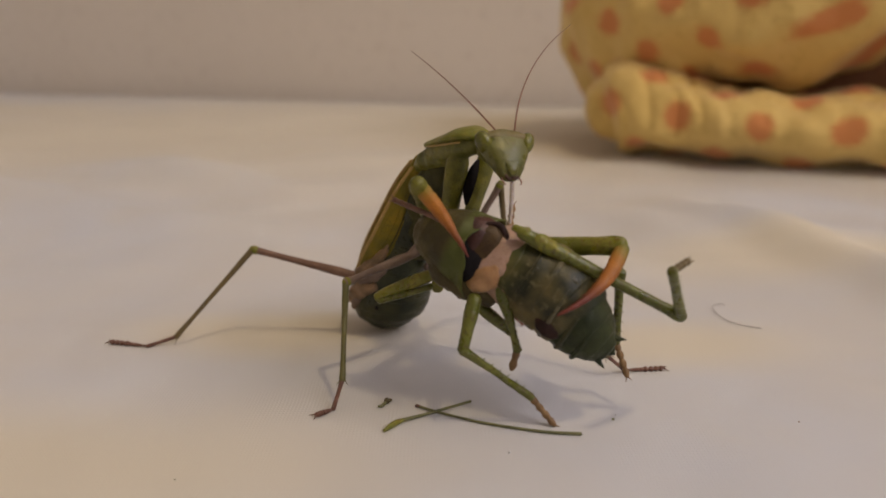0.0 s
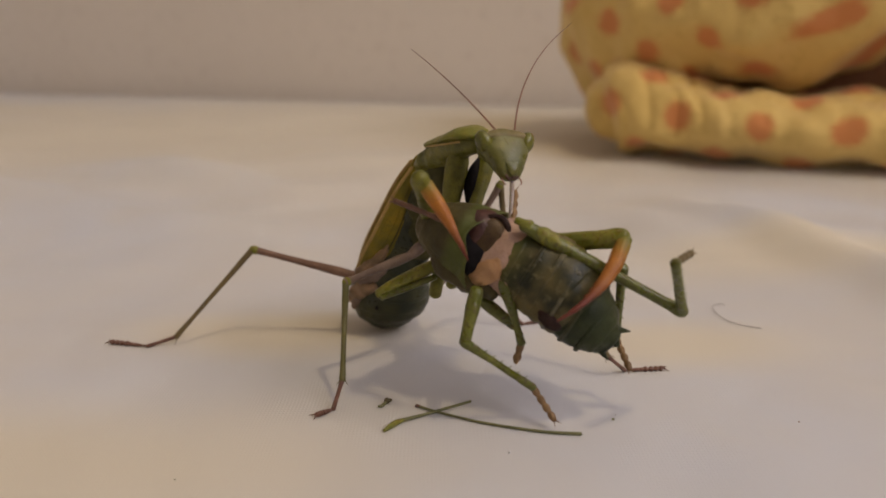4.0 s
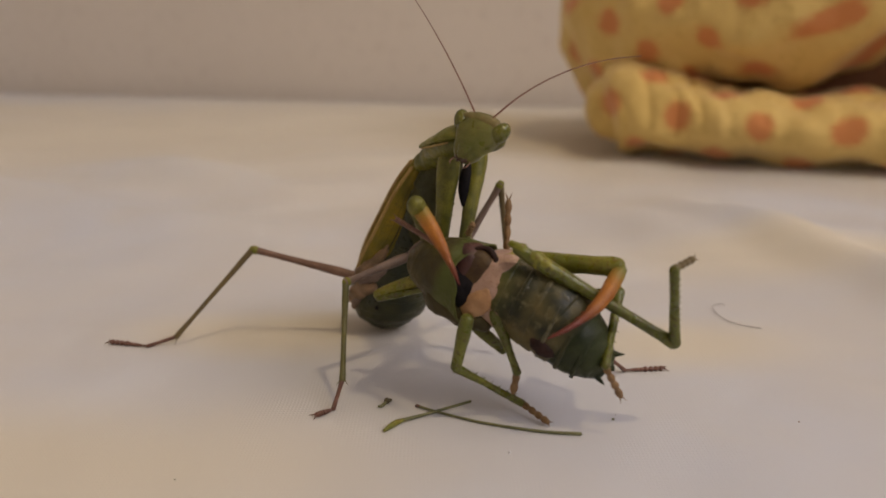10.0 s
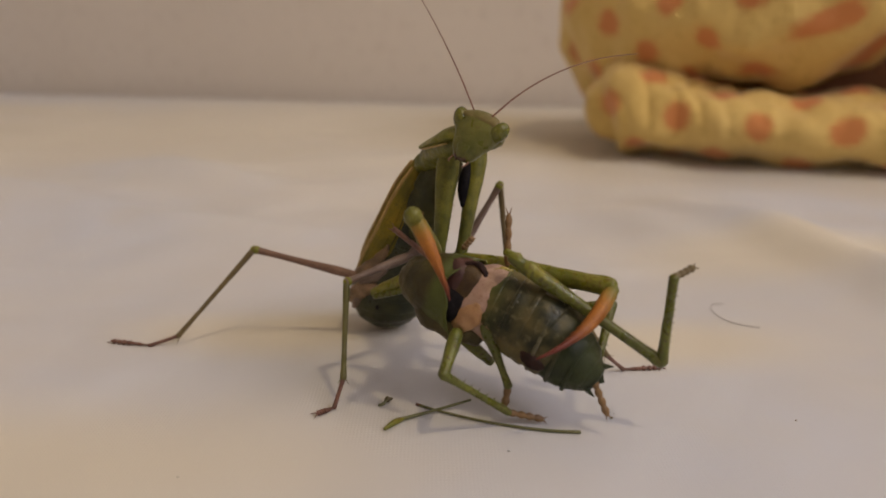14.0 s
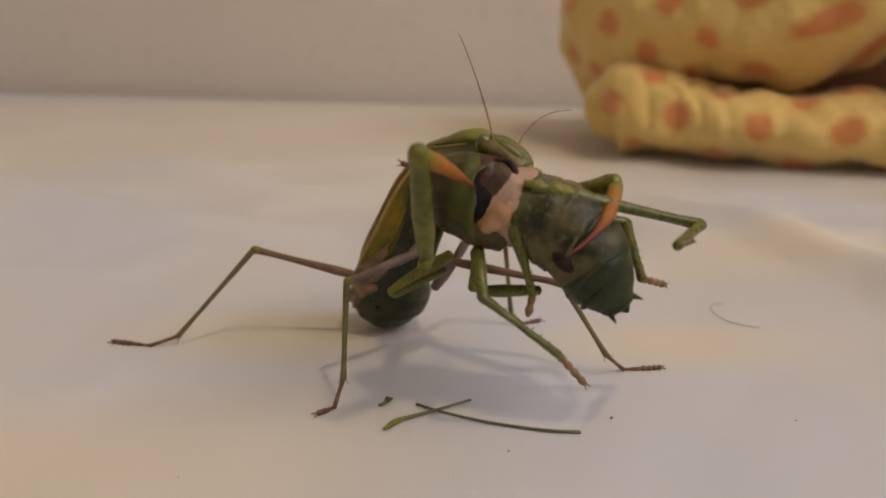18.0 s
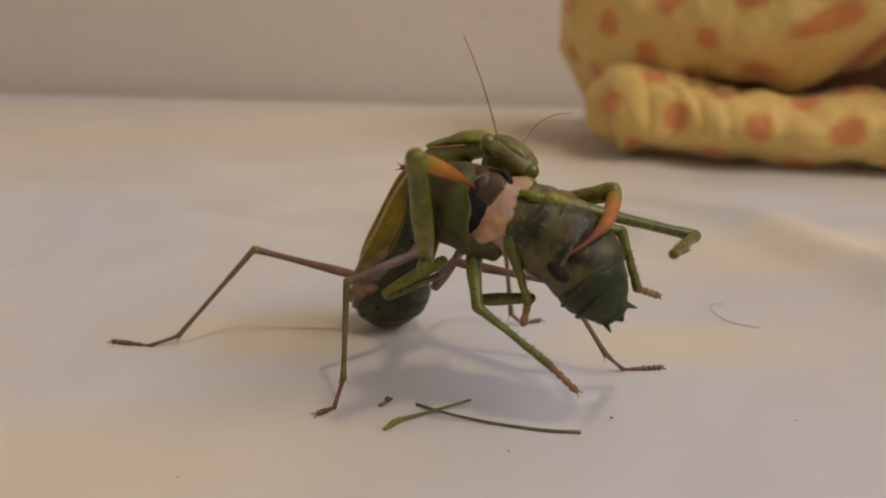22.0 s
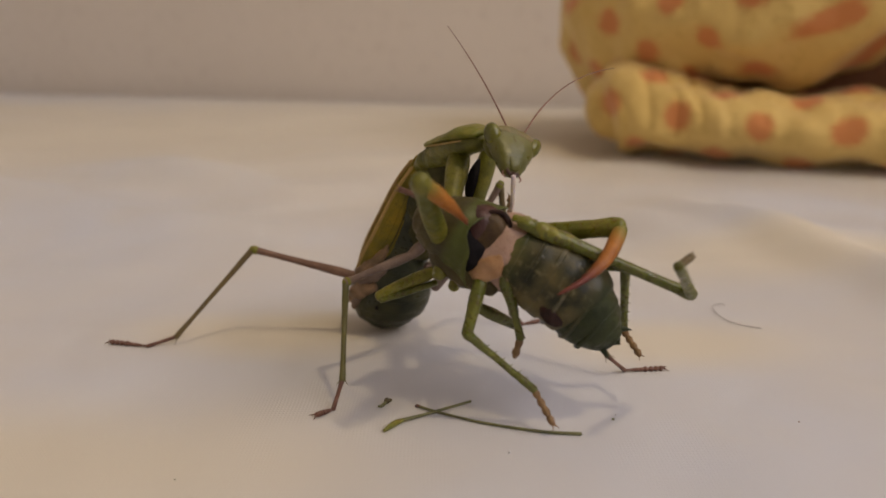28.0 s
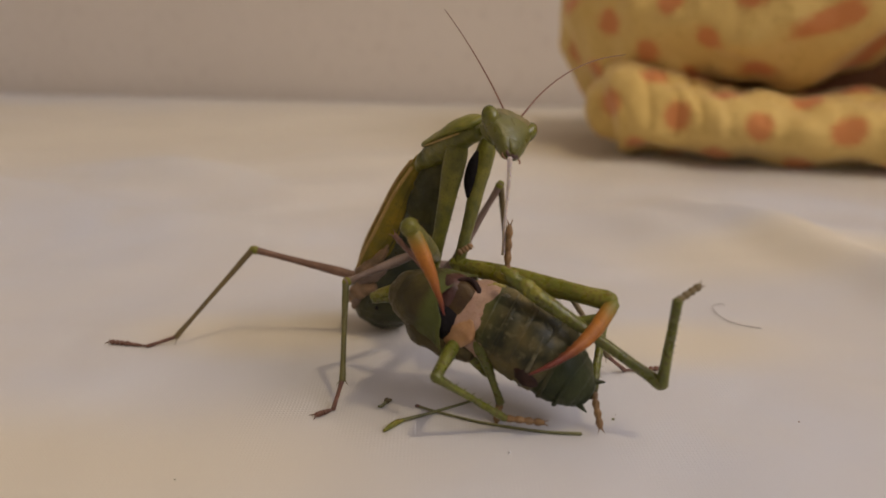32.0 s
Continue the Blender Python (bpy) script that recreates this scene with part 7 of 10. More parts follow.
    walk(MOVING["ff"], [(0, pose(-0.01308, -0.00790, -0.00538, -3.07, 6.58, -127.86)),
        (0.5, pose(-0.01312, -0.00782, -0.00526, -3.67, -2.12, -124.29)),
        (1, pose(-0.01320, -0.00778, -0.00532, -3.18, 7.21, -128.56)),
        (1.5, pose(-0.01324, -0.00770, -0.00523, -3.59, 3.34, -126.46)),
        (2, pose(-0.01330, -0.00765, -0.00522, -3.38, 5.41, -128.31)),
        (2.5, pose(-0.01336, -0.00758, -0.00516, -3.70, 4.11, -127.12)),
        (3, pose(-0.01342, -0.00753, -0.00514, -3.58, 5.55, -128.48)),
        (3.5, pose(-0.01344, -0.00743, -0.00496, -4.74, -12.50, -121.57)),
        (5.5, pose(-0.01369, -0.00721, -0.00494, -4.10, 5.69, -128.68)),
        (6, pose(-0.01375, -0.00715, -0.00490, -4.15, 6.01, -129.02)),
        (6.2, pose(-0.01411, -0.00669, -0.00457, -5.03, 8.52, -130.42)),
        (6.5, pose(-0.01463, -0.00598, -0.00405, -6.33, 11.62, -132.62)),
        (7, pose(-0.01470, -0.00570, -0.00392, -6.58, 11.20, -132.76)),
        (7.5, pose(-0.01476, -0.00543, -0.00380, -6.82, 10.79, -132.93)),
        (8, pose(-0.01485, -0.00517, -0.00371, -6.86, 13.74, -135.12)),
        (8.5, pose(-0.01492, -0.00489, -0.00358, -7.00, 13.62, -135.82)),
        (9, pose(-0.01498, -0.00462, -0.00345, -7.24, 13.22, -135.95)),
        (9.5, pose(-0.01514, -0.00430, -0.00331, -7.43, 14.46, -136.56)),
        (10, pose(-0.01530, -0.00398, -0.00317, -7.61, 15.65, -137.18)),
        (10.5, pose(-0.01545, -0.00365, -0.00302, -8.03, 16.33, -136.70)),
        (11, pose(-0.01559, -0.00333, -0.00286, -8.33, 16.09, -136.28)),
        (11.5, pose(-0.01574, -0.00300, -0.00270, -8.65, 17.05, -136.33)),
        (12, pose(-0.01589, -0.00268, -0.00254, -9.07, 17.70, -135.89)),
        (12.5, pose(-0.01624, -0.00238, -0.00237, -9.31, 24.18, -139.68)),
        (13, pose(-0.01620, -0.00203, -0.00226, -9.71, 24.78, -139.38)),
        (13.5, pose(-0.01649, -0.00172, -0.00204, -10.14, 24.73, -138.78)),
        (14, pose(-0.01663, -0.00139, -0.00187, -10.48, 24.53, -138.30)),
        (14.5, pose(-0.01573, -0.00300, -0.00267, -7.73, 25.58, -145.35)),
        (16.5, pose(-0.00974, -0.00901, -0.00936, 3.03, -4.47, -127.60)),
        (16.75, pose(-0.00945, -0.00973, -0.01029, -1.25, -6.72, -125.01)),
        (17, pose(-0.00929, -0.01029, -0.01138, -5.38, -4.61, -122.51)),
        (17.5, pose(-0.00974, -0.01053, -0.01219, -7.67, -1.76, -120.11)),
        (18, pose(-0.00996, -0.01038, -0.01217, -7.44, -1.57, -120.48)),
        (18.5, pose(-0.01017, -0.01022, -0.01213, -7.26, -1.33, -120.25)),
        (19, pose(-0.01042, -0.01007, -0.01203, -7.09, -1.09, -118.83)),
        (19.5, pose(-0.01039, -0.01001, -0.01209, -7.13, -1.09, -120.34)),
        (20, pose(-0.01037, -0.00996, -0.01211, -7.19, -1.08, -121.10)),
        (20.5, pose(-0.01044, -0.00987, -0.01202, -7.37, -0.83, -117.98)),
        (21, pose(-0.01041, -0.00981, -0.01206, -7.38, -0.88, -119.84)),
        (21.5, pose(-0.01040, -0.00972, -0.01195, -7.40, -0.91, -118.32)),
        (22, pose(-0.01034, -0.00970, -0.01215, -7.59, 10.48, -124.49)),
        (22.5, pose(-0.01036, -0.00960, -0.01195, -7.45, -0.97, -119.95)),
        (23, pose(-0.01029, -0.00955, -0.01210, -7.53, 5.81, -124.98)),
        (23.5, pose(-0.01028, -0.00948, -0.01202, -7.49, -1.09, -123.23)),
        (24, pose(-0.01025, -0.00944, -0.01214, -7.72, 11.19, -128.15)),
        (24.5, pose(-0.01028, -0.00935, -0.01199, -7.61, -1.06, -123.58)),
        (25, pose(-0.01021, -0.00930, -0.01212, -7.73, 9.34, -128.75)),
        (25.5, pose(-0.01024, -0.00918, -0.01184, -7.62, -1.12, -122.01)),
        (27.5, pose(-0.01074, -0.00980, -0.00839, 3.47, -8.93, -126.16)),
        (28, pose(-0.01167, -0.00877, -0.00726, 0.97, -9.88, -126.89)),
        (28.5, pose(-0.01244, -0.00769, -0.00666, -0.56, -10.32, -124.51)),
        (29, pose(-0.01322, -0.00663, -0.00615, -1.66, 3.07, -126.50)),
        (29.5, pose(-0.01394, -0.00555, -0.00552, -2.94, 5.70, -126.57)),
        (30, pose(-0.01464, -0.00447, -0.00484, -4.36, 6.83, -125.77)),
        (30.2, pose(-0.01499, -0.00394, -0.00460, -4.75, 17.79, -130.59)),
        (30.5, pose(-0.01550, -0.00315, -0.00421, -5.23, 28.39, -138.70)),
        (31, pose(-0.01552, -0.00205, -0.00377, -5.91, 27.03, -138.71)),
        (31.5, pose(-0.01572, -0.00097, -0.00330, -6.50, 30.68, -142.56)),
        (32, pose(-0.01577, 0.00012, -0.00281, -7.29, 30.65, -143.08))])
    walk(MOVING["up"], [(0, pose(-0.00666, 0.00400, -0.00254, 4.21, 50.30, 117.05)),
        (0.5, pose(-0.00664, 0.00403, -0.00256, 4.41, 49.27, 117.73)),
        (1, pose(-0.00663, 0.00408, -0.00251, 4.07, 48.13, 117.88)),
        (1.5, pose(-0.00661, 0.00412, -0.00251, 4.19, 47.06, 118.42)),
        (2, pose(-0.00659, 0.00416, -0.00248, 3.98, 45.93, 118.65)),
        (2.5, pose(-0.00657, 0.00420, -0.00248, 4.07, 44.80, 119.10)),
        (3, pose(-0.00655, 0.00424, -0.00246, 3.92, 43.64, 119.33)),
        (3.5, pose(-0.00653, 0.00426, -0.00250, 4.30, 42.59, 120.00)),
        (5.5, pose(-0.00646, 0.00443, -0.00239, 3.83, 37.55, 120.70)),
        (6, pose(-0.00644, 0.00447, -0.00237, 3.79, 36.26, 120.91)),
        (6.2, pose(-0.00629, 0.00399, -0.00243, 4.27, 22.72, 120.16)),
        (6.5, pose(-0.00611, 0.00325, -0.00252, 5.38, -9.09, 117.14)),
        (7, pose(-0.00622, 0.00365, -0.00236, 5.59, -9.27, 116.65)),
        (7.5, pose(-0.00633, 0.00405, -0.00220, 5.79, -9.45, 116.16)),
        (8, pose(-0.00644, 0.00445, -0.00201, 5.99, -9.61, 115.63)),
        (8.5, pose(-0.00654, 0.00485, -0.00184, 6.11, -5.09, 115.63)),
        (9, pose(-0.00664, 0.00525, -0.00167, 6.31, 1.52, 115.87)),
        (9.5, pose(-0.00645, 0.00537, -0.00168, 6.27, -2.38, 115.43)),
        (10, pose(-0.00626, 0.00549, -0.00169, 6.32, -10.10, 114.57)),
        (10.5, pose(-0.00607, 0.00561, -0.00171, 6.34, -10.21, 114.55)),
        (11, pose(-0.00588, 0.00572, -0.00173, 6.30, -10.30, 114.54)),
        (11.5, pose(-0.00569, 0.00584, -0.00175, 6.30, -10.39, 114.52)),
        (12, pose(-0.00550, 0.00596, -0.00177, 6.32, -10.50, 114.49)),
        (12.5, pose(-0.00536, 0.00615, -0.00169, 6.37, -10.66, 114.40)),
        (13, pose(-0.00512, 0.00619, -0.00175, 6.40, -10.73, 114.39)),
        (13.5, pose(-0.00497, 0.00637, -0.00174, 6.37, -10.85, 114.36)),
        (14, pose(-0.00477, 0.00648, -0.00176, 6.35, -10.94, 114.34)),
        (14.5, pose(-0.00498, 0.00570, -0.00192, 6.06, -10.65, 116.96)),
        (16.5, pose(-0.00465, 0.00239, -0.00603, -3.28, 20.66, 128.63)),
        (16.75, pose(-0.00411, 0.00109, -0.00650, -4.52, 35.76, 126.57)),
        (17, pose(-0.00372, -0.00011, -0.00717, -6.42, 45.44, 124.71)),
        (17.5, pose(-0.00393, -0.00026, -0.00727, -10.63, 49.03, 124.24)),
        (18, pose(-0.00404, -0.00027, -0.00727, -11.47, 50.33, 123.73)),
        (18.5, pose(-0.00419, -0.00029, -0.00726, -12.27, 51.59, 123.30)),
        (19, pose(-0.00431, -0.00028, -0.00724, -12.95, 52.80, 122.95)),
        (19.5, pose(-0.00427, -0.00024, -0.00725, -13.00, 52.55, 122.83)),
        (20, pose(-0.00421, -0.00019, -0.00725, -12.95, 52.27, 122.77)),
        (20.5, pose(-0.00421, -0.00015, -0.00723, -12.30, 51.82, 123.25)),
        (21, pose(-0.00415, -0.00011, -0.00723, -12.41, 51.59, 123.04)),
        (21.5, pose(-0.00411, -0.00005, -0.00721, -12.20, 51.30, 123.08)),
        (22, pose(-0.00404, -0.00001, -0.00725, -12.55, 51.11, 122.75)),
        (22.5, pose(-0.00400, 0.00003, -0.00720, -12.22, 50.81, 122.86)),
        (23, pose(-0.00392, 0.00008, -0.00724, -12.54, 50.62, 122.53)),
        (23.5, pose(-0.00389, 0.00012, -0.00721, -12.42, 50.34, 122.51)),
        (24, pose(-0.00381, 0.00016, -0.00723, -12.60, 50.10, 122.32)),
        (24.5, pose(-0.00379, 0.00020, -0.00720, -12.22, 49.76, 122.52)),
        (25, pose(-0.00371, 0.00026, -0.00722, -12.53, 49.56, 122.20)),
        (25.5, pose(-0.00369, 0.00031, -0.00717, -11.99, 49.22, 122.46)),
        (27.5, pose(-0.00623, 0.00238, -0.00474, -5.13, 51.33, 122.82)),
        (28, pose(-0.00627, 0.00386, -0.00372, -2.79, 56.56, 118.78)),
        (28.5, pose(-0.00614, 0.00453, -0.00345, -1.38, 49.78, 119.20)),
        (29, pose(-0.00600, 0.00522, -0.00311, -0.45, 42.39, 119.19)),
        (29.5, pose(-0.00584, 0.00590, -0.00280, 0.29, 34.42, 119.02)),
        (30, pose(-0.00567, 0.00657, -0.00250, 0.97, 25.34, 118.72)),
        (30.2, pose(-0.00555, 0.00690, -0.00228, 1.24, 20.71, 118.08)),
        (30.5, pose(-0.00537, 0.00739, -0.00194, 1.66, 12.35, 117.03)),
        (31, pose(-0.00481, 0.00746, -0.00194, 1.81, -1.47, 115.59)),
        (31.5, pose(-0.00430, 0.00761, -0.00184, 2.08, -9.38, 114.26)),
        (32, pose(-0.00377, 0.00769, -0.00182, 2.33, -9.71, 113.25))])
    walk(MOVING["bar"], [(0, pose(-0.00471, -0.00838, -0.00045, -5.40, 36.95, -9.42)),
        (0.5, pose(-0.00473, -0.00838, -0.00037, -5.46, 37.05, -9.51)),
        (1, pose(-0.00479, -0.00842, -0.00045, -5.42, 36.47, -9.50)),
        (1.5, pose(-0.00482, -0.00842, -0.00040, -5.46, 36.45, -9.58)),
        (2, pose(-0.00486, -0.00845, -0.00042, -5.44, 36.05, -9.59)),
        (2.5, pose(-0.00489, -0.00846, -0.00039, -5.48, 35.97, -9.66)),
        (3, pose(-0.00494, -0.00849, -0.00041, -5.46, 35.61, -9.69)),
        (3.5, pose(-0.00494, -0.00846, -0.00026, -5.57, 35.98, -9.83)),
        (5.5, pose(-0.00512, -0.00857, -0.00036, -5.53, 34.50, -9.92)),
        (6, pose(-0.00516, -0.00859, -0.00036, -5.54, 34.24, -9.96)),
        (6.2, pose(-0.00530, -0.00841, -0.00027, -5.76, 35.46, -11.10)),
        (6.5, pose(-0.00549, -0.00814, -0.00013, -6.19, 37.30, -12.88)),
        (7, pose(-0.00551, -0.00799, -0.00008, -6.33, 38.31, -13.70)),
        (7.5, pose(-0.00554, -0.00784, -0.00003, -6.47, 39.29, -14.54)),
        (8, pose(-0.00557, -0.00770, -0.00002, -6.62, 40.16, -15.37)),
        (8.5, pose(-0.00560, -0.00756, 0.00002, -6.77, 41.06, -16.23)),
        (9, pose(-0.00562, -0.00740, 0.00008, -6.96, 41.99, -17.12)),
        (9.5, pose(-0.00570, -0.00740, 0.00008, -7.00, 42.23, -17.17)),
        (10, pose(-0.00577, -0.00739, 0.00009, -7.05, 42.48, -17.22)),
        (10.5, pose(-0.00585, -0.00738, 0.00011, -7.14, 42.82, -17.31)),
        (11, pose(-0.00592, -0.00737, 0.00014, -7.20, 43.12, -17.37)),
        (11.5, pose(-0.00599, -0.00736, 0.00016, -7.27, 43.41, -17.44)),
        (12, pose(-0.00606, -0.00735, 0.00018, -7.35, 43.75, -17.52)),
        (12.5, pose(-0.00624, -0.00743, 0.00012, -7.39, 43.29, -17.45)),
        (13, pose(-0.00623, -0.00733, 0.00015, -7.52, 44.41, -17.68)),
        (13.5, pose(-0.00637, -0.00739, 0.00017, -7.55, 44.05, -17.62)),
        (14, pose(-0.00644, -0.00738, 0.00021, -7.61, 44.34, -17.69)),
        (14.5, pose(-0.00588, -0.00808, -0.00020, -6.92, 44.70, -12.10)),
        (16.5, pose(-0.00270, -0.01043, -0.00354, -6.93, 33.41, 8.64)),
        (16.75, pose(-0.00247, -0.01178, -0.00481, -1.81, 10.32, 22.78)),
        (17, pose(-0.00237, -0.01297, -0.00631, 2.73, -5.62, 29.21)),
        (17.5, pose(-0.00225, -0.01330, -0.00740, 6.08, -6.59, 27.58)),
        (18, pose(-0.00239, -0.01341, -0.00745, 5.86, -7.03, 28.20)),
        (18.5, pose(-0.00254, -0.01351, -0.00749, 5.67, -7.38, 28.81)),
        (19, pose(-0.00270, -0.01359, -0.00748, 5.53, -7.61, 29.38)),
        (19.5, pose(-0.00265, -0.01355, -0.00754, 5.50, -7.69, 29.35)),
        (20, pose(-0.00263, -0.01351, -0.00757, 5.51, -7.71, 29.31)),
        (20.5, pose(-0.00265, -0.01344, -0.00750, 5.77, -7.31, 29.21)),
        (21, pose(-0.00261, -0.01342, -0.00756, 5.70, -7.45, 29.18)),
        (21.5, pose(-0.00261, -0.01334, -0.00745, 5.79, -7.32, 29.04)),
        (22, pose(-0.00253, -0.01332, -0.00767, 5.63, -7.62, 29.11)),
        (22.5, pose(-0.00253, -0.01326, -0.00747, 5.78, -7.41, 28.93)),
        (23, pose(-0.00249, -0.01324, -0.00764, 5.61, -7.69, 28.95)),
        (23.5, pose(-0.00247, -0.01318, -0.00757, 5.67, -7.64, 28.85)),
        (24, pose(-0.00241, -0.01316, -0.00772, 5.57, -7.81, 28.86)),
        (24.5, pose(-0.00242, -0.01307, -0.00757, 5.73, -7.57, 28.72)),
        (25, pose(-0.00237, -0.01305, -0.00770, 5.60, -7.84, 28.71)),
        (25.5, pose(-0.00238, -0.01297, -0.00743, 5.85, -7.46, 28.50)),
        (27.5, pose(-0.00335, -0.01217, -0.00267, -7.51, 27.08, 8.63)),
        (28, pose(-0.00351, -0.01050, -0.00192, -6.81, 40.15, 1.04)),
        (28.5, pose(-0.00404, -0.00973, -0.00156, -6.17, 40.35, -2.07)),
        (29, pose(-0.00458, -0.00901, -0.00132, -5.65, 40.06, -5.14)),
        (29.5, pose(-0.00509, -0.00825, -0.00096, -5.29, 39.71, -8.19)),
        (30, pose(-0.00557, -0.00749, -0.00055, -5.08, 39.27, -11.23)),
        (30.2, pose(-0.00584, -0.00717, -0.00047, -5.03, 38.85, -12.79)),
        (30.5, pose(-0.00623, -0.00667, -0.00033, -5.01, 38.18, -15.12)),
        (31, pose(-0.00632, -0.00620, -0.00011, -4.94, 36.60, -17.35)),
        (31.5, pose(-0.00649, -0.00581, 0.00005, -4.90, 33.95, -19.38)),
        (32, pose(-0.00660, -0.00537, 0.00027, -4.90, 31.58, -21.38))])
    walk(MOVING["claw"], [(0, pose(-0.00650, 0.00011, -0.00395, 7.76, -66.65, 114.96)),
        (0.5, pose(-0.00653, 0.00015, -0.00392, 8.32, -66.65, 114.40)),
        (1, pose(-0.00656, 0.00018, -0.00391, 7.97, -66.35, 114.61)),
        (1.5, pose(-0.00659, 0.00021, -0.00388, 8.39, -66.30, 114.17)),
        (2, pose(-0.00662, 0.00024, -0.00386, 8.24, -66.07, 114.22)),
        (2.5, pose(-0.00665, 0.00027, -0.00384, 8.61, -65.99, 113.82)),
        (3, pose(-0.00668, 0.00031, -0.00382, 8.54, -65.79, 113.79)),
        (3.5, pose(-0.00671, 0.00034, -0.00378, 9.47, -65.91, 112.93)),
        (5.5, pose(-0.00683, 0.00047, -0.00370, 9.31, -65.09, 112.73)),
        (6, pose(-0.00686, 0.00050, -0.00368, 9.41, -64.93, 112.56)),
        (6.2, pose(-0.00939, 0.00154, -0.00254, 11.90, -56.89, 96.13)),
        (6.5, pose(-0.01303, 0.00323, -0.00069, 13.08, -39.23, 84.12)),
        (7, pose(-0.01307, 0.00352, -0.00055, 13.08, -37.66, 84.88)),
        (7.5, pose(-0.01311, 0.00381, -0.00042, 13.07, -36.00, 85.64)),
        (8, pose(-0.01315, 0.00411, -0.00026, 13.01, -34.08, 86.45)),
        (8.5, pose(-0.01318, 0.00440, -0.00011, 12.93, -32.11, 87.26)),
        (9, pose(-0.01321, 0.00470, 0.00002, 12.90, -30.02, 88.05)),
        (9.5, pose(-0.01312, 0.00478, 0.00005, 12.95, -29.27, 86.12)),
        (10, pose(-0.01303, 0.00487, 0.00008, 12.96, -28.39, 84.24)),
        (10.5, pose(-0.01293, 0.00496, 0.00009, 13.04, -27.45, 82.36)),
        (11, pose(-0.01283, 0.00504, 0.00011, 13.02, -26.37, 80.58)),
        (11.5, pose(-0.01274, 0.00513, 0.00013, 13.00, -25.07, 78.86)),
        (12, pose(-0.01264, 0.00521, 0.00014, 13.00, -23.63, 77.20)),
        (12.5, pose(-0.01268, 0.00536, 0.00028, 12.88, -19.98, 76.06)),
        (13, pose(-0.01245, 0.00538, 0.00022, 12.93, -19.87, 74.17)),
        (13.5, pose(-0.01247, 0.00552, 0.00030, 12.73, -15.81, 73.24)),
        (14, pose(-0.01237, 0.00561, 0.00031, 12.59, -12.85, 72.08)),
        (14.5, pose(-0.01103, 0.00410, -0.00064, 13.18, -31.75, 71.49)),
        (16.5, pose(-0.00377, -0.00152, -0.00740, -7.48, -66.64, 117.66)),
        (16.75, pose(-0.00398, -0.00177, -0.00776, -5.65, -69.51, 115.52)),
        (17, pose(-0.00426, -0.00189, -0.00816, -3.67, -72.50, 113.17)),
        (17.5, pose(-0.00433, -0.00233, -0.00856, -6.26, -75.90, 114.40)),
        (18, pose(-0.00445, -0.00234, -0.00856, -7.49, -75.76, 115.33)),
        (18.5, pose(-0.00458, -0.00235, -0.00856, -8.40, -75.64, 115.95)),
        (19, pose(-0.00473, -0.00235, -0.00855, -8.88, -75.61, 116.17)),
        (19.5, pose(-0.00468, -0.00228, -0.00854, -9.33, -75.57, 116.61)),
        (20, pose(-0.00465, -0.00221, -0.00854, -9.51, -75.57, 116.81)),
        (20.5, pose(-0.00468, -0.00212, -0.00848, -8.00, -75.86, 115.39)),
        (21, pose(-0.00463, -0.00206, -0.00848, -8.66, -75.78, 116.04)),
        (21.5, pose(-0.00461, -0.00198, -0.00843, -8.30, -75.93, 115.68)),
        (22, pose(-0.00454, -0.00192, -0.00849, -9.63, -75.67, 117.01)),
        (22.5, pose(-0.00453, -0.00183, -0.00840, -8.97, -75.91, 116.33)),
        (23, pose(-0.00446, -0.00175, -0.00844, -10.20, -75.68, 117.54)),
        (23.5, pose(-0.00444, -0.00168, -0.00839, -10.14, -75.77, 117.45)),
        (24, pose(-0.00438, -0.00162, -0.00842, -10.92, -75.62, 118.24)),
        (24.5, pose(-0.00437, -0.00154, -0.00836, -10.14, -75.86, 117.49)),
        (25, pose(-0.00430, -0.00146, -0.00839, -11.29, -75.65, 118.59)),
        (25.5, pose(-0.00432, -0.00136, -0.00827, -10.03, -76.03, 117.34)),
        (27.5, pose(-0.00573, -0.00109, -0.00596, -5.82, -62.92, 125.41)),
        (28, pose(-0.00592, -0.00080, -0.00524, -1.22, -64.16, 122.20)),
        (28.5, pose(-0.00722, 0.00061, -0.00453, 1.64, -65.79, 97.58)),
        (29, pose(-0.00850, 0.00204, -0.00376, 5.05, -62.55, 74.73)),
        (29.5, pose(-0.00972, 0.00347, -0.00292, 7.07, -55.64, 58.66)),
        (30, pose(-0.01090, 0.00489, -0.00203, 7.97, -45.98, 48.50)),
        (30.2, pose(-0.01134, 0.00556, -0.00157, 8.13, -41.09, 45.32)),
        (30.5, pose(-0.01198, 0.00658, -0.00082, 8.28, -32.51, 41.59)),
        (31, pose(-0.01209, 0.00685, -0.00053, 7.61, 0.48, 52.04)),
        (31.5, pose(-0.01234, 0.00720, -0.00010, 8.25, -0.12, 55.18)),
        (32, pose(-0.01250, 0.00751, 0.00024, 8.82, -0.59, 57.02))])
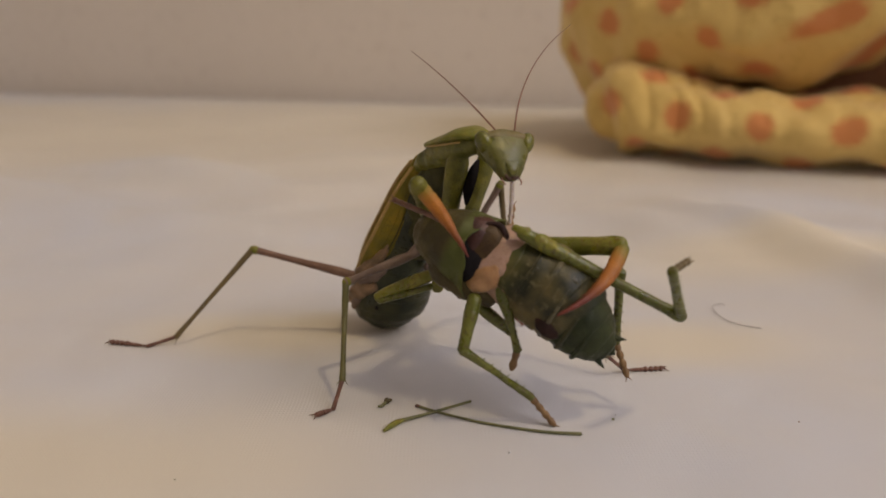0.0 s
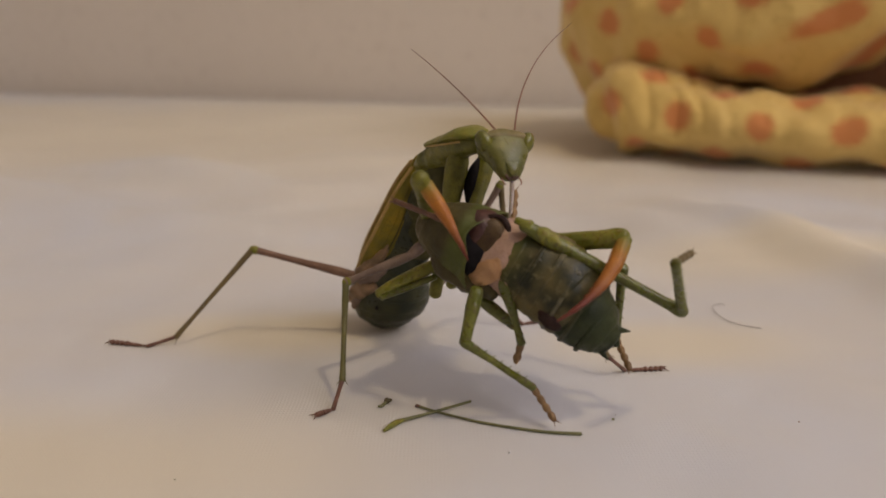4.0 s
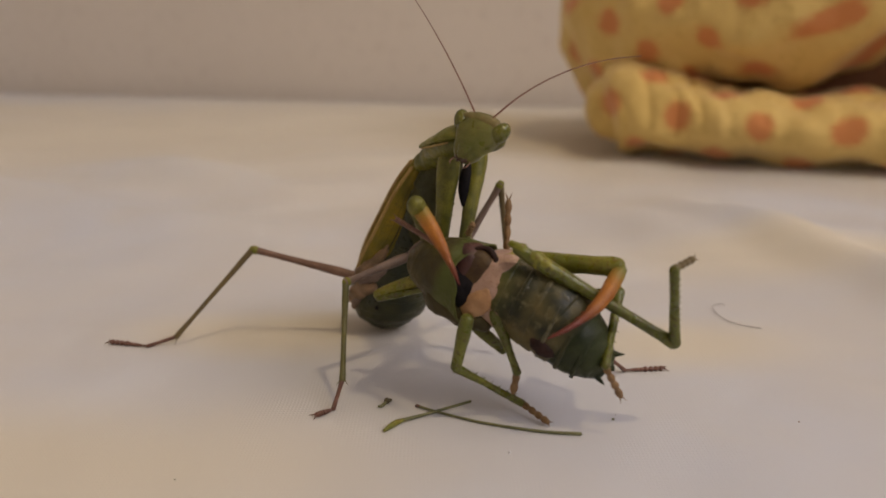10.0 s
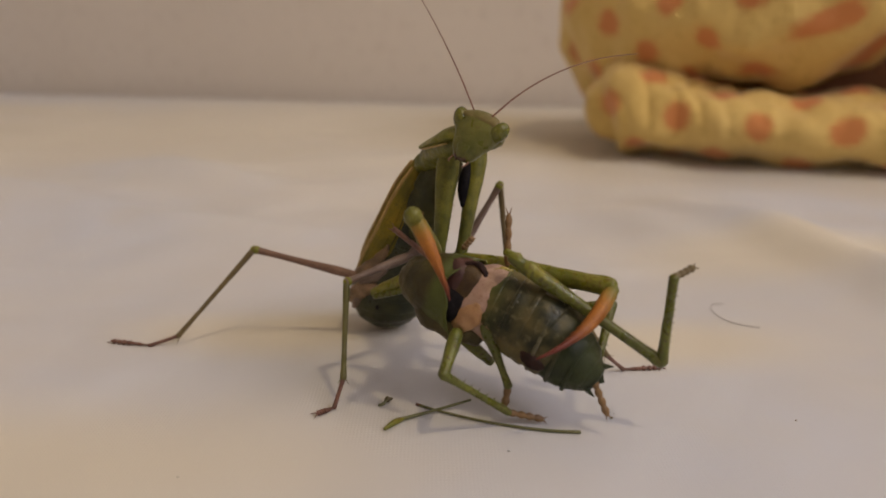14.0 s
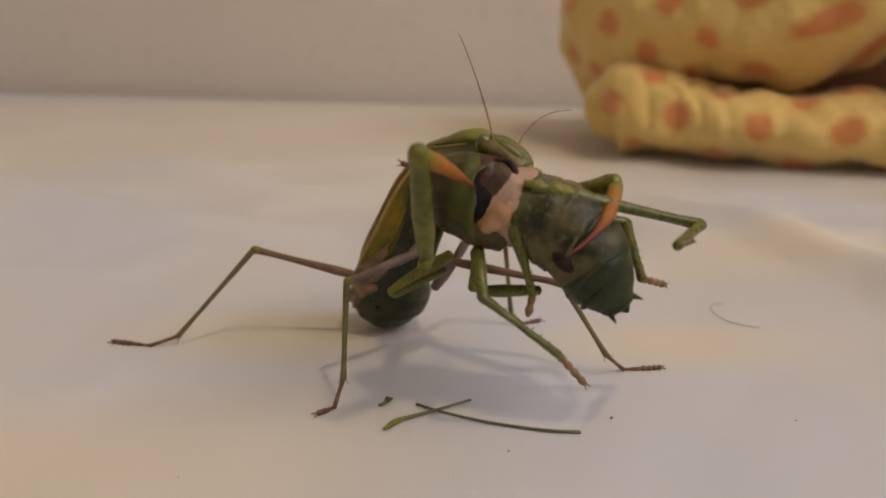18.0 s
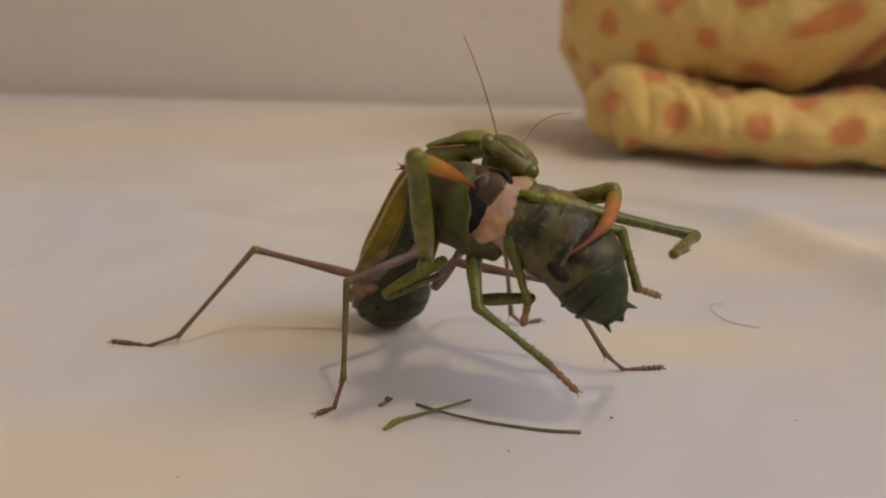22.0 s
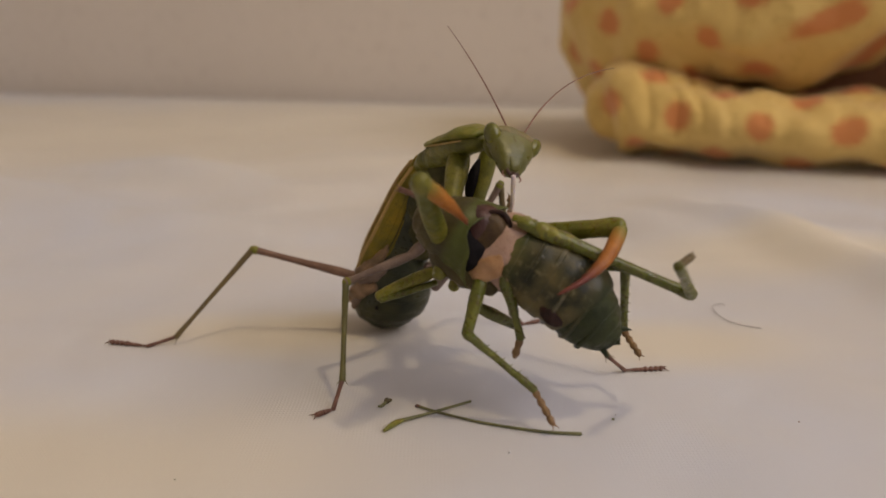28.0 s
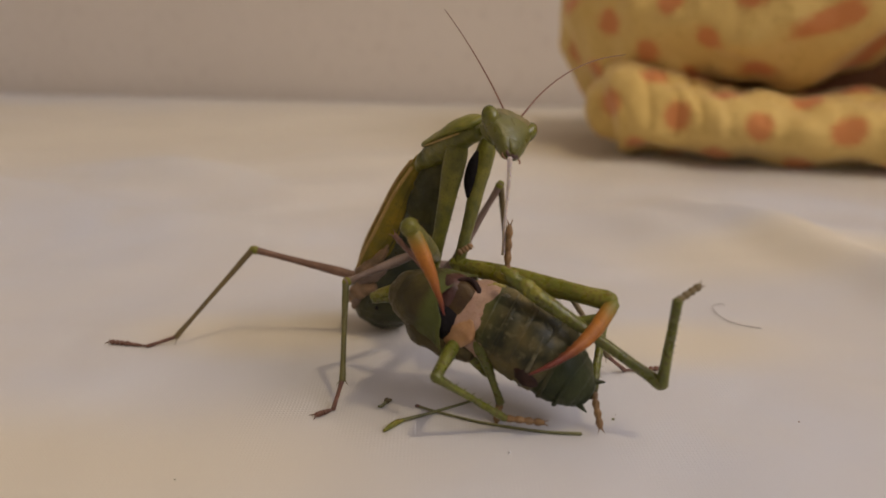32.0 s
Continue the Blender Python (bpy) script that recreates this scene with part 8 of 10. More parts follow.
    walk(MOVING["pro"], [(0, pose(0.00871, -0.01030, 0.03746, 101.21, -17.51, -57.37)),
        (0.5, pose(0.00871, -0.01030, 0.03746, 101.28, -17.56, -57.36)),
        (1, pose(0.00871, -0.01030, 0.03746, 101.35, -17.61, -57.35)),
        (1.5, pose(0.00871, -0.01030, 0.03746, 101.42, -17.66, -57.34)),
        (2, pose(0.00871, -0.01030, 0.03746, 101.49, -17.71, -57.32)),
        (2.5, pose(0.00871, -0.01030, 0.03746, 101.57, -17.75, -57.31)),
        (3, pose(0.00871, -0.01030, 0.03746, 101.64, -17.80, -57.30)),
        (3.5, pose(0.00871, -0.01030, 0.03746, 101.71, -17.85, -57.29)),
        (5.5, pose(0.00871, -0.01030, 0.03746, 101.99, -18.05, -57.25)),
        (6, pose(0.00871, -0.01030, 0.03746, 102.06, -18.10, -57.24)),
        (6.2, pose(0.00871, -0.01030, 0.03746, 104.59, -18.41, -60.15)),
        (6.5, pose(0.00871, -0.01030, 0.03746, 108.97, -18.84, -64.35)),
        (7, pose(0.00871, -0.01030, 0.03746, 109.18, -18.96, -64.33)),
        (7.5, pose(0.00871, -0.01030, 0.03746, 109.39, -19.08, -64.31)),
        (8, pose(0.00871, -0.01030, 0.03746, 109.61, -19.20, -64.29)),
        (8.5, pose(0.00871, -0.01030, 0.03746, 109.82, -19.31, -64.27)),
        (9, pose(0.00871, -0.01030, 0.03746, 110.03, -19.43, -64.25)),
        (9.5, pose(0.00871, -0.01030, 0.03746, 110.00, -19.38, -64.32)),
        (10, pose(0.00871, -0.01030, 0.03746, 109.98, -19.33, -64.39)),
        (10.5, pose(0.00871, -0.01030, 0.03746, 109.95, -19.28, -64.46)),
        (11, pose(0.00871, -0.01030, 0.03746, 109.92, -19.23, -64.54)),
        (11.5, pose(0.00871, -0.01030, 0.03746, 109.90, -19.18, -64.61)),
        (12, pose(0.00871, -0.01030, 0.03746, 109.87, -19.13, -64.68)),
        (12.5, pose(0.00871, -0.01030, 0.03746, 110.66, -19.62, -64.52)),
        (13, pose(0.00871, -0.01030, 0.03746, 109.67, -18.94, -64.86)),
        (13.5, pose(0.00871, -0.01030, 0.03746, 110.48, -19.43, -64.70)),
        (14, pose(0.00871, -0.01030, 0.03746, 110.47, -19.39, -64.77)),
        (14.5, pose(0.00871, -0.01030, 0.03746, 110.45, -19.34, -64.84)),
        (16.5, pose(0.00871, -0.01030, 0.03746, 101.19, -16.17, -61.10)),
        (16.75, pose(0.00871, -0.01030, 0.03746, 100.59, -16.61, -58.84)),
        (17, pose(0.00871, -0.01030, 0.03746, 99.94, -17.03, -56.48)),
        (17.5, pose(0.00871, -0.01030, 0.03746, 97.98, -16.79, -53.38)),
        (18, pose(0.00871, -0.01030, 0.03746, 97.69, -16.43, -53.87)),
        (18.5, pose(0.00871, -0.01030, 0.03746, 97.38, -16.06, -54.34)),
        (19, pose(0.00871, -0.01030, 0.03746, 97.05, -15.70, -54.82)),
        (19.5, pose(0.00871, -0.01030, 0.03746, 97.00, -15.69, -54.73)),
        (20, pose(0.00871, -0.01030, 0.03746, 96.95, -15.68, -54.64)),
        (20.5, pose(0.00871, -0.01030, 0.03746, 96.90, -15.67, -54.55)),
        (21, pose(0.00871, -0.01030, 0.03746, 96.84, -15.66, -54.46)),
        (21.5, pose(0.00871, -0.01030, 0.03746, 96.79, -15.65, -54.38)),
        (22, pose(0.00871, -0.01030, 0.03746, 96.74, -15.64, -54.29)),
        (22.5, pose(0.00871, -0.01030, 0.03746, 96.69, -15.63, -54.20)),
        (23, pose(0.00871, -0.01030, 0.03746, 96.63, -15.62, -54.11)),
        (23.5, pose(0.00871, -0.01030, 0.03746, 96.58, -15.61, -54.02)),
        (24, pose(0.00871, -0.01030, 0.03746, 96.53, -15.60, -53.93)),
        (24.5, pose(0.00871, -0.01030, 0.03746, 96.48, -15.59, -53.85)),
        (25, pose(0.00871, -0.01030, 0.03746, 96.43, -15.58, -53.76)),
        (25.5, pose(0.00871, -0.01030, 0.03746, 96.37, -15.57, -53.67)),
        (27.5, pose(0.00871, -0.01030, 0.03746, 101.69, -18.12, -56.57)),
        (28, pose(0.00871, -0.01030, 0.03746, 102.14, -18.56, -56.22)),
        (28.5, pose(0.00871, -0.01030, 0.03746, 102.35, -18.79, -56.01)),
        (29, pose(0.00871, -0.01030, 0.03746, 102.55, -19.01, -55.80)),
        (29.5, pose(0.00871, -0.01030, 0.03746, 102.75, -19.24, -55.59)),
        (30, pose(0.00871, -0.01030, 0.03746, 102.94, -19.46, -55.37)),
        (30.2, pose(0.00871, -0.01030, 0.03746, 104.64, -20.45, -55.75)),
        (30.5, pose(0.00871, -0.01030, 0.03746, 107.21, -21.94, -56.29)),
        (31, pose(0.00871, -0.01030, 0.03746, 108.16, -22.47, -56.52)),
        (31.5, pose(0.00871, -0.01030, 0.03746, 109.57, -23.58, -56.34)),
        (32, pose(0.00871, -0.01030, 0.03746, 110.72, -24.40, -56.35))])
    walk(MOVING["head"], [(0, pose(0.02229, -0.02729, 0.04293, -25.79, 4.63, 17.68)),
        (0.5, pose(0.02229, -0.02729, 0.04294, -25.61, 4.57, 17.72)),
        (1, pose(0.02229, -0.02729, 0.04295, -25.44, 4.51, 17.76)),
        (1.5, pose(0.02229, -0.02729, 0.04296, -25.27, 4.45, 17.80)),
        (2, pose(0.02229, -0.02729, 0.04297, -25.10, 4.40, 17.83)),
        (2.5, pose(0.02229, -0.02729, 0.04298, -24.94, 4.33, 17.86)),
        (3, pose(0.02229, -0.02729, 0.04299, -24.77, 4.28, 17.90)),
        (3.5, pose(0.02229, -0.02729, 0.04300, -24.60, 4.22, 17.93)),
        (5.5, pose(0.02230, -0.02729, 0.04304, -23.95, 3.99, 18.06)),
        (6, pose(0.02230, -0.02729, 0.04305, -23.79, 3.93, 18.09)),
        (6.2, pose(0.01977, -0.02730, 0.04515, -19.14, 15.09, 20.36)),
        (6.5, pose(0.01660, -0.02769, 0.04537, -25.91, 12.44, -48.40)),
        (7, pose(0.01661, -0.02768, 0.04535, -26.17, 11.63, -48.90)),
        (7.5, pose(0.01662, -0.02768, 0.04532, -26.43, 10.82, -49.41)),
        (8, pose(0.01663, -0.02768, 0.04530, -26.66, 9.99, -49.92)),
        (8.5, pose(0.01832, -0.02767, 0.04547, -27.82, 12.28, -35.23)),
        (9, pose(0.01834, -0.02767, 0.04544, -27.18, 12.19, -34.51)),
        (9.5, pose(0.01831, -0.02767, 0.04552, -27.16, 12.42, -34.36)),
        (10, pose(0.01829, -0.02767, 0.04561, -27.12, 12.64, -34.23)),
        (10.5, pose(0.01827, -0.02767, 0.04569, -27.10, 12.87, -34.09)),
        (11, pose(0.01825, -0.02767, 0.04578, -27.07, 13.08, -33.96)),
        (11.5, pose(0.01823, -0.02767, 0.04586, -27.02, 13.31, -33.81)),
        (12, pose(0.01821, -0.02767, 0.04595, -26.99, 13.52, -33.68)),
        (12.5, pose(0.01823, -0.02767, 0.04622, -27.37, 13.27, -34.00)),
        (13, pose(0.01816, -0.02767, 0.04608, -26.83, 14.03, -33.31)),
        (13.5, pose(0.01819, -0.02767, 0.04617, -25.83, 14.57, -33.64)),
        (14, pose(0.01818, -0.02767, 0.04606, -24.42, 15.56, -33.50)),
        (14.5, pose(0.01818, -0.02767, 0.04594, -23.03, 16.53, -33.36)),
        (16.5, pose(0.01935, -0.03130, 0.04419, -32.06, 7.39, -17.38)),
        (16.75, pose(0.01993, -0.03328, 0.04358, -0.72, 3.15, -26.24)),
        (17, pose(0.02048, -0.03527, 0.04307, 21.85, 14.68, -32.73)),
        (17.5, pose(0.02168, -0.03628, 0.04272, 38.64, 29.98, -22.45)),
        (18, pose(0.02171, -0.03628, 0.04241, 38.86, 31.29, -21.86)),
        (18.5, pose(0.02173, -0.03628, 0.04210, 39.07, 32.58, -21.27)),
        (19, pose(0.02175, -0.03629, 0.04178, 39.25, 33.86, -20.69)),
        (19.5, pose(0.02195, -0.03629, 0.04206, 40.00, 32.99, -20.10)),
        (20, pose(0.02216, -0.03629, 0.04233, 40.71, 32.13, -19.55)),
        (20.5, pose(0.02236, -0.03629, 0.04260, 41.39, 31.28, -19.01)),
        (21, pose(0.02238, -0.03629, 0.04253, 41.26, 31.26, -18.99)),
        (21.5, pose(0.02239, -0.03629, 0.04246, 41.13, 31.24, -18.97)),
        (22, pose(0.02241, -0.03629, 0.04239, 41.01, 31.23, -18.95)),
        (22.5, pose(0.02243, -0.03629, 0.04233, 40.87, 31.21, -18.93)),
        (23, pose(0.02244, -0.03629, 0.04226, 40.75, 31.18, -18.91)),
        (23.5, pose(0.02246, -0.03629, 0.04219, 40.62, 31.17, -18.89)),
        (24, pose(0.02248, -0.03629, 0.04213, 40.49, 31.15, -18.87)),
        (24.5, pose(0.02250, -0.03629, 0.04206, 40.37, 31.13, -18.83)),
        (25, pose(0.02251, -0.03629, 0.04199, 40.24, 31.12, -18.81)),
        (25.5, pose(0.02270, -0.03629, 0.04296, 39.87, 30.56, -17.26)),
        (27.5, pose(0.02333, -0.02929, 0.04363, -30.72, 22.78, 15.52)),
        (28, pose(0.02340, -0.02729, 0.04320, -29.71, 20.83, 16.32)),
        (28.5, pose(0.02334, -0.02729, 0.04334, -29.48, 20.82, 16.09)),
        (29, pose(0.02329, -0.02729, 0.04347, -29.25, 20.80, 15.85)),
        (29.5, pose(0.02324, -0.02729, 0.04361, -29.03, 20.79, 15.61)),
        (30, pose(0.02318, -0.02729, 0.04374, -28.81, 20.78, 15.37)),
        (30.2, pose(0.02315, -0.02729, 0.04413, -28.31, 20.96, 14.98)),
        (30.5, pose(0.02308, -0.02729, 0.04469, -27.91, 21.14, 13.87)),
        (31, pose(0.02324, -0.02729, 0.04507, -29.58, 20.64, 16.38)),
        (31.5, pose(0.02291, -0.02729, 0.04598, -28.05, 21.05, 19.83)),
        (32, pose(0.02286, -0.02729, 0.04594, -31.31, 21.88, 20.65))])
    walk(MOVING["antl"], [(0, pose(0.02105, -0.02772, 0.04528, -63.99, -32.62, 137.14)),
        (0.5, pose(0.02105, -0.02773, 0.04529, -63.99, -32.69, 137.19)),
        (1, pose(0.02105, -0.02773, 0.04530, -63.94, -32.80, 137.17)),
        (1.5, pose(0.02105, -0.02774, 0.04531, -63.93, -32.88, 137.27)),
        (2, pose(0.02105, -0.02775, 0.04531, -63.95, -32.94, 137.30)),
        (2.5, pose(0.02105, -0.02776, 0.04532, -63.94, -33.05, 137.40)),
        (3, pose(0.02105, -0.02777, 0.04533, -63.94, -33.16, 137.46)),
        (3.5, pose(0.02105, -0.02777, 0.04534, -63.89, -33.23, 137.48)),
        (5.5, pose(0.02106, -0.02780, 0.04537, -63.88, -33.57, 137.74)),
        (6, pose(0.02106, -0.02781, 0.04538, -63.91, -33.68, 137.80)),
        (6.2, pose(0.01905, -0.02787, 0.04768, -58.94, -36.87, 133.26)),
        (6.5, pose(0.01593, -0.02697, 0.04788, -64.25, -58.26, 149.07)),
        (7, pose(0.01593, -0.02692, 0.04784, -63.78, -57.97, 148.46)),
        (7.5, pose(0.01593, -0.02688, 0.04780, -63.23, -57.71, 147.76)),
        (8, pose(0.01593, -0.02684, 0.04776, -61.92, -57.85, 146.24)),
        (8.5, pose(0.01754, -0.02706, 0.04797, -62.34, -53.60, 145.66)),
        (9, pose(0.01753, -0.02709, 0.04794, -58.99, -53.43, 141.65)),
        (9.5, pose(0.01751, -0.02710, 0.04803, -58.29, -53.84, 140.90)),
        (10, pose(0.01750, -0.02710, 0.04812, -57.64, -54.21, 140.24)),
        (10.5, pose(0.01748, -0.02711, 0.04820, -56.96, -54.50, 139.54)),
        (11, pose(0.01747, -0.02712, 0.04830, -56.33, -54.95, 138.92)),
        (11.5, pose(0.01745, -0.02713, 0.04838, -55.63, -55.31, 138.22)),
        (12, pose(0.01744, -0.02714, 0.04847, -54.98, -55.64, 137.56)),
        (12.5, pose(0.01746, -0.02711, 0.04874, -55.31, -56.64, 138.12)),
        (13, pose(0.01740, -0.02716, 0.04861, -53.45, -56.32, 136.02)),
        (13.5, pose(0.01743, -0.02720, 0.04871, -54.60, -56.38, 137.30)),
        (14, pose(0.01743, -0.02727, 0.04861, -54.70, -55.76, 137.31)),
        (14.5, pose(0.01743, -0.02734, 0.04851, -54.95, -55.27, 137.48)),
        (16.5, pose(0.01827, -0.03074, 0.04659, -53.40, -42.29, 130.33)),
        (16.75, pose(0.01825, -0.03354, 0.04567, -49.26, -40.50, 126.84)),
        (17, pose(0.01867, -0.03610, 0.04489, -47.62, -38.75, 125.29)),
        (17.5, pose(0.02014, -0.03784, 0.04428, -30.69, -46.22, 112.29)),
        (18, pose(0.02021, -0.03787, 0.04398, -27.38, -46.75, 109.56)),
        (18.5, pose(0.02028, -0.03790, 0.04369, -23.93, -47.39, 106.69)),
        (19, pose(0.02034, -0.03794, 0.04338, -20.54, -47.97, 103.90)),
        (19.5, pose(0.02052, -0.03795, 0.04362, -22.23, -47.39, 105.11)),
        (20, pose(0.02071, -0.03796, 0.04386, -23.99, -46.92, 106.37)),
        (20.5, pose(0.02088, -0.03797, 0.04410, -25.82, -46.41, 107.74)),
        (21, pose(0.02091, -0.03797, 0.04403, -26.38, -46.43, 108.22)),
        (21.5, pose(0.02092, -0.03797, 0.04396, -27.04, -46.41, 108.78)),
        (22, pose(0.02094, -0.03797, 0.04390, -27.71, -46.46, 109.38)),
        (22.5, pose(0.02097, -0.03797, 0.04384, -28.26, -46.45, 109.87)),
        (23, pose(0.02098, -0.03797, 0.04377, -28.91, -46.42, 110.42)),
        (23.5, pose(0.02100, -0.03797, 0.04371, -29.58, -46.47, 111.03)),
        (24, pose(0.02103, -0.03797, 0.04365, -30.11, -46.48, 111.49)),
        (24.5, pose(0.02105, -0.03797, 0.04359, -30.77, -46.53, 112.10)),
        (25, pose(0.02106, -0.03797, 0.04352, -31.42, -46.52, 112.67)),
        (25.5, pose(0.02129, -0.03800, 0.04449, -32.93, -43.26, 112.60)),
        (27.5, pose(0.02279, -0.02927, 0.04627, -49.47, -43.58, 124.78)),
        (28, pose(0.02278, -0.02734, 0.04582, -49.75, -44.31, 125.71)),
        (28.5, pose(0.02272, -0.02735, 0.04596, -49.28, -44.66, 125.32)),
        (29, pose(0.02268, -0.02736, 0.04609, -48.74, -45.03, 124.89)),
        (29.5, pose(0.02263, -0.02736, 0.04623, -48.21, -45.31, 124.45)),
        (30, pose(0.02257, -0.02737, 0.04636, -47.74, -45.63, 124.07)),
        (30.2, pose(0.02255, -0.02738, 0.04675, -48.67, -45.00, 124.88)),
        (30.5, pose(0.02249, -0.02738, 0.04732, -50.01, -44.26, 125.95)),
        (31, pose(0.02262, -0.02735, 0.04769, -50.68, -43.88, 126.28)),
        (31.5, pose(0.02233, -0.02744, 0.04860, -49.93, -42.93, 124.87)),
        (32, pose(0.02227, -0.02731, 0.04857, -49.98, -44.33, 125.73))])
    walk(MOVING["antr"], [(0, pose(0.02390, -0.02681, 0.04504, 36.88, -41.19, 55.72)),
        (0.5, pose(0.02390, -0.02682, 0.04505, 36.93, -41.23, 55.62)),
        (1, pose(0.02389, -0.02682, 0.04506, 36.90, -41.27, 55.69)),
        (1.5, pose(0.02389, -0.02683, 0.04507, 36.99, -41.31, 55.62)),
        (2, pose(0.02389, -0.02683, 0.04508, 36.99, -41.31, 55.60)),
        (2.5, pose(0.02389, -0.02684, 0.04510, 37.04, -41.42, 55.52)),
        (3, pose(0.02389, -0.02685, 0.04511, 37.12, -41.46, 55.41)),
        (3.5, pose(0.02389, -0.02685, 0.04512, 37.14, -41.45, 55.37)),
        (5.5, pose(0.02390, -0.02687, 0.04516, 37.34, -41.56, 55.13)),
        (6, pose(0.02390, -0.02688, 0.04518, 37.42, -41.68, 55.07)),
        (6.2, pose(0.02177, -0.02687, 0.04690, 59.81, -24.24, 44.55)),
        (6.5, pose(0.01787, -0.02916, 0.04723, 77.84, -6.20, 26.57)),
        (7, pose(0.01786, -0.02914, 0.04724, 77.66, -6.79, 25.84)),
        (7.5, pose(0.01785, -0.02912, 0.04723, 77.50, -7.44, 25.05)),
        (8, pose(0.01783, -0.02910, 0.04724, 76.96, -10.75, 21.37)),
        (8.5, pose(0.01993, -0.02875, 0.04734, 78.03, -19.95, 11.73)),
        (9, pose(0.01995, -0.02875, 0.04731, 80.17, -21.76, 5.85)),
        (9.5, pose(0.01993, -0.02875, 0.04738, 79.98, -21.82, 6.37)),
        (10, pose(0.01992, -0.02875, 0.04746, 79.79, -21.93, 6.89)),
        (10.5, pose(0.01991, -0.02875, 0.04754, 79.60, -22.05, 7.33)),
        (11, pose(0.01989, -0.02875, 0.04762, 79.42, -22.19, 7.85)),
        (11.5, pose(0.01988, -0.02875, 0.04769, 79.22, -22.32, 8.33)),
        (12, pose(0.01987, -0.02875, 0.04777, 79.03, -22.43, 8.83)),
        (12.5, pose(0.01988, -0.02875, 0.04805, 79.67, -22.79, 7.48)),
        (13, pose(0.01983, -0.02876, 0.04789, 78.52, -22.62, 10.01)),
        (13.5, pose(0.01985, -0.02881, 0.04796, 79.19, -22.75, 8.42)),
        (14, pose(0.01984, -0.02887, 0.04781, 79.06, -22.59, 8.54)),
        (14.5, pose(0.01984, -0.02893, 0.04765, 78.96, -22.45, 8.61)),
        (16.5, pose(0.02111, -0.03163, 0.04620, 58.75, -25.20, 41.97)),
        (16.75, pose(0.02094, -0.03487, 0.04551, 54.89, -22.81, 48.78)),
        (17, pose(0.02111, -0.03766, 0.04413, 51.30, -21.32, 56.19)),
        (17.5, pose(0.02254, -0.03883, 0.04278, 57.95, -14.13, 59.27)),
        (18, pose(0.02259, -0.03882, 0.04243, 59.15, -12.18, 60.60)),
        (18.5, pose(0.02263, -0.03882, 0.04207, 60.67, -10.09, 61.81)),
        (19, pose(0.02267, -0.03882, 0.04170, 62.56, -8.00, 63.05)),
        (19.5, pose(0.02288, -0.03882, 0.04199, 62.37, -8.16, 63.15)),
        (20, pose(0.02310, -0.03881, 0.04226, 62.18, -8.26, 63.30)),
        (20.5, pose(0.02331, -0.03881, 0.04254, 61.97, -8.42, 63.43)),
        (21, pose(0.02333, -0.03881, 0.04247, 60.74, -9.29, 63.01)),
        (21.5, pose(0.02335, -0.03881, 0.04241, 59.60, -10.25, 62.54)),
        (22, pose(0.02337, -0.03881, 0.04234, 58.51, -11.10, 62.16)),
        (22.5, pose(0.02339, -0.03880, 0.04229, 57.52, -12.02, 61.79)),
        (23, pose(0.02341, -0.03880, 0.04222, 56.58, -12.84, 61.31)),
        (23.5, pose(0.02343, -0.03880, 0.04216, 55.72, -13.78, 60.85)),
        (24, pose(0.02346, -0.03880, 0.04210, 54.92, -14.61, 60.37)),
        (24.5, pose(0.02348, -0.03880, 0.04203, 54.17, -15.47, 59.97)),
        (25, pose(0.02349, -0.03880, 0.04197, 53.49, -16.43, 59.51)),
        (25.5, pose(0.02376, -0.03877, 0.04297, 55.89, -14.86, 59.78)),
        (27.5, pose(0.02545, -0.02853, 0.04511, 61.25, -22.89, 42.08)),
        (28, pose(0.02547, -0.02656, 0.04475, 61.12, -22.45, 42.74)),
        (28.5, pose(0.02542, -0.02657, 0.04489, 62.09, -22.58, 41.35)),
        (29, pose(0.02537, -0.02659, 0.04503, 63.02, -22.86, 39.98)),
        (29.5, pose(0.02533, -0.02661, 0.04517, 63.96, -23.01, 38.54)),
        (30, pose(0.02527, -0.02662, 0.04530, 64.87, -23.18, 37.19)),
        (30.2, pose(0.02526, -0.02666, 0.04568, 65.22, -23.26, 36.74)),
        (30.5, pose(0.02521, -0.02671, 0.04623, 65.74, -23.44, 36.16)),
        (31, pose(0.02531, -0.02656, 0.04663, 66.11, -22.60, 36.94)),
        (31.5, pose(0.02496, -0.02649, 0.04753, 68.32, -21.38, 35.82)),
        (32, pose(0.02487, -0.02633, 0.04745, 68.23, -21.84, 35.37))])
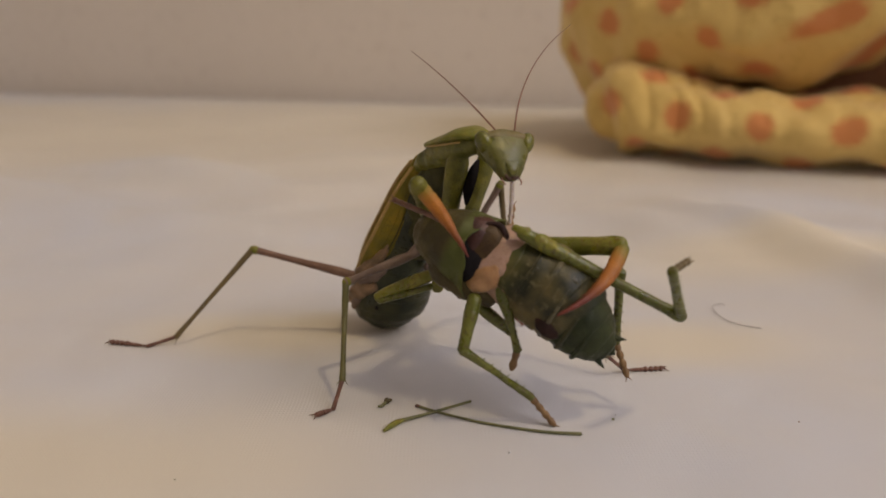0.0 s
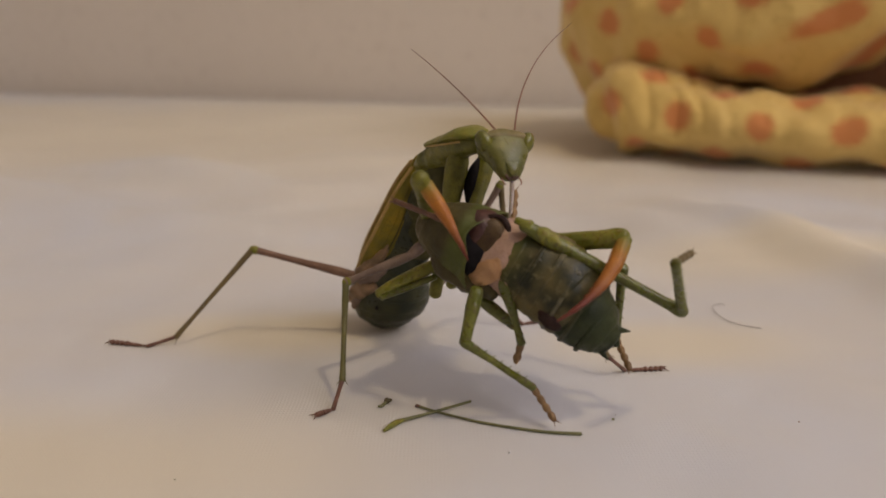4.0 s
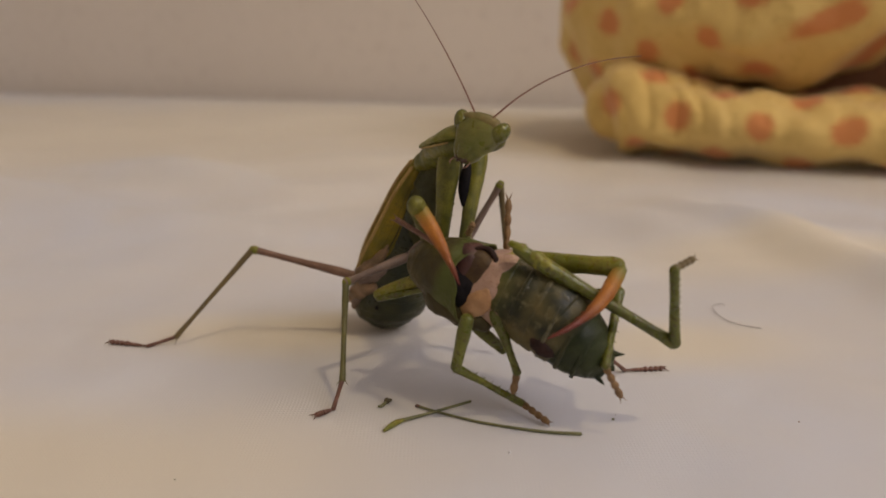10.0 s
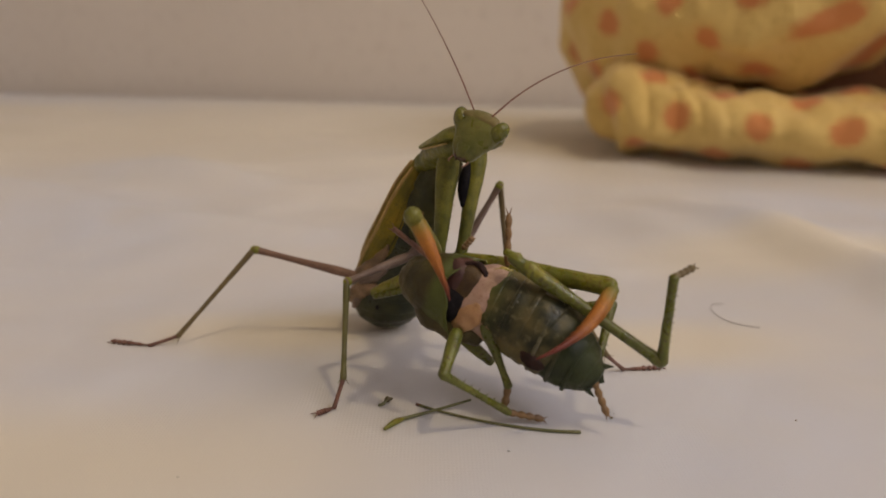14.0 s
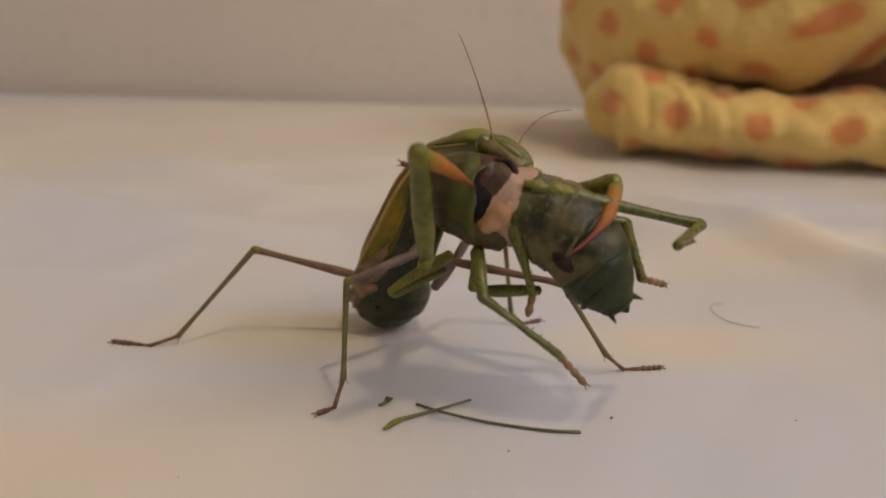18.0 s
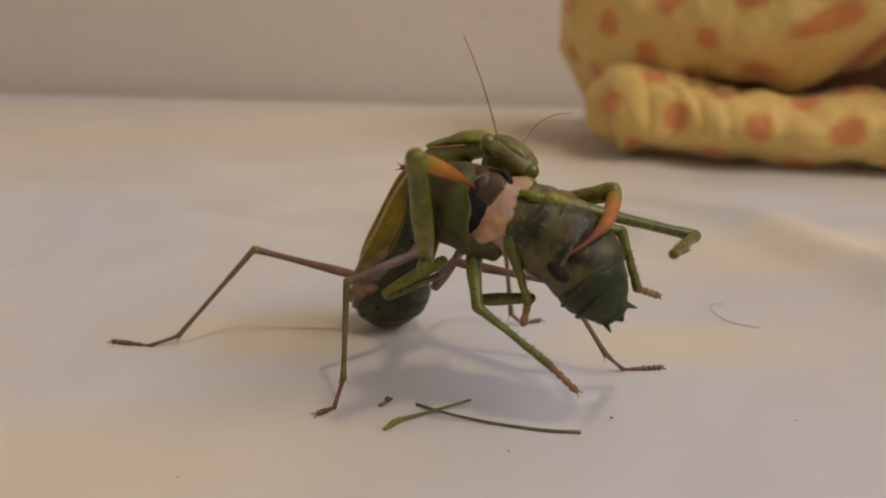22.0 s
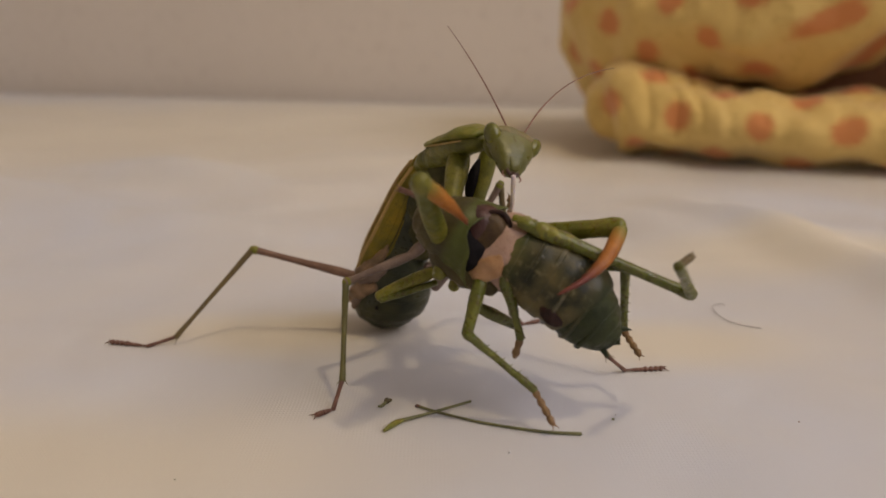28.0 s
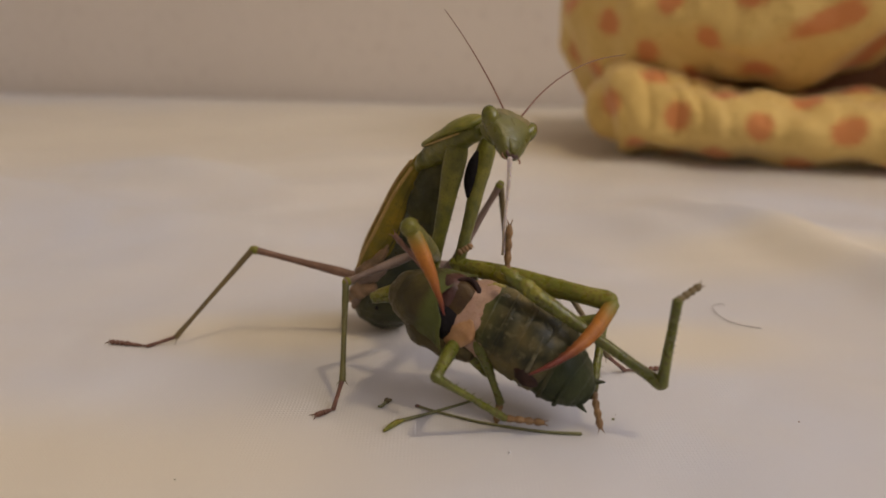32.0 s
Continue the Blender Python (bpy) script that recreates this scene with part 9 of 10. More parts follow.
    walk(MOVING["ntib"], [(0, pose(0.00877, -0.03812, 0.03800, 46.06, 38.76, -47.54)),
        (0.5, pose(0.00893, -0.03892, 0.03869, 47.11, 43.30, -44.91)),
        (1, pose(0.00878, -0.03821, 0.03787, 46.29, 39.02, -47.13)),
        (1.5, pose(0.00892, -0.03859, 0.03822, 46.44, 41.53, -46.15)),
        (2, pose(0.00890, -0.03816, 0.03773, 45.67, 39.18, -47.77)),
        (2.5, pose(0.00892, -0.03870, 0.03811, 46.76, 41.89, -45.62)),
        (3, pose(0.00891, -0.03844, 0.03779, 46.26, 40.49, -46.60)),
        (3.5, pose(0.00926, -0.04123, 0.03965, 54.39, 53.06, -34.28)),
        (5.5, pose(0.00906, -0.03910, 0.03792, 47.34, 43.80, -44.28)),
        (6, pose(0.00905, -0.03880, 0.03759, 46.66, 42.32, -45.46)),
        (6.2, pose(0.00885, -0.03930, 0.03732, 47.63, 44.38, -43.44)),
        (6.5, pose(0.00856, -0.04023, 0.03695, 50.05, 47.92, -39.31)),
        (7, pose(0.00869, -0.04036, 0.03698, 49.39, 49.48, -39.75)),
        (7.5, pose(0.00868, -0.04003, 0.03665, 47.59, 48.64, -41.92)),
        (8, pose(0.00855, -0.03991, 0.03635, 47.10, 48.05, -42.47)),
        (8.5, pose(0.00853, -0.03960, 0.03601, 45.48, 47.19, -44.45)),
        (9, pose(0.00853, -0.03962, 0.03588, 44.87, 47.70, -44.95)),
        (9.5, pose(0.00853, -0.03961, 0.03562, 44.00, 48.25, -45.69)),
        (10, pose(0.00852, -0.03930, 0.03514, 42.21, 47.43, -47.75)),
        (10.5, pose(0.00842, -0.04012, 0.03533, 44.65, 51.05, -44.13)),
        (11, pose(0.00841, -0.04012, 0.03506, 43.78, 51.60, -44.90)),
        (11.5, pose(0.00843, -0.04056, 0.03503, 44.67, 53.95, -43.42)),
        (12, pose(0.00844, -0.04111, 0.03501, 46.27, 56.57, -41.19)),
        (12.5, pose(0.00808, -0.03988, 0.03384, 41.88, 50.98, -46.66)),
        (13, pose(0.00804, -0.04081, 0.03413, 44.98, 55.08, -42.45)),
        (13.5, pose(0.00812, -0.04072, 0.03375, 43.34, 55.55, -44.15)),
        (14, pose(0.00810, -0.04322, 0.03432, 58.04, 63.62, -27.03)),
        (14.5, pose(0.00796, -0.03656, 0.03219, 36.42, 32.61, -58.01)),
        (16.5, pose(0.01027, -0.05362, 0.04303, 124.39, 39.54, 56.61)),
        (16.75, pose(0.01010, -0.05385, 0.04495, 119.67, 35.09, 55.14)),
        (17, pose(0.00995, -0.05435, 0.04632, 113.01, 28.24, 54.75)),
        (17.5, pose(0.00934, -0.05290, 0.04587, 107.49, 30.36, 45.86)),
        (18, pose(0.00934, -0.05303, 0.04543, 105.63, 28.57, 45.86)),
        (18.5, pose(0.00922, -0.05280, 0.04528, 104.11, 28.27, 44.20)),
        (19, pose(0.00922, -0.05267, 0.04515, 103.25, 28.03, 43.29)),
        (19.5, pose(0.00934, -0.05284, 0.04518, 103.94, 27.91, 44.44)),
        (20, pose(0.00934, -0.05299, 0.04508, 103.63, 27.17, 45.09)),
        (20.5, pose(0.00886, -0.05237, 0.04533, 102.13, 28.16, 41.32)),
        (21, pose(0.00899, -0.05280, 0.04505, 101.87, 26.51, 43.41)),
        (21.5, pose(0.00898, -0.05254, 0.04547, 103.21, 28.38, 42.58)),
        (22, pose(0.00900, -0.05314, 0.04475, 100.80, 24.58, 44.88)),
        (22.5, pose(0.00911, -0.05287, 0.04540, 103.64, 27.51, 44.42)),
        (23, pose(0.00912, -0.05349, 0.04458, 100.48, 23.26, 46.70)),
        (23.5, pose(0.00912, -0.05336, 0.04491, 101.79, 24.58, 46.36)),
        (24, pose(0.00913, -0.05378, 0.04428, 98.94, 21.35, 47.89)),
        (24.5, pose(0.00912, -0.05347, 0.04492, 101.78, 24.17, 46.99)),
        (25, pose(0.00913, -0.05394, 0.04419, 98.26, 20.43, 48.64)),
        (25.5, pose(0.00924, -0.05336, 0.04547, 104.50, 26.35, 47.27)),
        (27.5, pose(0.01006, -0.05340, 0.04282, 116.20, 36.44, 51.64)),
        (28, pose(0.00958, -0.05337, 0.04148, 114.02, 36.64, 50.28)),
        (28.5, pose(0.00944, -0.05236, 0.04140, 115.51, 42.54, 46.65)),
        (29, pose(0.00907, -0.05187, 0.04059, 113.65, 44.45, 43.74)),
        (29.5, pose(0.00893, -0.05122, 0.03999, 112.96, 47.76, 40.91)),
        (30, pose(0.00889, -0.05021, 0.03955, 111.16, 52.48, 36.08)),
        (30.2, pose(0.00864, -0.04995, 0.03833, 111.83, 54.99, 35.96)),
        (30.5, pose(0.00777, -0.03759, 0.03365, 38.53, 39.83, -53.36)),
        (31, pose(0.00780, -0.04098, 0.03455, 46.75, 56.48, -40.24)),
        (31.5, pose(0.00757, -0.03951, 0.03220, 38.81, 51.55, -49.26)),
        (32, pose(0.00771, -0.04281, 0.03213, 53.68, 65.05, -31.23))])
    walk(MOVING["nfem"], [(0, pose(0.01224, -0.02079, 0.02350, -152.08, -39.29, -102.26)),
        (0.5, pose(0.01220, -0.02194, 0.02373, -154.04, -40.67, -101.88)),
        (1, pose(0.01217, -0.02090, 0.02333, -152.53, -39.43, -102.03)),
        (1.5, pose(0.01213, -0.02148, 0.02340, -154.10, -40.26, -101.61)),
        (2, pose(0.01209, -0.02086, 0.02313, -153.81, -39.63, -101.44)),
        (2.5, pose(0.01205, -0.02162, 0.02325, -154.56, -40.41, -101.38)),
        (3, pose(0.01201, -0.02125, 0.02304, -154.48, -40.06, -101.23)),
        (3.5, pose(0.01197, -0.02477, 0.02396, -158.23, -42.88, -100.44)),
        (5.5, pose(0.01181, -0.02215, 0.02281, -156.92, -41.15, -100.33)),
        (6, pose(0.01177, -0.02175, 0.02260, -156.88, -40.81, -100.19)),
        (6.2, pose(0.01176, -0.02202, 0.02264, -155.19, -39.86, -100.60)),
        (6.5, pose(0.01174, -0.02260, 0.02275, -152.56, -38.42, -101.17)),
        (7, pose(0.01170, -0.02274, 0.02273, -153.73, -38.57, -100.67)),
        (7.5, pose(0.01165, -0.02230, 0.02253, -153.58, -38.18, -100.53)),
        (8, pose(0.01161, -0.02207, 0.02240, -152.56, -37.70, -100.74)),
        (8.5, pose(0.01157, -0.02164, 0.02221, -152.36, -37.28, -100.59)),
        (9, pose(0.01153, -0.02161, 0.02214, -152.45, -37.13, -100.45)),
        (9.5, pose(0.01150, -0.02146, 0.02206, -152.16, -36.59, -100.29)),
        (10, pose(0.01146, -0.02093, 0.02188, -151.53, -35.78, -100.13)),
        (10.5, pose(0.01144, -0.02175, 0.02209, -150.92, -35.69, -100.32)),
        (11, pose(0.01141, -0.02160, 0.02201, -150.54, -35.14, -100.17)),
        (11.5, pose(0.01138, -0.02196, 0.02209, -150.51, -34.84, -100.00)),
        (12, pose(0.01135, -0.02241, 0.02219, -150.46, -34.50, -99.82)),
        (12.5, pose(0.01130, -0.02082, 0.02167, -145.97, -32.75, -100.53)),
        (13, pose(0.01129, -0.02176, 0.02193, -145.87, -32.77, -100.57)),
        (13.5, pose(0.01125, -0.02150, 0.02181, -145.71, -32.12, -100.19)),
        (14, pose(0.01123, -0.02393, 0.02250, -145.18, -31.83, -100.18)),
        (14.5, pose(0.01118, -0.01713, 0.02065, -143.35, -31.11, -100.41)),
        (16.5, pose(0.01133, -0.03701, 0.02717, -168.64, -43.13, -94.97)),
        (16.75, pose(0.01089, -0.03881, 0.02751, -170.69, -48.31, -94.51)),
        (17, pose(0.01047, -0.04052, 0.02783, -172.31, -52.05, -93.80)),
        (17.5, pose(0.00957, -0.03940, 0.02713, -173.43, -53.09, -92.74)),
        (18, pose(0.00956, -0.03909, 0.02703, -173.40, -51.79, -92.63)),
        (18.5, pose(0.00955, -0.03879, 0.02694, -172.68, -51.57, -93.04)),
        (19, pose(0.00955, -0.03858, 0.02688, -172.66, -51.32, -93.03)),
        (19.5, pose(0.00955, -0.03873, 0.02692, -173.37, -51.25, -92.60)),
        (20, pose(0.00955, -0.03874, 0.02693, -173.36, -50.87, -92.56)),
        (20.5, pose(0.00955, -0.03854, 0.02687, -170.53, -52.03, -94.41)),
        (21, pose(0.00955, -0.03859, 0.02688, -171.21, -50.93, -93.84)),
        (21.5, pose(0.00956, -0.03879, 0.02694, -171.25, -52.29, -94.00)),
        (22, pose(0.00955, -0.03858, 0.02688, -171.18, -49.87, -93.72)),
        (22.5, pose(0.00956, -0.03896, 0.02699, -171.96, -51.82, -93.51)),
        (23, pose(0.00955, -0.03869, 0.02691, -171.86, -49.14, -93.24)),
        (23.5, pose(0.00956, -0.03887, 0.02697, -171.91, -50.10, -93.33)),
        (24, pose(0.00955, -0.03865, 0.02690, -171.79, -48.13, -93.15)),
        (24.5, pose(0.00956, -0.03897, 0.02700, -171.92, -50.05, -93.32)),
        (25, pose(0.00955, -0.03870, 0.02692, -171.77, -47.76, -93.11)),
        (25.5, pose(0.00957, -0.03936, 0.02712, -172.74, -51.61, -93.01)),
        (27.5, pose(0.01169, -0.03628, 0.02756, -164.83, -41.18, -96.59)),
        (28, pose(0.01223, -0.03528, 0.02761, -156.63, -37.07, -99.20)),
        (28.5, pose(0.01200, -0.03451, 0.02721, -157.50, -38.05, -99.07)),
        (29, pose(0.01175, -0.03374, 0.02679, -155.56, -36.94, -99.31)),
        (29.5, pose(0.01151, -0.03295, 0.02637, -155.55, -36.44, -98.94)),
        (30, pose(0.01126, -0.03195, 0.02589, -156.79, -36.59, -98.35)),
        (30.2, pose(0.01116, -0.03109, 0.02556, -153.39, -34.10, -98.53)),
        (30.5, pose(0.01089, -0.01836, 0.02172, -145.86, -32.09, -100.17)),
        (31, pose(0.01086, -0.02176, 0.02255, -146.46, -32.22, -99.95)),
        (31.5, pose(0.01076, -0.01946, 0.02168, -138.34, -28.29, -99.96)),
        (32, pose(0.01072, -0.02251, 0.02241, -135.83, -27.12, -99.69))])
    walk(MOVING["ncox"], [(0, pose(0.01483, -0.02080, 0.04007, -87.58, 81.12, 179.86)),
        (0.5, pose(0.01483, -0.02080, 0.04009, -64.34, 80.06, -156.60)),
        (1, pose(0.01483, -0.02080, 0.04010, -85.35, 80.95, -177.90)),
        (1.5, pose(0.01483, -0.02080, 0.04011, -73.49, 80.51, -165.89)),
        (2, pose(0.01483, -0.02080, 0.04012, -86.15, 80.82, -178.73)),
        (2.5, pose(0.01483, -0.02080, 0.04014, -71.30, 80.25, -163.68)),
        (3, pose(0.01483, -0.02080, 0.04015, -78.48, 80.50, -170.98)),
        (3.5, pose(0.01483, -0.02080, 0.04016, -34.26, 73.19, -125.76)),
        (5.5, pose(0.01483, -0.02080, 0.04021, -63.67, 79.24, -155.96)),
        (6, pose(0.01483, -0.02080, 0.04022, -70.37, 79.70, -162.78)),
        (6.2, pose(0.01422, -0.02080, 0.04025, -61.90, 81.13, -153.75)),
        (6.5, pose(0.01331, -0.02080, 0.04029, -40.19, 82.23, -131.22)),
        (7, pose(0.01331, -0.02080, 0.04032, -38.87, 81.85, -129.89)),
        (7.5, pose(0.01331, -0.02080, 0.04035, -46.87, 82.85, -137.96)),
        (8, pose(0.01331, -0.02080, 0.04038, -52.17, 83.27, -143.31)),
        (8.5, pose(0.01331, -0.02080, 0.04042, -63.00, 83.93, -154.22)),
        (9, pose(0.01331, -0.02080, 0.04045, -64.36, 83.89, -155.60)),
        (9.5, pose(0.01330, -0.02080, 0.04043, -68.74, 84.04, -160.00)),
        (10, pose(0.01329, -0.02080, 0.04042, -84.50, 84.37, -175.84)),
        (10.5, pose(0.01327, -0.02080, 0.04040, -61.45, 83.57, -152.66)),
        (11, pose(0.01326, -0.02080, 0.04039, -65.43, 83.74, -156.67)),
        (11.5, pose(0.01325, -0.02080, 0.04038, -56.95, 83.15, -148.13)),
        (12, pose(0.01323, -0.02080, 0.04036, -48.25, 82.23, -139.36)),
        (12.5, pose(0.01324, -0.02080, 0.04047, -88.04, 84.13, -179.41)),
        (13, pose(0.01320, -0.02080, 0.04031, -62.08, 83.35, -153.29)),
        (13.5, pose(0.01321, -0.02080, 0.04042, -69.17, 83.63, -160.44)),
        (14, pose(0.01319, -0.02080, 0.04041, -31.17, 78.34, -122.03)),
        (14.5, pose(0.01318, -0.02080, 0.04040, -149.54, 78.06, 118.53)),
        (16.5, pose(0.01410, -0.02080, 0.03964, -11.98, 37.20, -99.70)),
        (16.75, pose(0.01456, -0.02080, 0.03980, -14.95, 33.78, -101.50)),
        (17, pose(0.01502, -0.02080, 0.03995, -17.65, 30.93, -102.98)),
        (17.5, pose(0.01564, -0.02080, 0.03995, -23.42, 33.25, -108.07)),
        (18, pose(0.01556, -0.02080, 0.03985, -23.40, 33.67, -108.16)),
        (18.5, pose(0.01548, -0.02080, 0.03975, -23.37, 34.05, -108.24)),
        (19, pose(0.01541, -0.02080, 0.03965, -23.30, 34.29, -108.23)),
        (19.5, pose(0.01542, -0.02080, 0.03965, -23.27, 34.00, -108.13)),
        (20, pose(0.01544, -0.02080, 0.03964, -23.32, 33.95, -108.17)),
        (20.5, pose(0.01546, -0.02080, 0.03964, -23.50, 34.34, -108.43)),
        (21, pose(0.01548, -0.02080, 0.03964, -23.53, 34.24, -108.43)),
        (21.5, pose(0.01549, -0.02080, 0.03964, -23.47, 33.84, -108.27)),
        (22, pose(0.01551, -0.02080, 0.03964, -23.65, 34.23, -108.53)),
        (22.5, pose(0.01553, -0.02080, 0.03964, -23.50, 33.50, -108.20)),
        (23, pose(0.01555, -0.02080, 0.03964, -23.71, 34.00, -108.52)),
        (23.5, pose(0.01556, -0.02080, 0.03964, -23.66, 33.65, -108.39)),
        (24, pose(0.01558, -0.02080, 0.03964, -23.84, 34.05, -108.66)),
        (24.5, pose(0.01560, -0.02080, 0.03964, -23.72, 33.44, -108.39)),
        (25, pose(0.01562, -0.02080, 0.03964, -23.93, 33.95, -108.72)),
        (25.5, pose(0.01564, -0.02080, 0.03964, -23.62, 32.67, -108.10)),
        (27.5, pose(0.01497, -0.02080, 0.04025, -14.18, 38.71, -101.95)),
        (28, pose(0.01502, -0.02080, 0.04036, -12.37, 40.85, -100.88)),
        (28.5, pose(0.01505, -0.02080, 0.04042, -13.99, 43.25, -102.54)),
        (29, pose(0.01508, -0.02080, 0.04048, -15.75, 45.69, -104.40)),
        (29.5, pose(0.01511, -0.02080, 0.04054, -17.69, 48.19, -106.49)),
        (30, pose(0.01514, -0.02080, 0.04060, -20.10, 51.26, -109.17)),
        (30.2, pose(0.01501, -0.02080, 0.04085, -21.15, 54.29, -110.56)),
        (30.5, pose(0.01483, -0.02080, 0.04121, -118.16, 76.61, 148.23)),
        (31, pose(0.01476, -0.02080, 0.04134, -73.64, 77.92, -166.16)),
        (31.5, pose(0.01473, -0.02080, 0.04161, -105.51, 78.13, 161.36)),
        (32, pose(0.01468, -0.02080, 0.04181, -64.38, 77.48, -156.59))])
    walk(MOVING["ntar"], [(0, pose(0.01254, -0.04144, 0.03352, -65.05, -9.75, 139.03)),
        (0.5, pose(0.01262, -0.04180, 0.03378, -65.88, -8.79, 139.22)),
        (1, pose(0.01255, -0.04148, 0.03337, -64.64, -10.40, 139.24)),
        (1.5, pose(0.01263, -0.04165, 0.03348, -65.09, -10.03, 139.57)),
        (2, pose(0.01263, -0.04146, 0.03321, -64.43, -11.11, 139.89)),
        (2.5, pose(0.01264, -0.04171, 0.03334, -64.70, -10.67, 139.78)),
        (3, pose(0.01265, -0.04159, 0.03315, -64.24, -11.46, 140.03)),
        (3.5, pose(0.01281, -0.04285, 0.03394, -66.21, -8.81, 140.03)),
        (5.5, pose(0.01275, -0.04190, 0.03297, -63.96, -12.40, 140.82)),
        (6, pose(0.01276, -0.04177, 0.03277, -63.55, -13.21, 141.11)),
        (6.2, pose(0.01256, -0.04202, 0.03232, -61.76, -12.84, 137.90)),
        (6.5, pose(0.01227, -0.04247, 0.03164, -58.92, -12.35, 133.38)),
        (7, pose(0.01227, -0.04253, 0.03154, -59.33, -11.52, 133.22)),
        (7.5, pose(0.01220, -0.04239, 0.03128, -59.16, -11.22, 132.84)),
        (8, pose(0.01207, -0.04234, 0.03103, -58.76, -10.88, 132.08)),
        (8.5, pose(0.01200, -0.04221, 0.03077, -58.58, -10.60, 131.71)),
        (9, pose(0.01194, -0.04222, 0.03060, -58.63, -10.01, 131.27)),
        (9.5, pose(0.01186, -0.04222, 0.03028, -57.90, -10.60, 131.15)),
        (10, pose(0.01177, -0.04208, 0.02988, -56.95, -11.51, 131.11)),
        (10.5, pose(0.01164, -0.04245, 0.02977, -56.39, -11.46, 130.48)),
        (11, pose(0.01156, -0.04245, 0.02945, -55.66, -12.09, 130.38)),
        (11.5, pose(0.01148, -0.04266, 0.02925, -55.12, -12.40, 130.18)),
        (12, pose(0.01141, -0.04290, 0.02905, -54.56, -12.73, 129.98)),
        (12.5, pose(0.01117, -0.04235, 0.02828, -52.50, -15.21, 130.06)),
        (13, pose(0.01106, -0.04278, 0.02827, -51.96, -14.38, 128.77)),
        (13.5, pose(0.01102, -0.04274, 0.02786, -51.44, -15.81, 129.62)),
        (14, pose(0.01093, -0.04386, 0.02792, -50.64, -15.88, 128.89)),
        (14.5, pose(0.01115, -0.04087, 0.02833, -51.62, -18.73, 131.47)),
        (16.5, pose(0.01330, -0.04822, 0.03848, -67.83, -7.45, 136.58)),
        (16.75, pose(0.01344, -0.04825, 0.04084, -72.29, -3.24, 135.00)),
        (17, pose(0.01359, -0.04841, 0.04293, -76.05, -0.42, 133.76)),
        (17.5, pose(0.01364, -0.04767, 0.04226, -74.80, -1.50, 134.41)),
        (18, pose(0.01372, -0.04772, 0.04201, -75.10, -1.12, 134.89)),
        (18.5, pose(0.01374, -0.04761, 0.04190, -76.13, 0.03, 135.10)),
        (19, pose(0.01381, -0.04754, 0.04179, -77.18, 1.14, 135.64)),
        (19.5, pose(0.01385, -0.04762, 0.04183, -77.25, 1.15, 135.83)),
        (20, pose(0.01383, -0.04769, 0.04181, -77.02, 0.95, 135.69)),
        (20.5, pose(0.01360, -0.04741, 0.04195, -77.77, 1.89, 134.37)),
        (21, pose(0.01364, -0.04760, 0.04186, -77.02, 1.17, 134.51)),
        (21.5, pose(0.01362, -0.04748, 0.04208, -78.18, 2.21, 134.45)),
        (22, pose(0.01360, -0.04775, 0.04178, -76.29, 0.54, 134.23)),
        (22.5, pose(0.01364, -0.04763, 0.04210, -78.00, 2.02, 134.50)),
        (23, pose(0.01362, -0.04791, 0.04176, -75.88, 0.14, 134.28)),
        (23.5, pose(0.01361, -0.04785, 0.04193, -76.73, 0.92, 134.19)),
        (24, pose(0.01359, -0.04804, 0.04168, -75.15, -0.49, 134.02)),
        (24.5, pose(0.01357, -0.04790, 0.04200, -76.82, 1.02, 133.95)),
        (25, pose(0.01356, -0.04811, 0.04169, -74.95, -0.63, 133.77)),
        (25.5, pose(0.01359, -0.04785, 0.04230, -78.31, 2.28, 134.11)),
        (27.5, pose(0.01363, -0.04809, 0.03857, -69.20, -5.68, 136.22)),
        (28, pose(0.01325, -0.04816, 0.03721, -67.40, -5.59, 134.17)),
        (28.5, pose(0.01305, -0.04773, 0.03656, -66.35, -6.43, 134.31)),
        (29, pose(0.01276, -0.04754, 0.03559, -63.46, -9.01, 133.97)),
        (29.5, pose(0.01256, -0.04728, 0.03470, -61.45, -11.21, 134.33)),
        (30, pose(0.01241, -0.04685, 0.03388, -60.18, -12.98, 135.05)),
        (30.2, pose(0.01196, -0.04674, 0.03247, -56.37, -15.13, 132.78)),
        (30.5, pose(0.01105, -0.04120, 0.02907, -51.26, -18.85, 130.76)),
        (31, pose(0.01082, -0.04273, 0.02859, -49.52, -16.91, 127.75)),
        (31.5, pose(0.01047, -0.04208, 0.02660, -45.43, -20.81, 126.86)),
        (32, pose(0.01029, -0.04357, 0.02565, -42.65, -21.79, 125.13))])
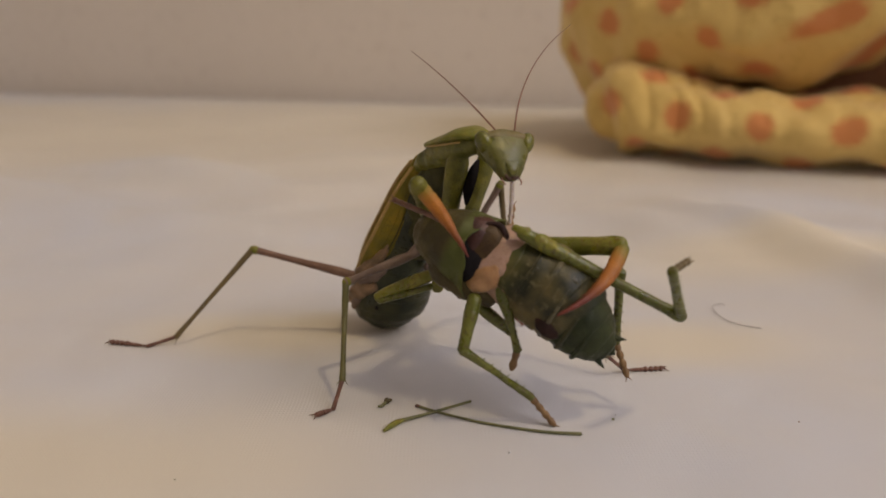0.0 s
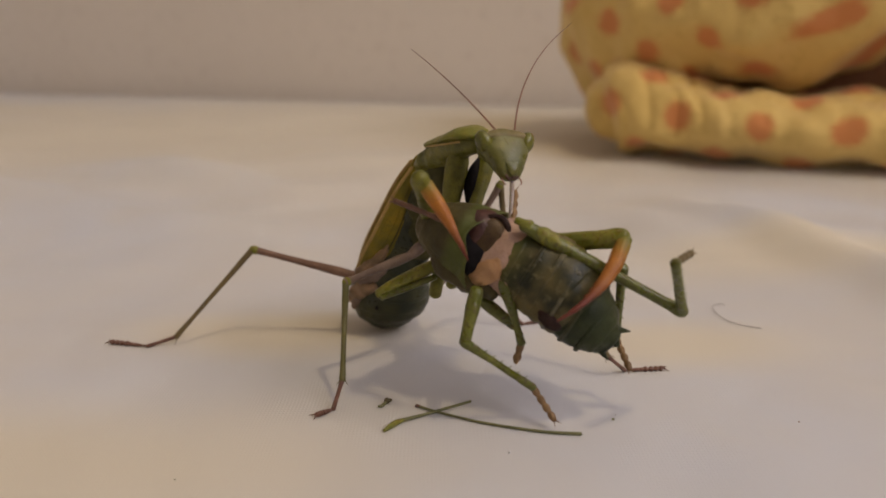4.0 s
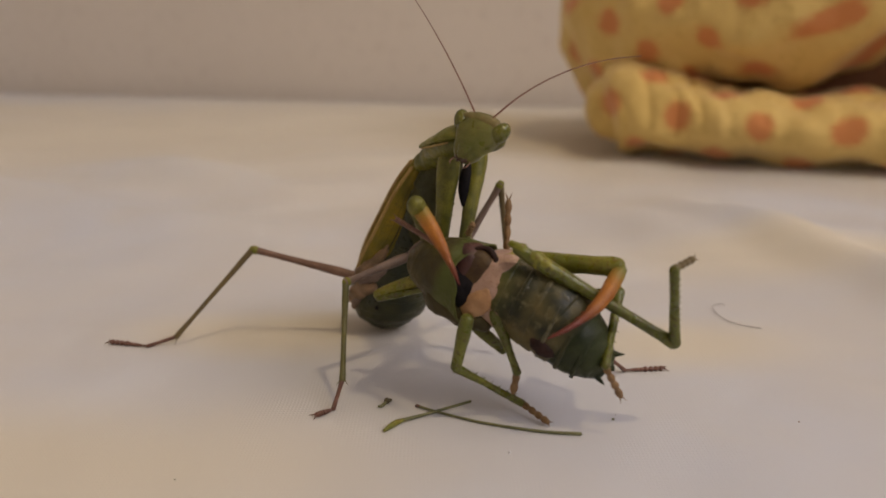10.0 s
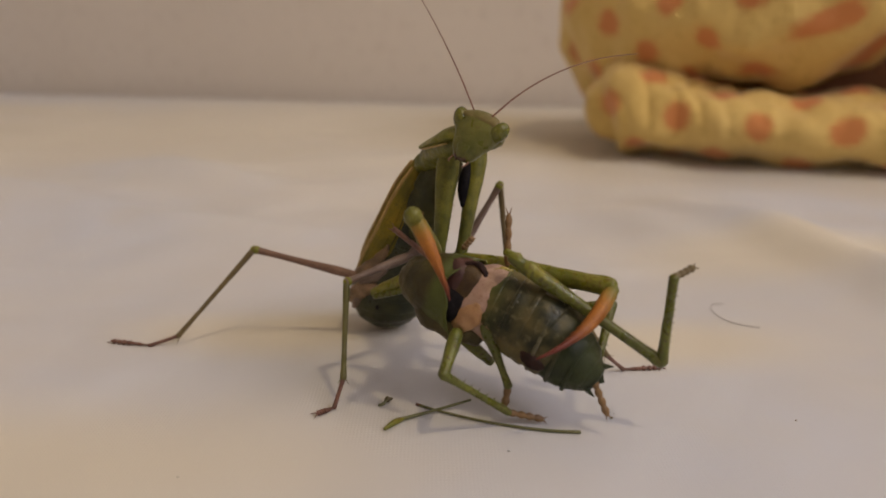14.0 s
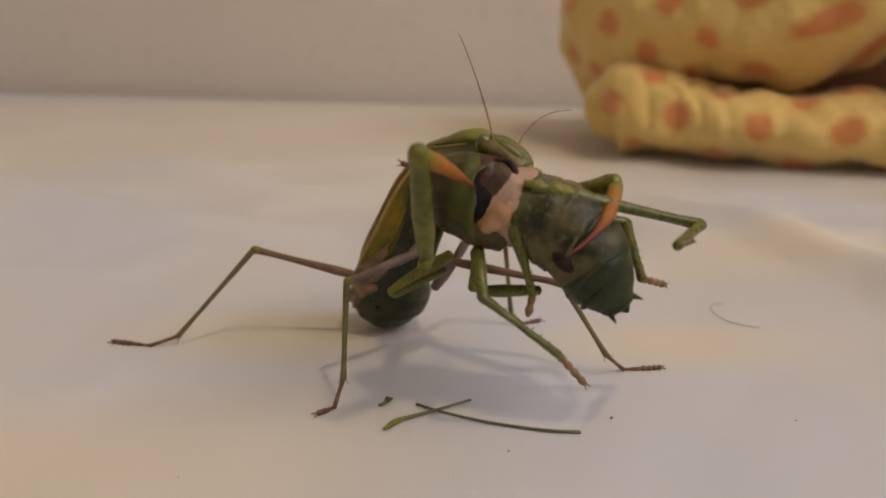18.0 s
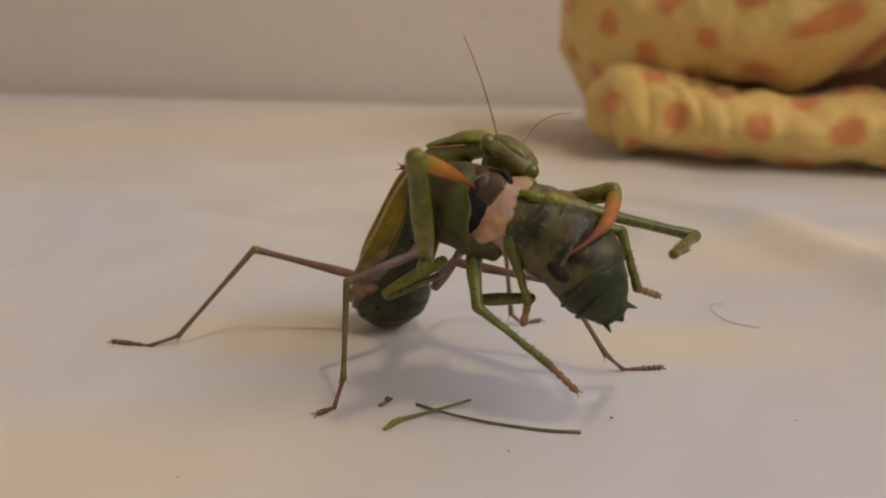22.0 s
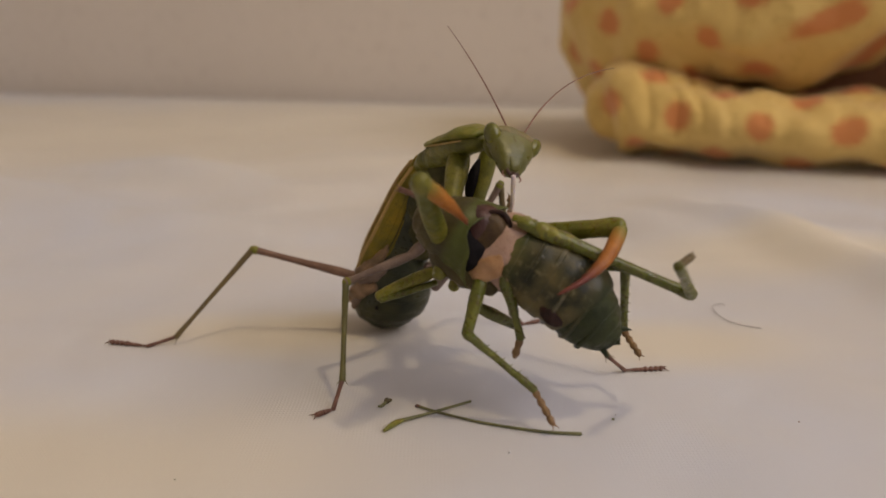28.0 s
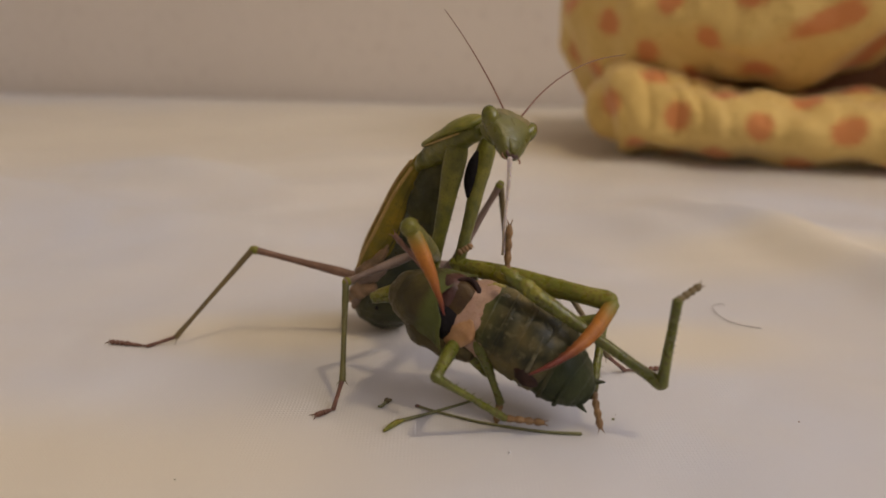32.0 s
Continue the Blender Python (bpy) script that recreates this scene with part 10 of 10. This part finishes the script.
    walk(MOVING["ftib"], [(0, pose(0.03987, -0.03960, 0.02858, -38.77, 20.98, -132.01)),
        (0.5, pose(0.03991, -0.04024, 0.02959, -38.21, 25.35, -133.67)),
        (1, pose(0.03998, -0.03974, 0.02835, -39.48, 20.95, -132.82)),
        (1.5, pose(0.03989, -0.03997, 0.02883, -38.62, 23.20, -133.12)),
        (2, pose(0.03994, -0.03988, 0.02839, -39.22, 21.91, -133.14)),
        (2.5, pose(0.03995, -0.04024, 0.02891, -38.89, 24.35, -134.08)),
        (3, pose(0.03996, -0.03991, 0.02811, -39.48, 21.69, -133.37)),
        (3.5, pose(0.03972, -0.04134, 0.03058, -37.90, 31.97, -136.33)),
        (5.5, pose(0.04001, -0.04027, 0.02794, -39.71, 23.24, -134.66)),
        (6, pose(0.04007, -0.04017, 0.02749, -40.26, 21.98, -134.66)),
        (6.2, pose(0.03983, -0.04024, 0.02768, -39.44, 23.18, -134.40)),
        (6.5, pose(0.03946, -0.04035, 0.02796, -38.28, 25.04, -134.03)),
        (7, pose(0.03957, -0.04051, 0.02774, -39.01, 25.03, -134.92)),
        (7.5, pose(0.03948, -0.04043, 0.02743, -38.80, 24.65, -134.57)),
        (8, pose(0.03954, -0.04034, 0.02685, -39.47, 23.26, -134.71)),
        (8.5, pose(0.03952, -0.04044, 0.02674, -39.52, 23.68, -135.05)),
        (9, pose(0.03955, -0.04042, 0.02632, -40.00, 22.88, -135.26)),
        (9.5, pose(0.03953, -0.04063, 0.02596, -40.69, 23.09, -136.26)),
        (10, pose(0.03943, -0.04064, 0.02540, -41.15, 22.49, -136.58)),
        (10.5, pose(0.03925, -0.04083, 0.02532, -40.94, 23.74, -137.08)),
        (11, pose(0.03920, -0.04111, 0.02513, -41.44, 24.60, -138.20)),
        (11.5, pose(0.03914, -0.04141, 0.02495, -41.97, 25.52, -139.39)),
        (12, pose(0.03902, -0.04150, 0.02456, -42.20, 25.58, -139.82)),
        (12.5, pose(0.03883, -0.04056, 0.02262, -41.85, 20.18, -136.91)),
        (13, pose(0.03875, -0.04118, 0.02291, -43.02, 22.23, -139.39)),
        (13.5, pose(0.03857, -0.04100, 0.02236, -42.01, 22.27, -138.44)),
        (14, pose(0.03850, -0.04136, 0.02233, -42.30, 23.80, -139.71)),
        (14.5, pose(0.03881, -0.03965, 0.02116, -45.58, 11.00, -134.64)),
        (16.5, pose(0.03948, -0.03798, 0.03179, -29.94, 20.29, -123.26)),
        (16.75, pose(0.03944, -0.03774, 0.03432, -31.92, 18.76, -122.90)),
        (17, pose(0.03939, -0.03753, 0.03683, -34.67, 17.07, -122.72)),
        (17.5, pose(0.03895, -0.03781, 0.03838, -29.80, 22.86, -121.94)),
        (18, pose(0.03897, -0.03776, 0.03824, -29.30, 22.80, -121.62)),
        (18.5, pose(0.03909, -0.03783, 0.03825, -29.10, 23.41, -121.83)),
        (19, pose(0.03905, -0.03792, 0.03854, -27.51, 25.00, -121.36)),
        (19.5, pose(0.03935, -0.03789, 0.03799, -30.34, 22.92, -122.63)),
        (20, pose(0.03939, -0.03780, 0.03770, -31.22, 21.74, -122.74)),
        (20.5, pose(0.03866, -0.03742, 0.03804, -26.30, 22.42, -119.42)),
        (21, pose(0.03883, -0.03737, 0.03761, -28.26, 20.81, -120.14)),
        (21.5, pose(0.03887, -0.03760, 0.03820, -27.43, 22.96, -120.43)),
        (22, pose(0.03904, -0.03723, 0.03676, -31.87, 17.52, -121.08)),
        (22.5, pose(0.03902, -0.03757, 0.03792, -29.07, 21.74, -121.08)),
        (23, pose(0.03918, -0.03725, 0.03648, -33.77, 16.36, -121.76)),
        (23.5, pose(0.03912, -0.03735, 0.03706, -31.90, 18.34, -121.48)),
        (24, pose(0.03924, -0.03715, 0.03591, -36.25, 14.07, -122.09)),
        (24.5, pose(0.03916, -0.03728, 0.03677, -33.15, 17.04, -121.65)),
        (25, pose(0.03927, -0.03711, 0.03562, -37.78, 12.81, -122.28)),
        (25.5, pose(0.03909, -0.03738, 0.03733, -31.48, 18.87, -121.40)),
        (27.5, pose(0.03982, -0.03895, 0.03363, -38.22, 20.99, -129.38)),
        (28, pose(0.03952, -0.03908, 0.03149, -38.75, 20.18, -130.07)),
        (28.5, pose(0.03953, -0.03961, 0.03149, -38.12, 23.42, -131.52)),
        (29, pose(0.03949, -0.03919, 0.02958, -39.26, 19.34, -130.78)),
        (29.5, pose(0.03953, -0.03931, 0.02864, -39.74, 19.00, -131.42)),
        (30, pose(0.03937, -0.03949, 0.02827, -38.59, 20.80, -131.59)),
        (30.2, pose(0.03907, -0.04018, 0.02635, -40.63, 21.86, -134.96)),
        (30.5, pose(0.03857, -0.04142, 0.02355, -43.55, 23.96, -140.58)),
        (31, pose(0.03852, -0.04323, 0.02405, -46.12, 30.42, -147.15)),
        (31.5, pose(0.03833, -0.04200, 0.02107, -45.21, 23.58, -143.53)),
        (32, pose(0.03810, -0.04261, 0.02044, -45.69, 25.83, -145.72))])
    walk(MOVING["ffem"], [(0, pose(0.01520, -0.02545, 0.02482, 76.56, -8.59, -28.27)),
        (0.5, pose(0.01518, -0.02649, 0.02506, 77.31, -10.18, -27.51)),
        (1, pose(0.01521, -0.02573, 0.02478, 76.29, -8.21, -27.93)),
        (1.5, pose(0.01521, -0.02595, 0.02478, 76.77, -9.19, -28.03)),
        (2, pose(0.01522, -0.02582, 0.02468, 76.38, -8.49, -28.06)),
        (2.5, pose(0.01522, -0.02636, 0.02477, 76.78, -9.37, -27.72)),
        (3, pose(0.01524, -0.02580, 0.02454, 76.17, -8.21, -28.16)),
        (3.5, pose(0.01520, -0.02763, 0.02501, 78.23, -12.30, -27.61)),
        (5.5, pose(0.01527, -0.02622, 0.02435, 76.03, -8.23, -28.02)),
        (6, pose(0.01528, -0.02610, 0.02425, 75.64, -7.52, -28.03)),
        (6.2, pose(0.01529, -0.02578, 0.02413, 75.95, -8.14, -28.95)),
        (6.5, pose(0.01531, -0.02536, 0.02398, 76.45, -9.04, -30.28)),
        (7, pose(0.01534, -0.02559, 0.02396, 76.17, -8.62, -30.09)),
        (7.5, pose(0.01539, -0.02522, 0.02377, 75.99, -8.37, -30.72)),
        (8, pose(0.01544, -0.02504, 0.02363, 75.44, -7.47, -30.88)),
        (8.5, pose(0.01548, -0.02504, 0.02355, 75.37, -7.42, -31.11)),
        (9, pose(0.01552, -0.02493, 0.02344, 74.97, -6.79, -31.28)),
        (9.5, pose(0.01549, -0.02507, 0.02342, 74.54, -6.10, -31.37)),
        (10, pose(0.01546, -0.02489, 0.02330, 73.98, -5.20, -31.80)),
        (10.5, pose(0.01543, -0.02483, 0.02322, 73.90, -5.19, -32.38)),
        (11, pose(0.01540, -0.02506, 0.02322, 73.63, -4.79, -32.49)),
        (11.5, pose(0.01536, -0.02529, 0.02323, 73.36, -4.41, -32.62)),
        (12, pose(0.01534, -0.02519, 0.02314, 72.94, -3.80, -33.06)),
        (12.5, pose(0.01537, -0.02379, 0.02265, 71.07, -0.91, -34.08)),
        (13, pose(0.01529, -0.02442, 0.02279, 71.20, -1.18, -34.05)),
        (13.5, pose(0.01530, -0.02395, 0.02257, 70.65, -0.53, -34.77)),
        (14, pose(0.01527, -0.02425, 0.02260, 70.53, -0.42, -34.90)),
        (14.5, pose(0.01582, -0.02227, 0.02303, 69.03, 2.79, -35.63)),
        (16.5, pose(0.01793, -0.01966, 0.02641, 80.82, -11.98, -38.91)),
        (16.75, pose(0.01832, -0.01964, 0.02707, 84.20, -15.87, -39.12)),
        (17, pose(0.01868, -0.01984, 0.02778, 87.49, -19.68, -39.02)),
        (17.5, pose(0.01949, -0.01894, 0.02889, 90.09, -20.65, -42.68)),
        (18, pose(0.01949, -0.01888, 0.02877, 89.97, -20.60, -42.65)),
        (18.5, pose(0.01948, -0.01914, 0.02872, 89.86, -20.73, -42.16)),
        (19, pose(0.01947, -0.01939, 0.02868, 90.35, -21.45, -41.94)),
        (19.5, pose(0.01947, -0.01939, 0.02868, 89.16, -20.26, -41.46)),
        (20, pose(0.01948, -0.01919, 0.02863, 88.76, -19.74, -41.59)),
        (20.5, pose(0.01953, -0.01826, 0.02841, 90.51, -20.95, -43.61)),
        (21, pose(0.01953, -0.01816, 0.02838, 89.68, -20.09, -43.43)),
        (21.5, pose(0.01950, -0.01872, 0.02852, 90.33, -21.07, -42.81)),
        (22, pose(0.01955, -0.01784, 0.02830, 88.18, -18.44, -43.43)),
        (22.5, pose(0.01950, -0.01871, 0.02851, 89.72, -20.47, -42.57)),
        (23, pose(0.01955, -0.01788, 0.02831, 87.57, -17.83, -43.19)),
        (23.5, pose(0.01953, -0.01818, 0.02838, 88.46, -18.90, -42.94)),
        (24, pose(0.01956, -0.01760, 0.02824, 86.68, -16.77, -43.41)),
        (24.5, pose(0.01954, -0.01801, 0.02834, 88.02, -18.37, -43.06)),
        (25, pose(0.01957, -0.01746, 0.02821, 86.22, -16.23, -43.53)),
        (25.5, pose(0.01952, -0.01831, 0.02842, 88.88, -19.42, -42.82)),
        (27.5, pose(0.01682, -0.02338, 0.02655, 82.03, -15.47, -32.54)),
        (28, pose(0.01624, -0.02330, 0.02577, 79.90, -12.63, -32.60)),
        (28.5, pose(0.01602, -0.02441, 0.02531, 79.96, -13.58, -31.32)),
        (29, pose(0.01584, -0.02380, 0.02437, 78.39, -11.57, -31.52)),
        (29.5, pose(0.01564, -0.02420, 0.02372, 77.61, -10.98, -30.76)),
        (30, pose(0.01543, -0.02457, 0.02306, 77.56, -11.57, -30.38)),
        (30.2, pose(0.01536, -0.02435, 0.02269, 75.59, -8.38, -32.19)),
        (30.5, pose(0.01524, -0.02456, 0.02229, 72.25, -3.48, -34.36)),
        (31, pose(0.01508, -0.02654, 0.02269, 72.29, -3.64, -33.95)),
        (31.5, pose(0.01503, -0.02501, 0.02201, 69.36, 0.97, -34.63)),
        (32, pose(0.01492, -0.02548, 0.02194, 68.51, 2.11, -35.00))])
    walk(MOVING["fcox"], [(0, pose(0.02013, -0.01830, 0.03989, -32.23, 60.04, -124.56)),
        (0.5, pose(0.02013, -0.01830, 0.03990, -29.26, 57.21, -121.12)),
        (1, pose(0.02013, -0.01830, 0.03991, -31.25, 59.51, -123.48)),
        (1.5, pose(0.02013, -0.01830, 0.03993, -30.55, 59.03, -122.71)),
        (2, pose(0.02013, -0.01830, 0.03994, -30.86, 59.54, -123.10)),
        (2.5, pose(0.02013, -0.01830, 0.03995, -29.33, 58.15, -121.34)),
        (3, pose(0.02012, -0.01830, 0.03996, -30.80, 59.88, -123.10)),
        (3.5, pose(0.02012, -0.01830, 0.03998, -26.32, 54.82, -117.81)),
        (5.5, pose(0.02012, -0.01830, 0.04003, -29.32, 59.37, -121.52)),
        (6, pose(0.02012, -0.01830, 0.04004, -29.58, 59.84, -121.85)),
        (6.2, pose(0.01950, -0.01830, 0.04007, -27.08, 61.69, -119.38)),
        (6.5, pose(0.01857, -0.01830, 0.04011, -22.60, 64.26, -114.83)),
        (7, pose(0.01857, -0.01830, 0.04014, -21.73, 63.78, -113.93)),
        (7.5, pose(0.01857, -0.01830, 0.04017, -22.37, 65.09, -114.69)),
        (8, pose(0.01857, -0.01830, 0.04021, -22.57, 65.84, -114.96)),
        (8.5, pose(0.01857, -0.01830, 0.04024, -22.27, 66.03, -114.67)),
        (9, pose(0.01857, -0.01830, 0.04027, -22.28, 66.56, -114.73)),
        (9.5, pose(0.01856, -0.01830, 0.04025, -21.99, 66.17, -114.40)),
        (10, pose(0.01854, -0.01830, 0.04024, -22.63, 66.77, -115.08)),
        (10.5, pose(0.01853, -0.01830, 0.04022, -22.89, 66.96, -115.36)),
        (11, pose(0.01852, -0.01830, 0.04021, -22.37, 66.34, -114.77)),
        (11.5, pose(0.01850, -0.01830, 0.04020, -21.83, 65.68, -114.18)),
        (12, pose(0.01849, -0.01830, 0.04018, -22.22, 66.03, -114.58)),
        (12.5, pose(0.01854, -0.01830, 0.04029, -27.25, 70.25, -120.00)),
        (13, pose(0.01845, -0.01830, 0.04013, -24.73, 68.34, -117.29)),
        (13.5, pose(0.01850, -0.01830, 0.04024, -26.82, 69.84, -119.53)),
        (14, pose(0.01849, -0.01830, 0.04023, -25.80, 69.01, -118.43)),
        (14.5, pose(0.01848, -0.01830, 0.04022, -30.75, 74.48, -123.79)),
        (16.5, pose(0.01942, -0.01830, 0.03945, -43.74, 81.20, -137.53)),
        (16.75, pose(0.01989, -0.01830, 0.03961, -45.51, 80.62, -139.55)),
        (17, pose(0.02036, -0.01830, 0.03976, -43.22, 79.25, -137.44)),
        (17.5, pose(0.02099, -0.01830, 0.03977, -62.25, 81.48, -157.02)),
        (18, pose(0.02091, -0.01830, 0.03966, -62.93, 81.98, -157.64)),
        (18.5, pose(0.02083, -0.01830, 0.03956, -53.65, 81.63, -148.21)),
        (19, pose(0.02076, -0.01830, 0.03945, -45.41, 81.09, -139.82)),
        (19.5, pose(0.02077, -0.01830, 0.03945, -45.90, 81.04, -140.33)),
        (20, pose(0.02079, -0.01830, 0.03945, -51.29, 81.64, -145.79)),
        (20.5, pose(0.02081, -0.01830, 0.03945, -86.99, 83.38, 178.21)),
        (21, pose(0.02083, -0.01830, 0.03945, -91.13, 83.30, 174.01)),
        (21.5, pose(0.02084, -0.01830, 0.03945, -67.79, 82.66, -162.49)),
        (22, pose(0.02086, -0.01830, 0.03945, -104.15, 82.90, 160.85)),
        (22.5, pose(0.02088, -0.01830, 0.03945, -68.70, 82.51, -163.45)),
        (23, pose(0.02090, -0.01830, 0.03945, -102.32, 82.76, 162.65)),
        (23.5, pose(0.02092, -0.01830, 0.03945, -90.00, 82.84, 175.04)),
        (24, pose(0.02093, -0.01830, 0.03945, -111.97, 82.17, 152.86)),
        (24.5, pose(0.02095, -0.01830, 0.03945, -96.59, 82.60, 168.36)),
        (25, pose(0.02097, -0.01830, 0.03945, -115.58, 81.75, 149.16)),
        (25.5, pose(0.02099, -0.01830, 0.03945, -84.57, 82.44, -179.57)),
        (27.5, pose(0.02024, -0.01830, 0.04007, -30.89, 65.61, -124.01)),
        (28, pose(0.02031, -0.01830, 0.04018, -35.85, 65.91, -129.11)),
        (28.5, pose(0.02034, -0.01830, 0.04024, -32.41, 63.39, -125.29)),
        (29, pose(0.02037, -0.01830, 0.04030, -36.20, 65.92, -129.48)),
        (29.5, pose(0.02040, -0.01830, 0.04037, -35.71, 65.52, -128.94)),
        (30, pose(0.02043, -0.01830, 0.04043, -35.37, 65.23, -128.56)),
        (30.2, pose(0.02030, -0.01830, 0.04067, -35.95, 66.52, -129.22)),
        (30.5, pose(0.02011, -0.01830, 0.04104, -34.70, 67.07, -127.89)),
        (31, pose(0.02002, -0.01830, 0.04118, -28.42, 62.55, -120.93)),
        (31.5, pose(0.02000, -0.01830, 0.04145, -33.50, 66.77, -126.54)),
        (32, pose(0.01995, -0.01830, 0.04166, -32.10, 66.04, -125.00))])
    walk(MOVING["strand"], [(0, pose(0.02344, -0.03055, 0.03737, -149.21, 85.11, 114.78)),
        (0.5, pose(0.02344, -0.03053, 0.03737, -149.08, 85.13, 114.92)),
        (1, pose(0.02344, -0.03050, 0.03736, -148.94, 85.15, 115.06)),
        (1.5, pose(0.02344, -0.03048, 0.03736, -148.81, 85.17, 115.19)),
        (2, pose(0.02344, -0.03046, 0.03736, -148.67, 85.18, 115.33)),
        (2.5, pose(0.02344, -0.03044, 0.03736, -148.54, 85.20, 115.47)),
        (3, pose(0.02344, -0.03042, 0.03736, -148.40, 85.22, 115.60)),
        (3.5, pose(0.02344, -0.03040, 0.03736, -148.27, 85.24, 115.74)),
        (5.5, pose(0.02345, -0.03032, 0.03736, -147.72, 85.31, 116.29)),
        (6, pose(0.02345, -0.03030, 0.03736, -147.59, 85.33, 116.42)),
        (6.2, pose(0.00889, -0.01060, 0.03757, 104.59, -18.41, -60.15)),
        (6.5, pose(0.00886, -0.01062, 0.03758, 108.97, -18.84, -64.35)),
        (7, pose(0.00886, -0.01062, 0.03758, 109.18, -18.96, -64.33)),
        (7.5, pose(0.00886, -0.01062, 0.03758, 109.39, -19.08, -64.31)),
        (8, pose(0.00886, -0.01062, 0.03758, 109.61, -19.20, -64.29)),
        (8.5, pose(0.00886, -0.01061, 0.03758, 109.82, -19.31, -64.27)),
        (9, pose(0.00886, -0.01061, 0.03758, 110.03, -19.43, -64.25)),
        (9.5, pose(0.00886, -0.01061, 0.03758, 110.00, -19.38, -64.32)),
        (10, pose(0.00886, -0.01062, 0.03758, 109.98, -19.33, -64.39)),
        (10.5, pose(0.00886, -0.01062, 0.03758, 109.95, -19.28, -64.46)),
        (11, pose(0.00886, -0.01062, 0.03758, 109.92, -19.23, -64.54)),
        (11.5, pose(0.00886, -0.01062, 0.03758, 109.90, -19.18, -64.61)),
        (12, pose(0.00886, -0.01062, 0.03758, 109.87, -19.13, -64.68)),
        (12.5, pose(0.00886, -0.01061, 0.03758, 110.66, -19.62, -64.52)),
        (13, pose(0.00886, -0.01062, 0.03758, 109.67, -18.94, -64.86)),
        (13.5, pose(0.00886, -0.01062, 0.03758, 110.48, -19.43, -64.70)),
        (14, pose(0.00886, -0.01062, 0.03758, 110.47, -19.39, -64.77)),
        (14.5, pose(0.00886, -0.01062, 0.03758, 110.45, -19.34, -64.84)),
        (16.5, pose(0.00888, -0.01061, 0.03756, 101.19, -16.17, -61.10)),
        (16.75, pose(0.00890, -0.01060, 0.03756, 100.59, -16.61, -58.84)),
        (17, pose(0.00891, -0.01060, 0.03757, 99.94, -17.03, -56.48)),
        (17.5, pose(0.00892, -0.01058, 0.03756, 97.98, -16.79, -53.38)),
        (18, pose(0.00892, -0.01059, 0.03756, 97.69, -16.43, -53.87)),
        (18.5, pose(0.00892, -0.01059, 0.03756, 97.38, -16.06, -54.34)),
        (19, pose(0.00892, -0.01059, 0.03756, 97.05, -15.70, -54.82)),
        (19.5, pose(0.00892, -0.01059, 0.03756, 97.00, -15.69, -54.73)),
        (20, pose(0.00892, -0.01059, 0.03756, 96.95, -15.68, -54.64)),
        (20.5, pose(0.00892, -0.01059, 0.03756, 96.90, -15.67, -54.55)),
        (21, pose(0.00892, -0.01059, 0.03756, 96.84, -15.66, -54.46)),
        (21.5, pose(0.00892, -0.01059, 0.03756, 96.79, -15.65, -54.38)),
        (22, pose(0.00892, -0.01059, 0.03756, 96.74, -15.64, -54.29)),
        (22.5, pose(0.00892, -0.01059, 0.03756, 96.69, -15.63, -54.20)),
        (23, pose(0.00892, -0.01059, 0.03756, 96.63, -15.62, -54.11)),
        (23.5, pose(0.00892, -0.01059, 0.03756, 96.58, -15.61, -54.02)),
        (24, pose(0.00892, -0.01059, 0.03756, 96.53, -15.60, -53.93)),
        (24.5, pose(0.00892, -0.01059, 0.03756, 96.48, -15.59, -53.85)),
        (25, pose(0.00892, -0.01059, 0.03756, 96.43, -15.58, -53.76)),
        (25.5, pose(0.00892, -0.01059, 0.03756, 96.37, -15.57, -53.67)),
        (27.5, pose(0.02320, -0.03461, 0.03939, -165.97, 79.72, 97.86)),
        (28, pose(0.02344, -0.03249, 0.03881, -160.85, 82.41, 103.02)),
        (28.5, pose(0.02335, -0.03247, 0.03893, -160.92, 82.35, 102.99)),
        (29, pose(0.02326, -0.03245, 0.03905, -160.99, 82.28, 102.97)),
        (29.5, pose(0.02317, -0.03243, 0.03916, -161.06, 82.21, 102.94)),
        (30, pose(0.02308, -0.03241, 0.03928, -161.13, 82.14, 102.91)),
        (30.2, pose(0.02272, -0.03240, 0.03967, -161.40, 81.87, 102.80)),
        (30.5, pose(0.02216, -0.03239, 0.04026, -161.81, 81.44, 102.66)),
        (31, pose(0.02268, -0.03257, 0.04075, -164.43, 80.33, 99.78)),
        (31.5, pose(0.02257, -0.03248, 0.04154, -164.04, 80.45, 100.24)),
        (32, pose(0.02274, -0.03276, 0.04178, -164.87, 80.02, 99.31))])


motions()
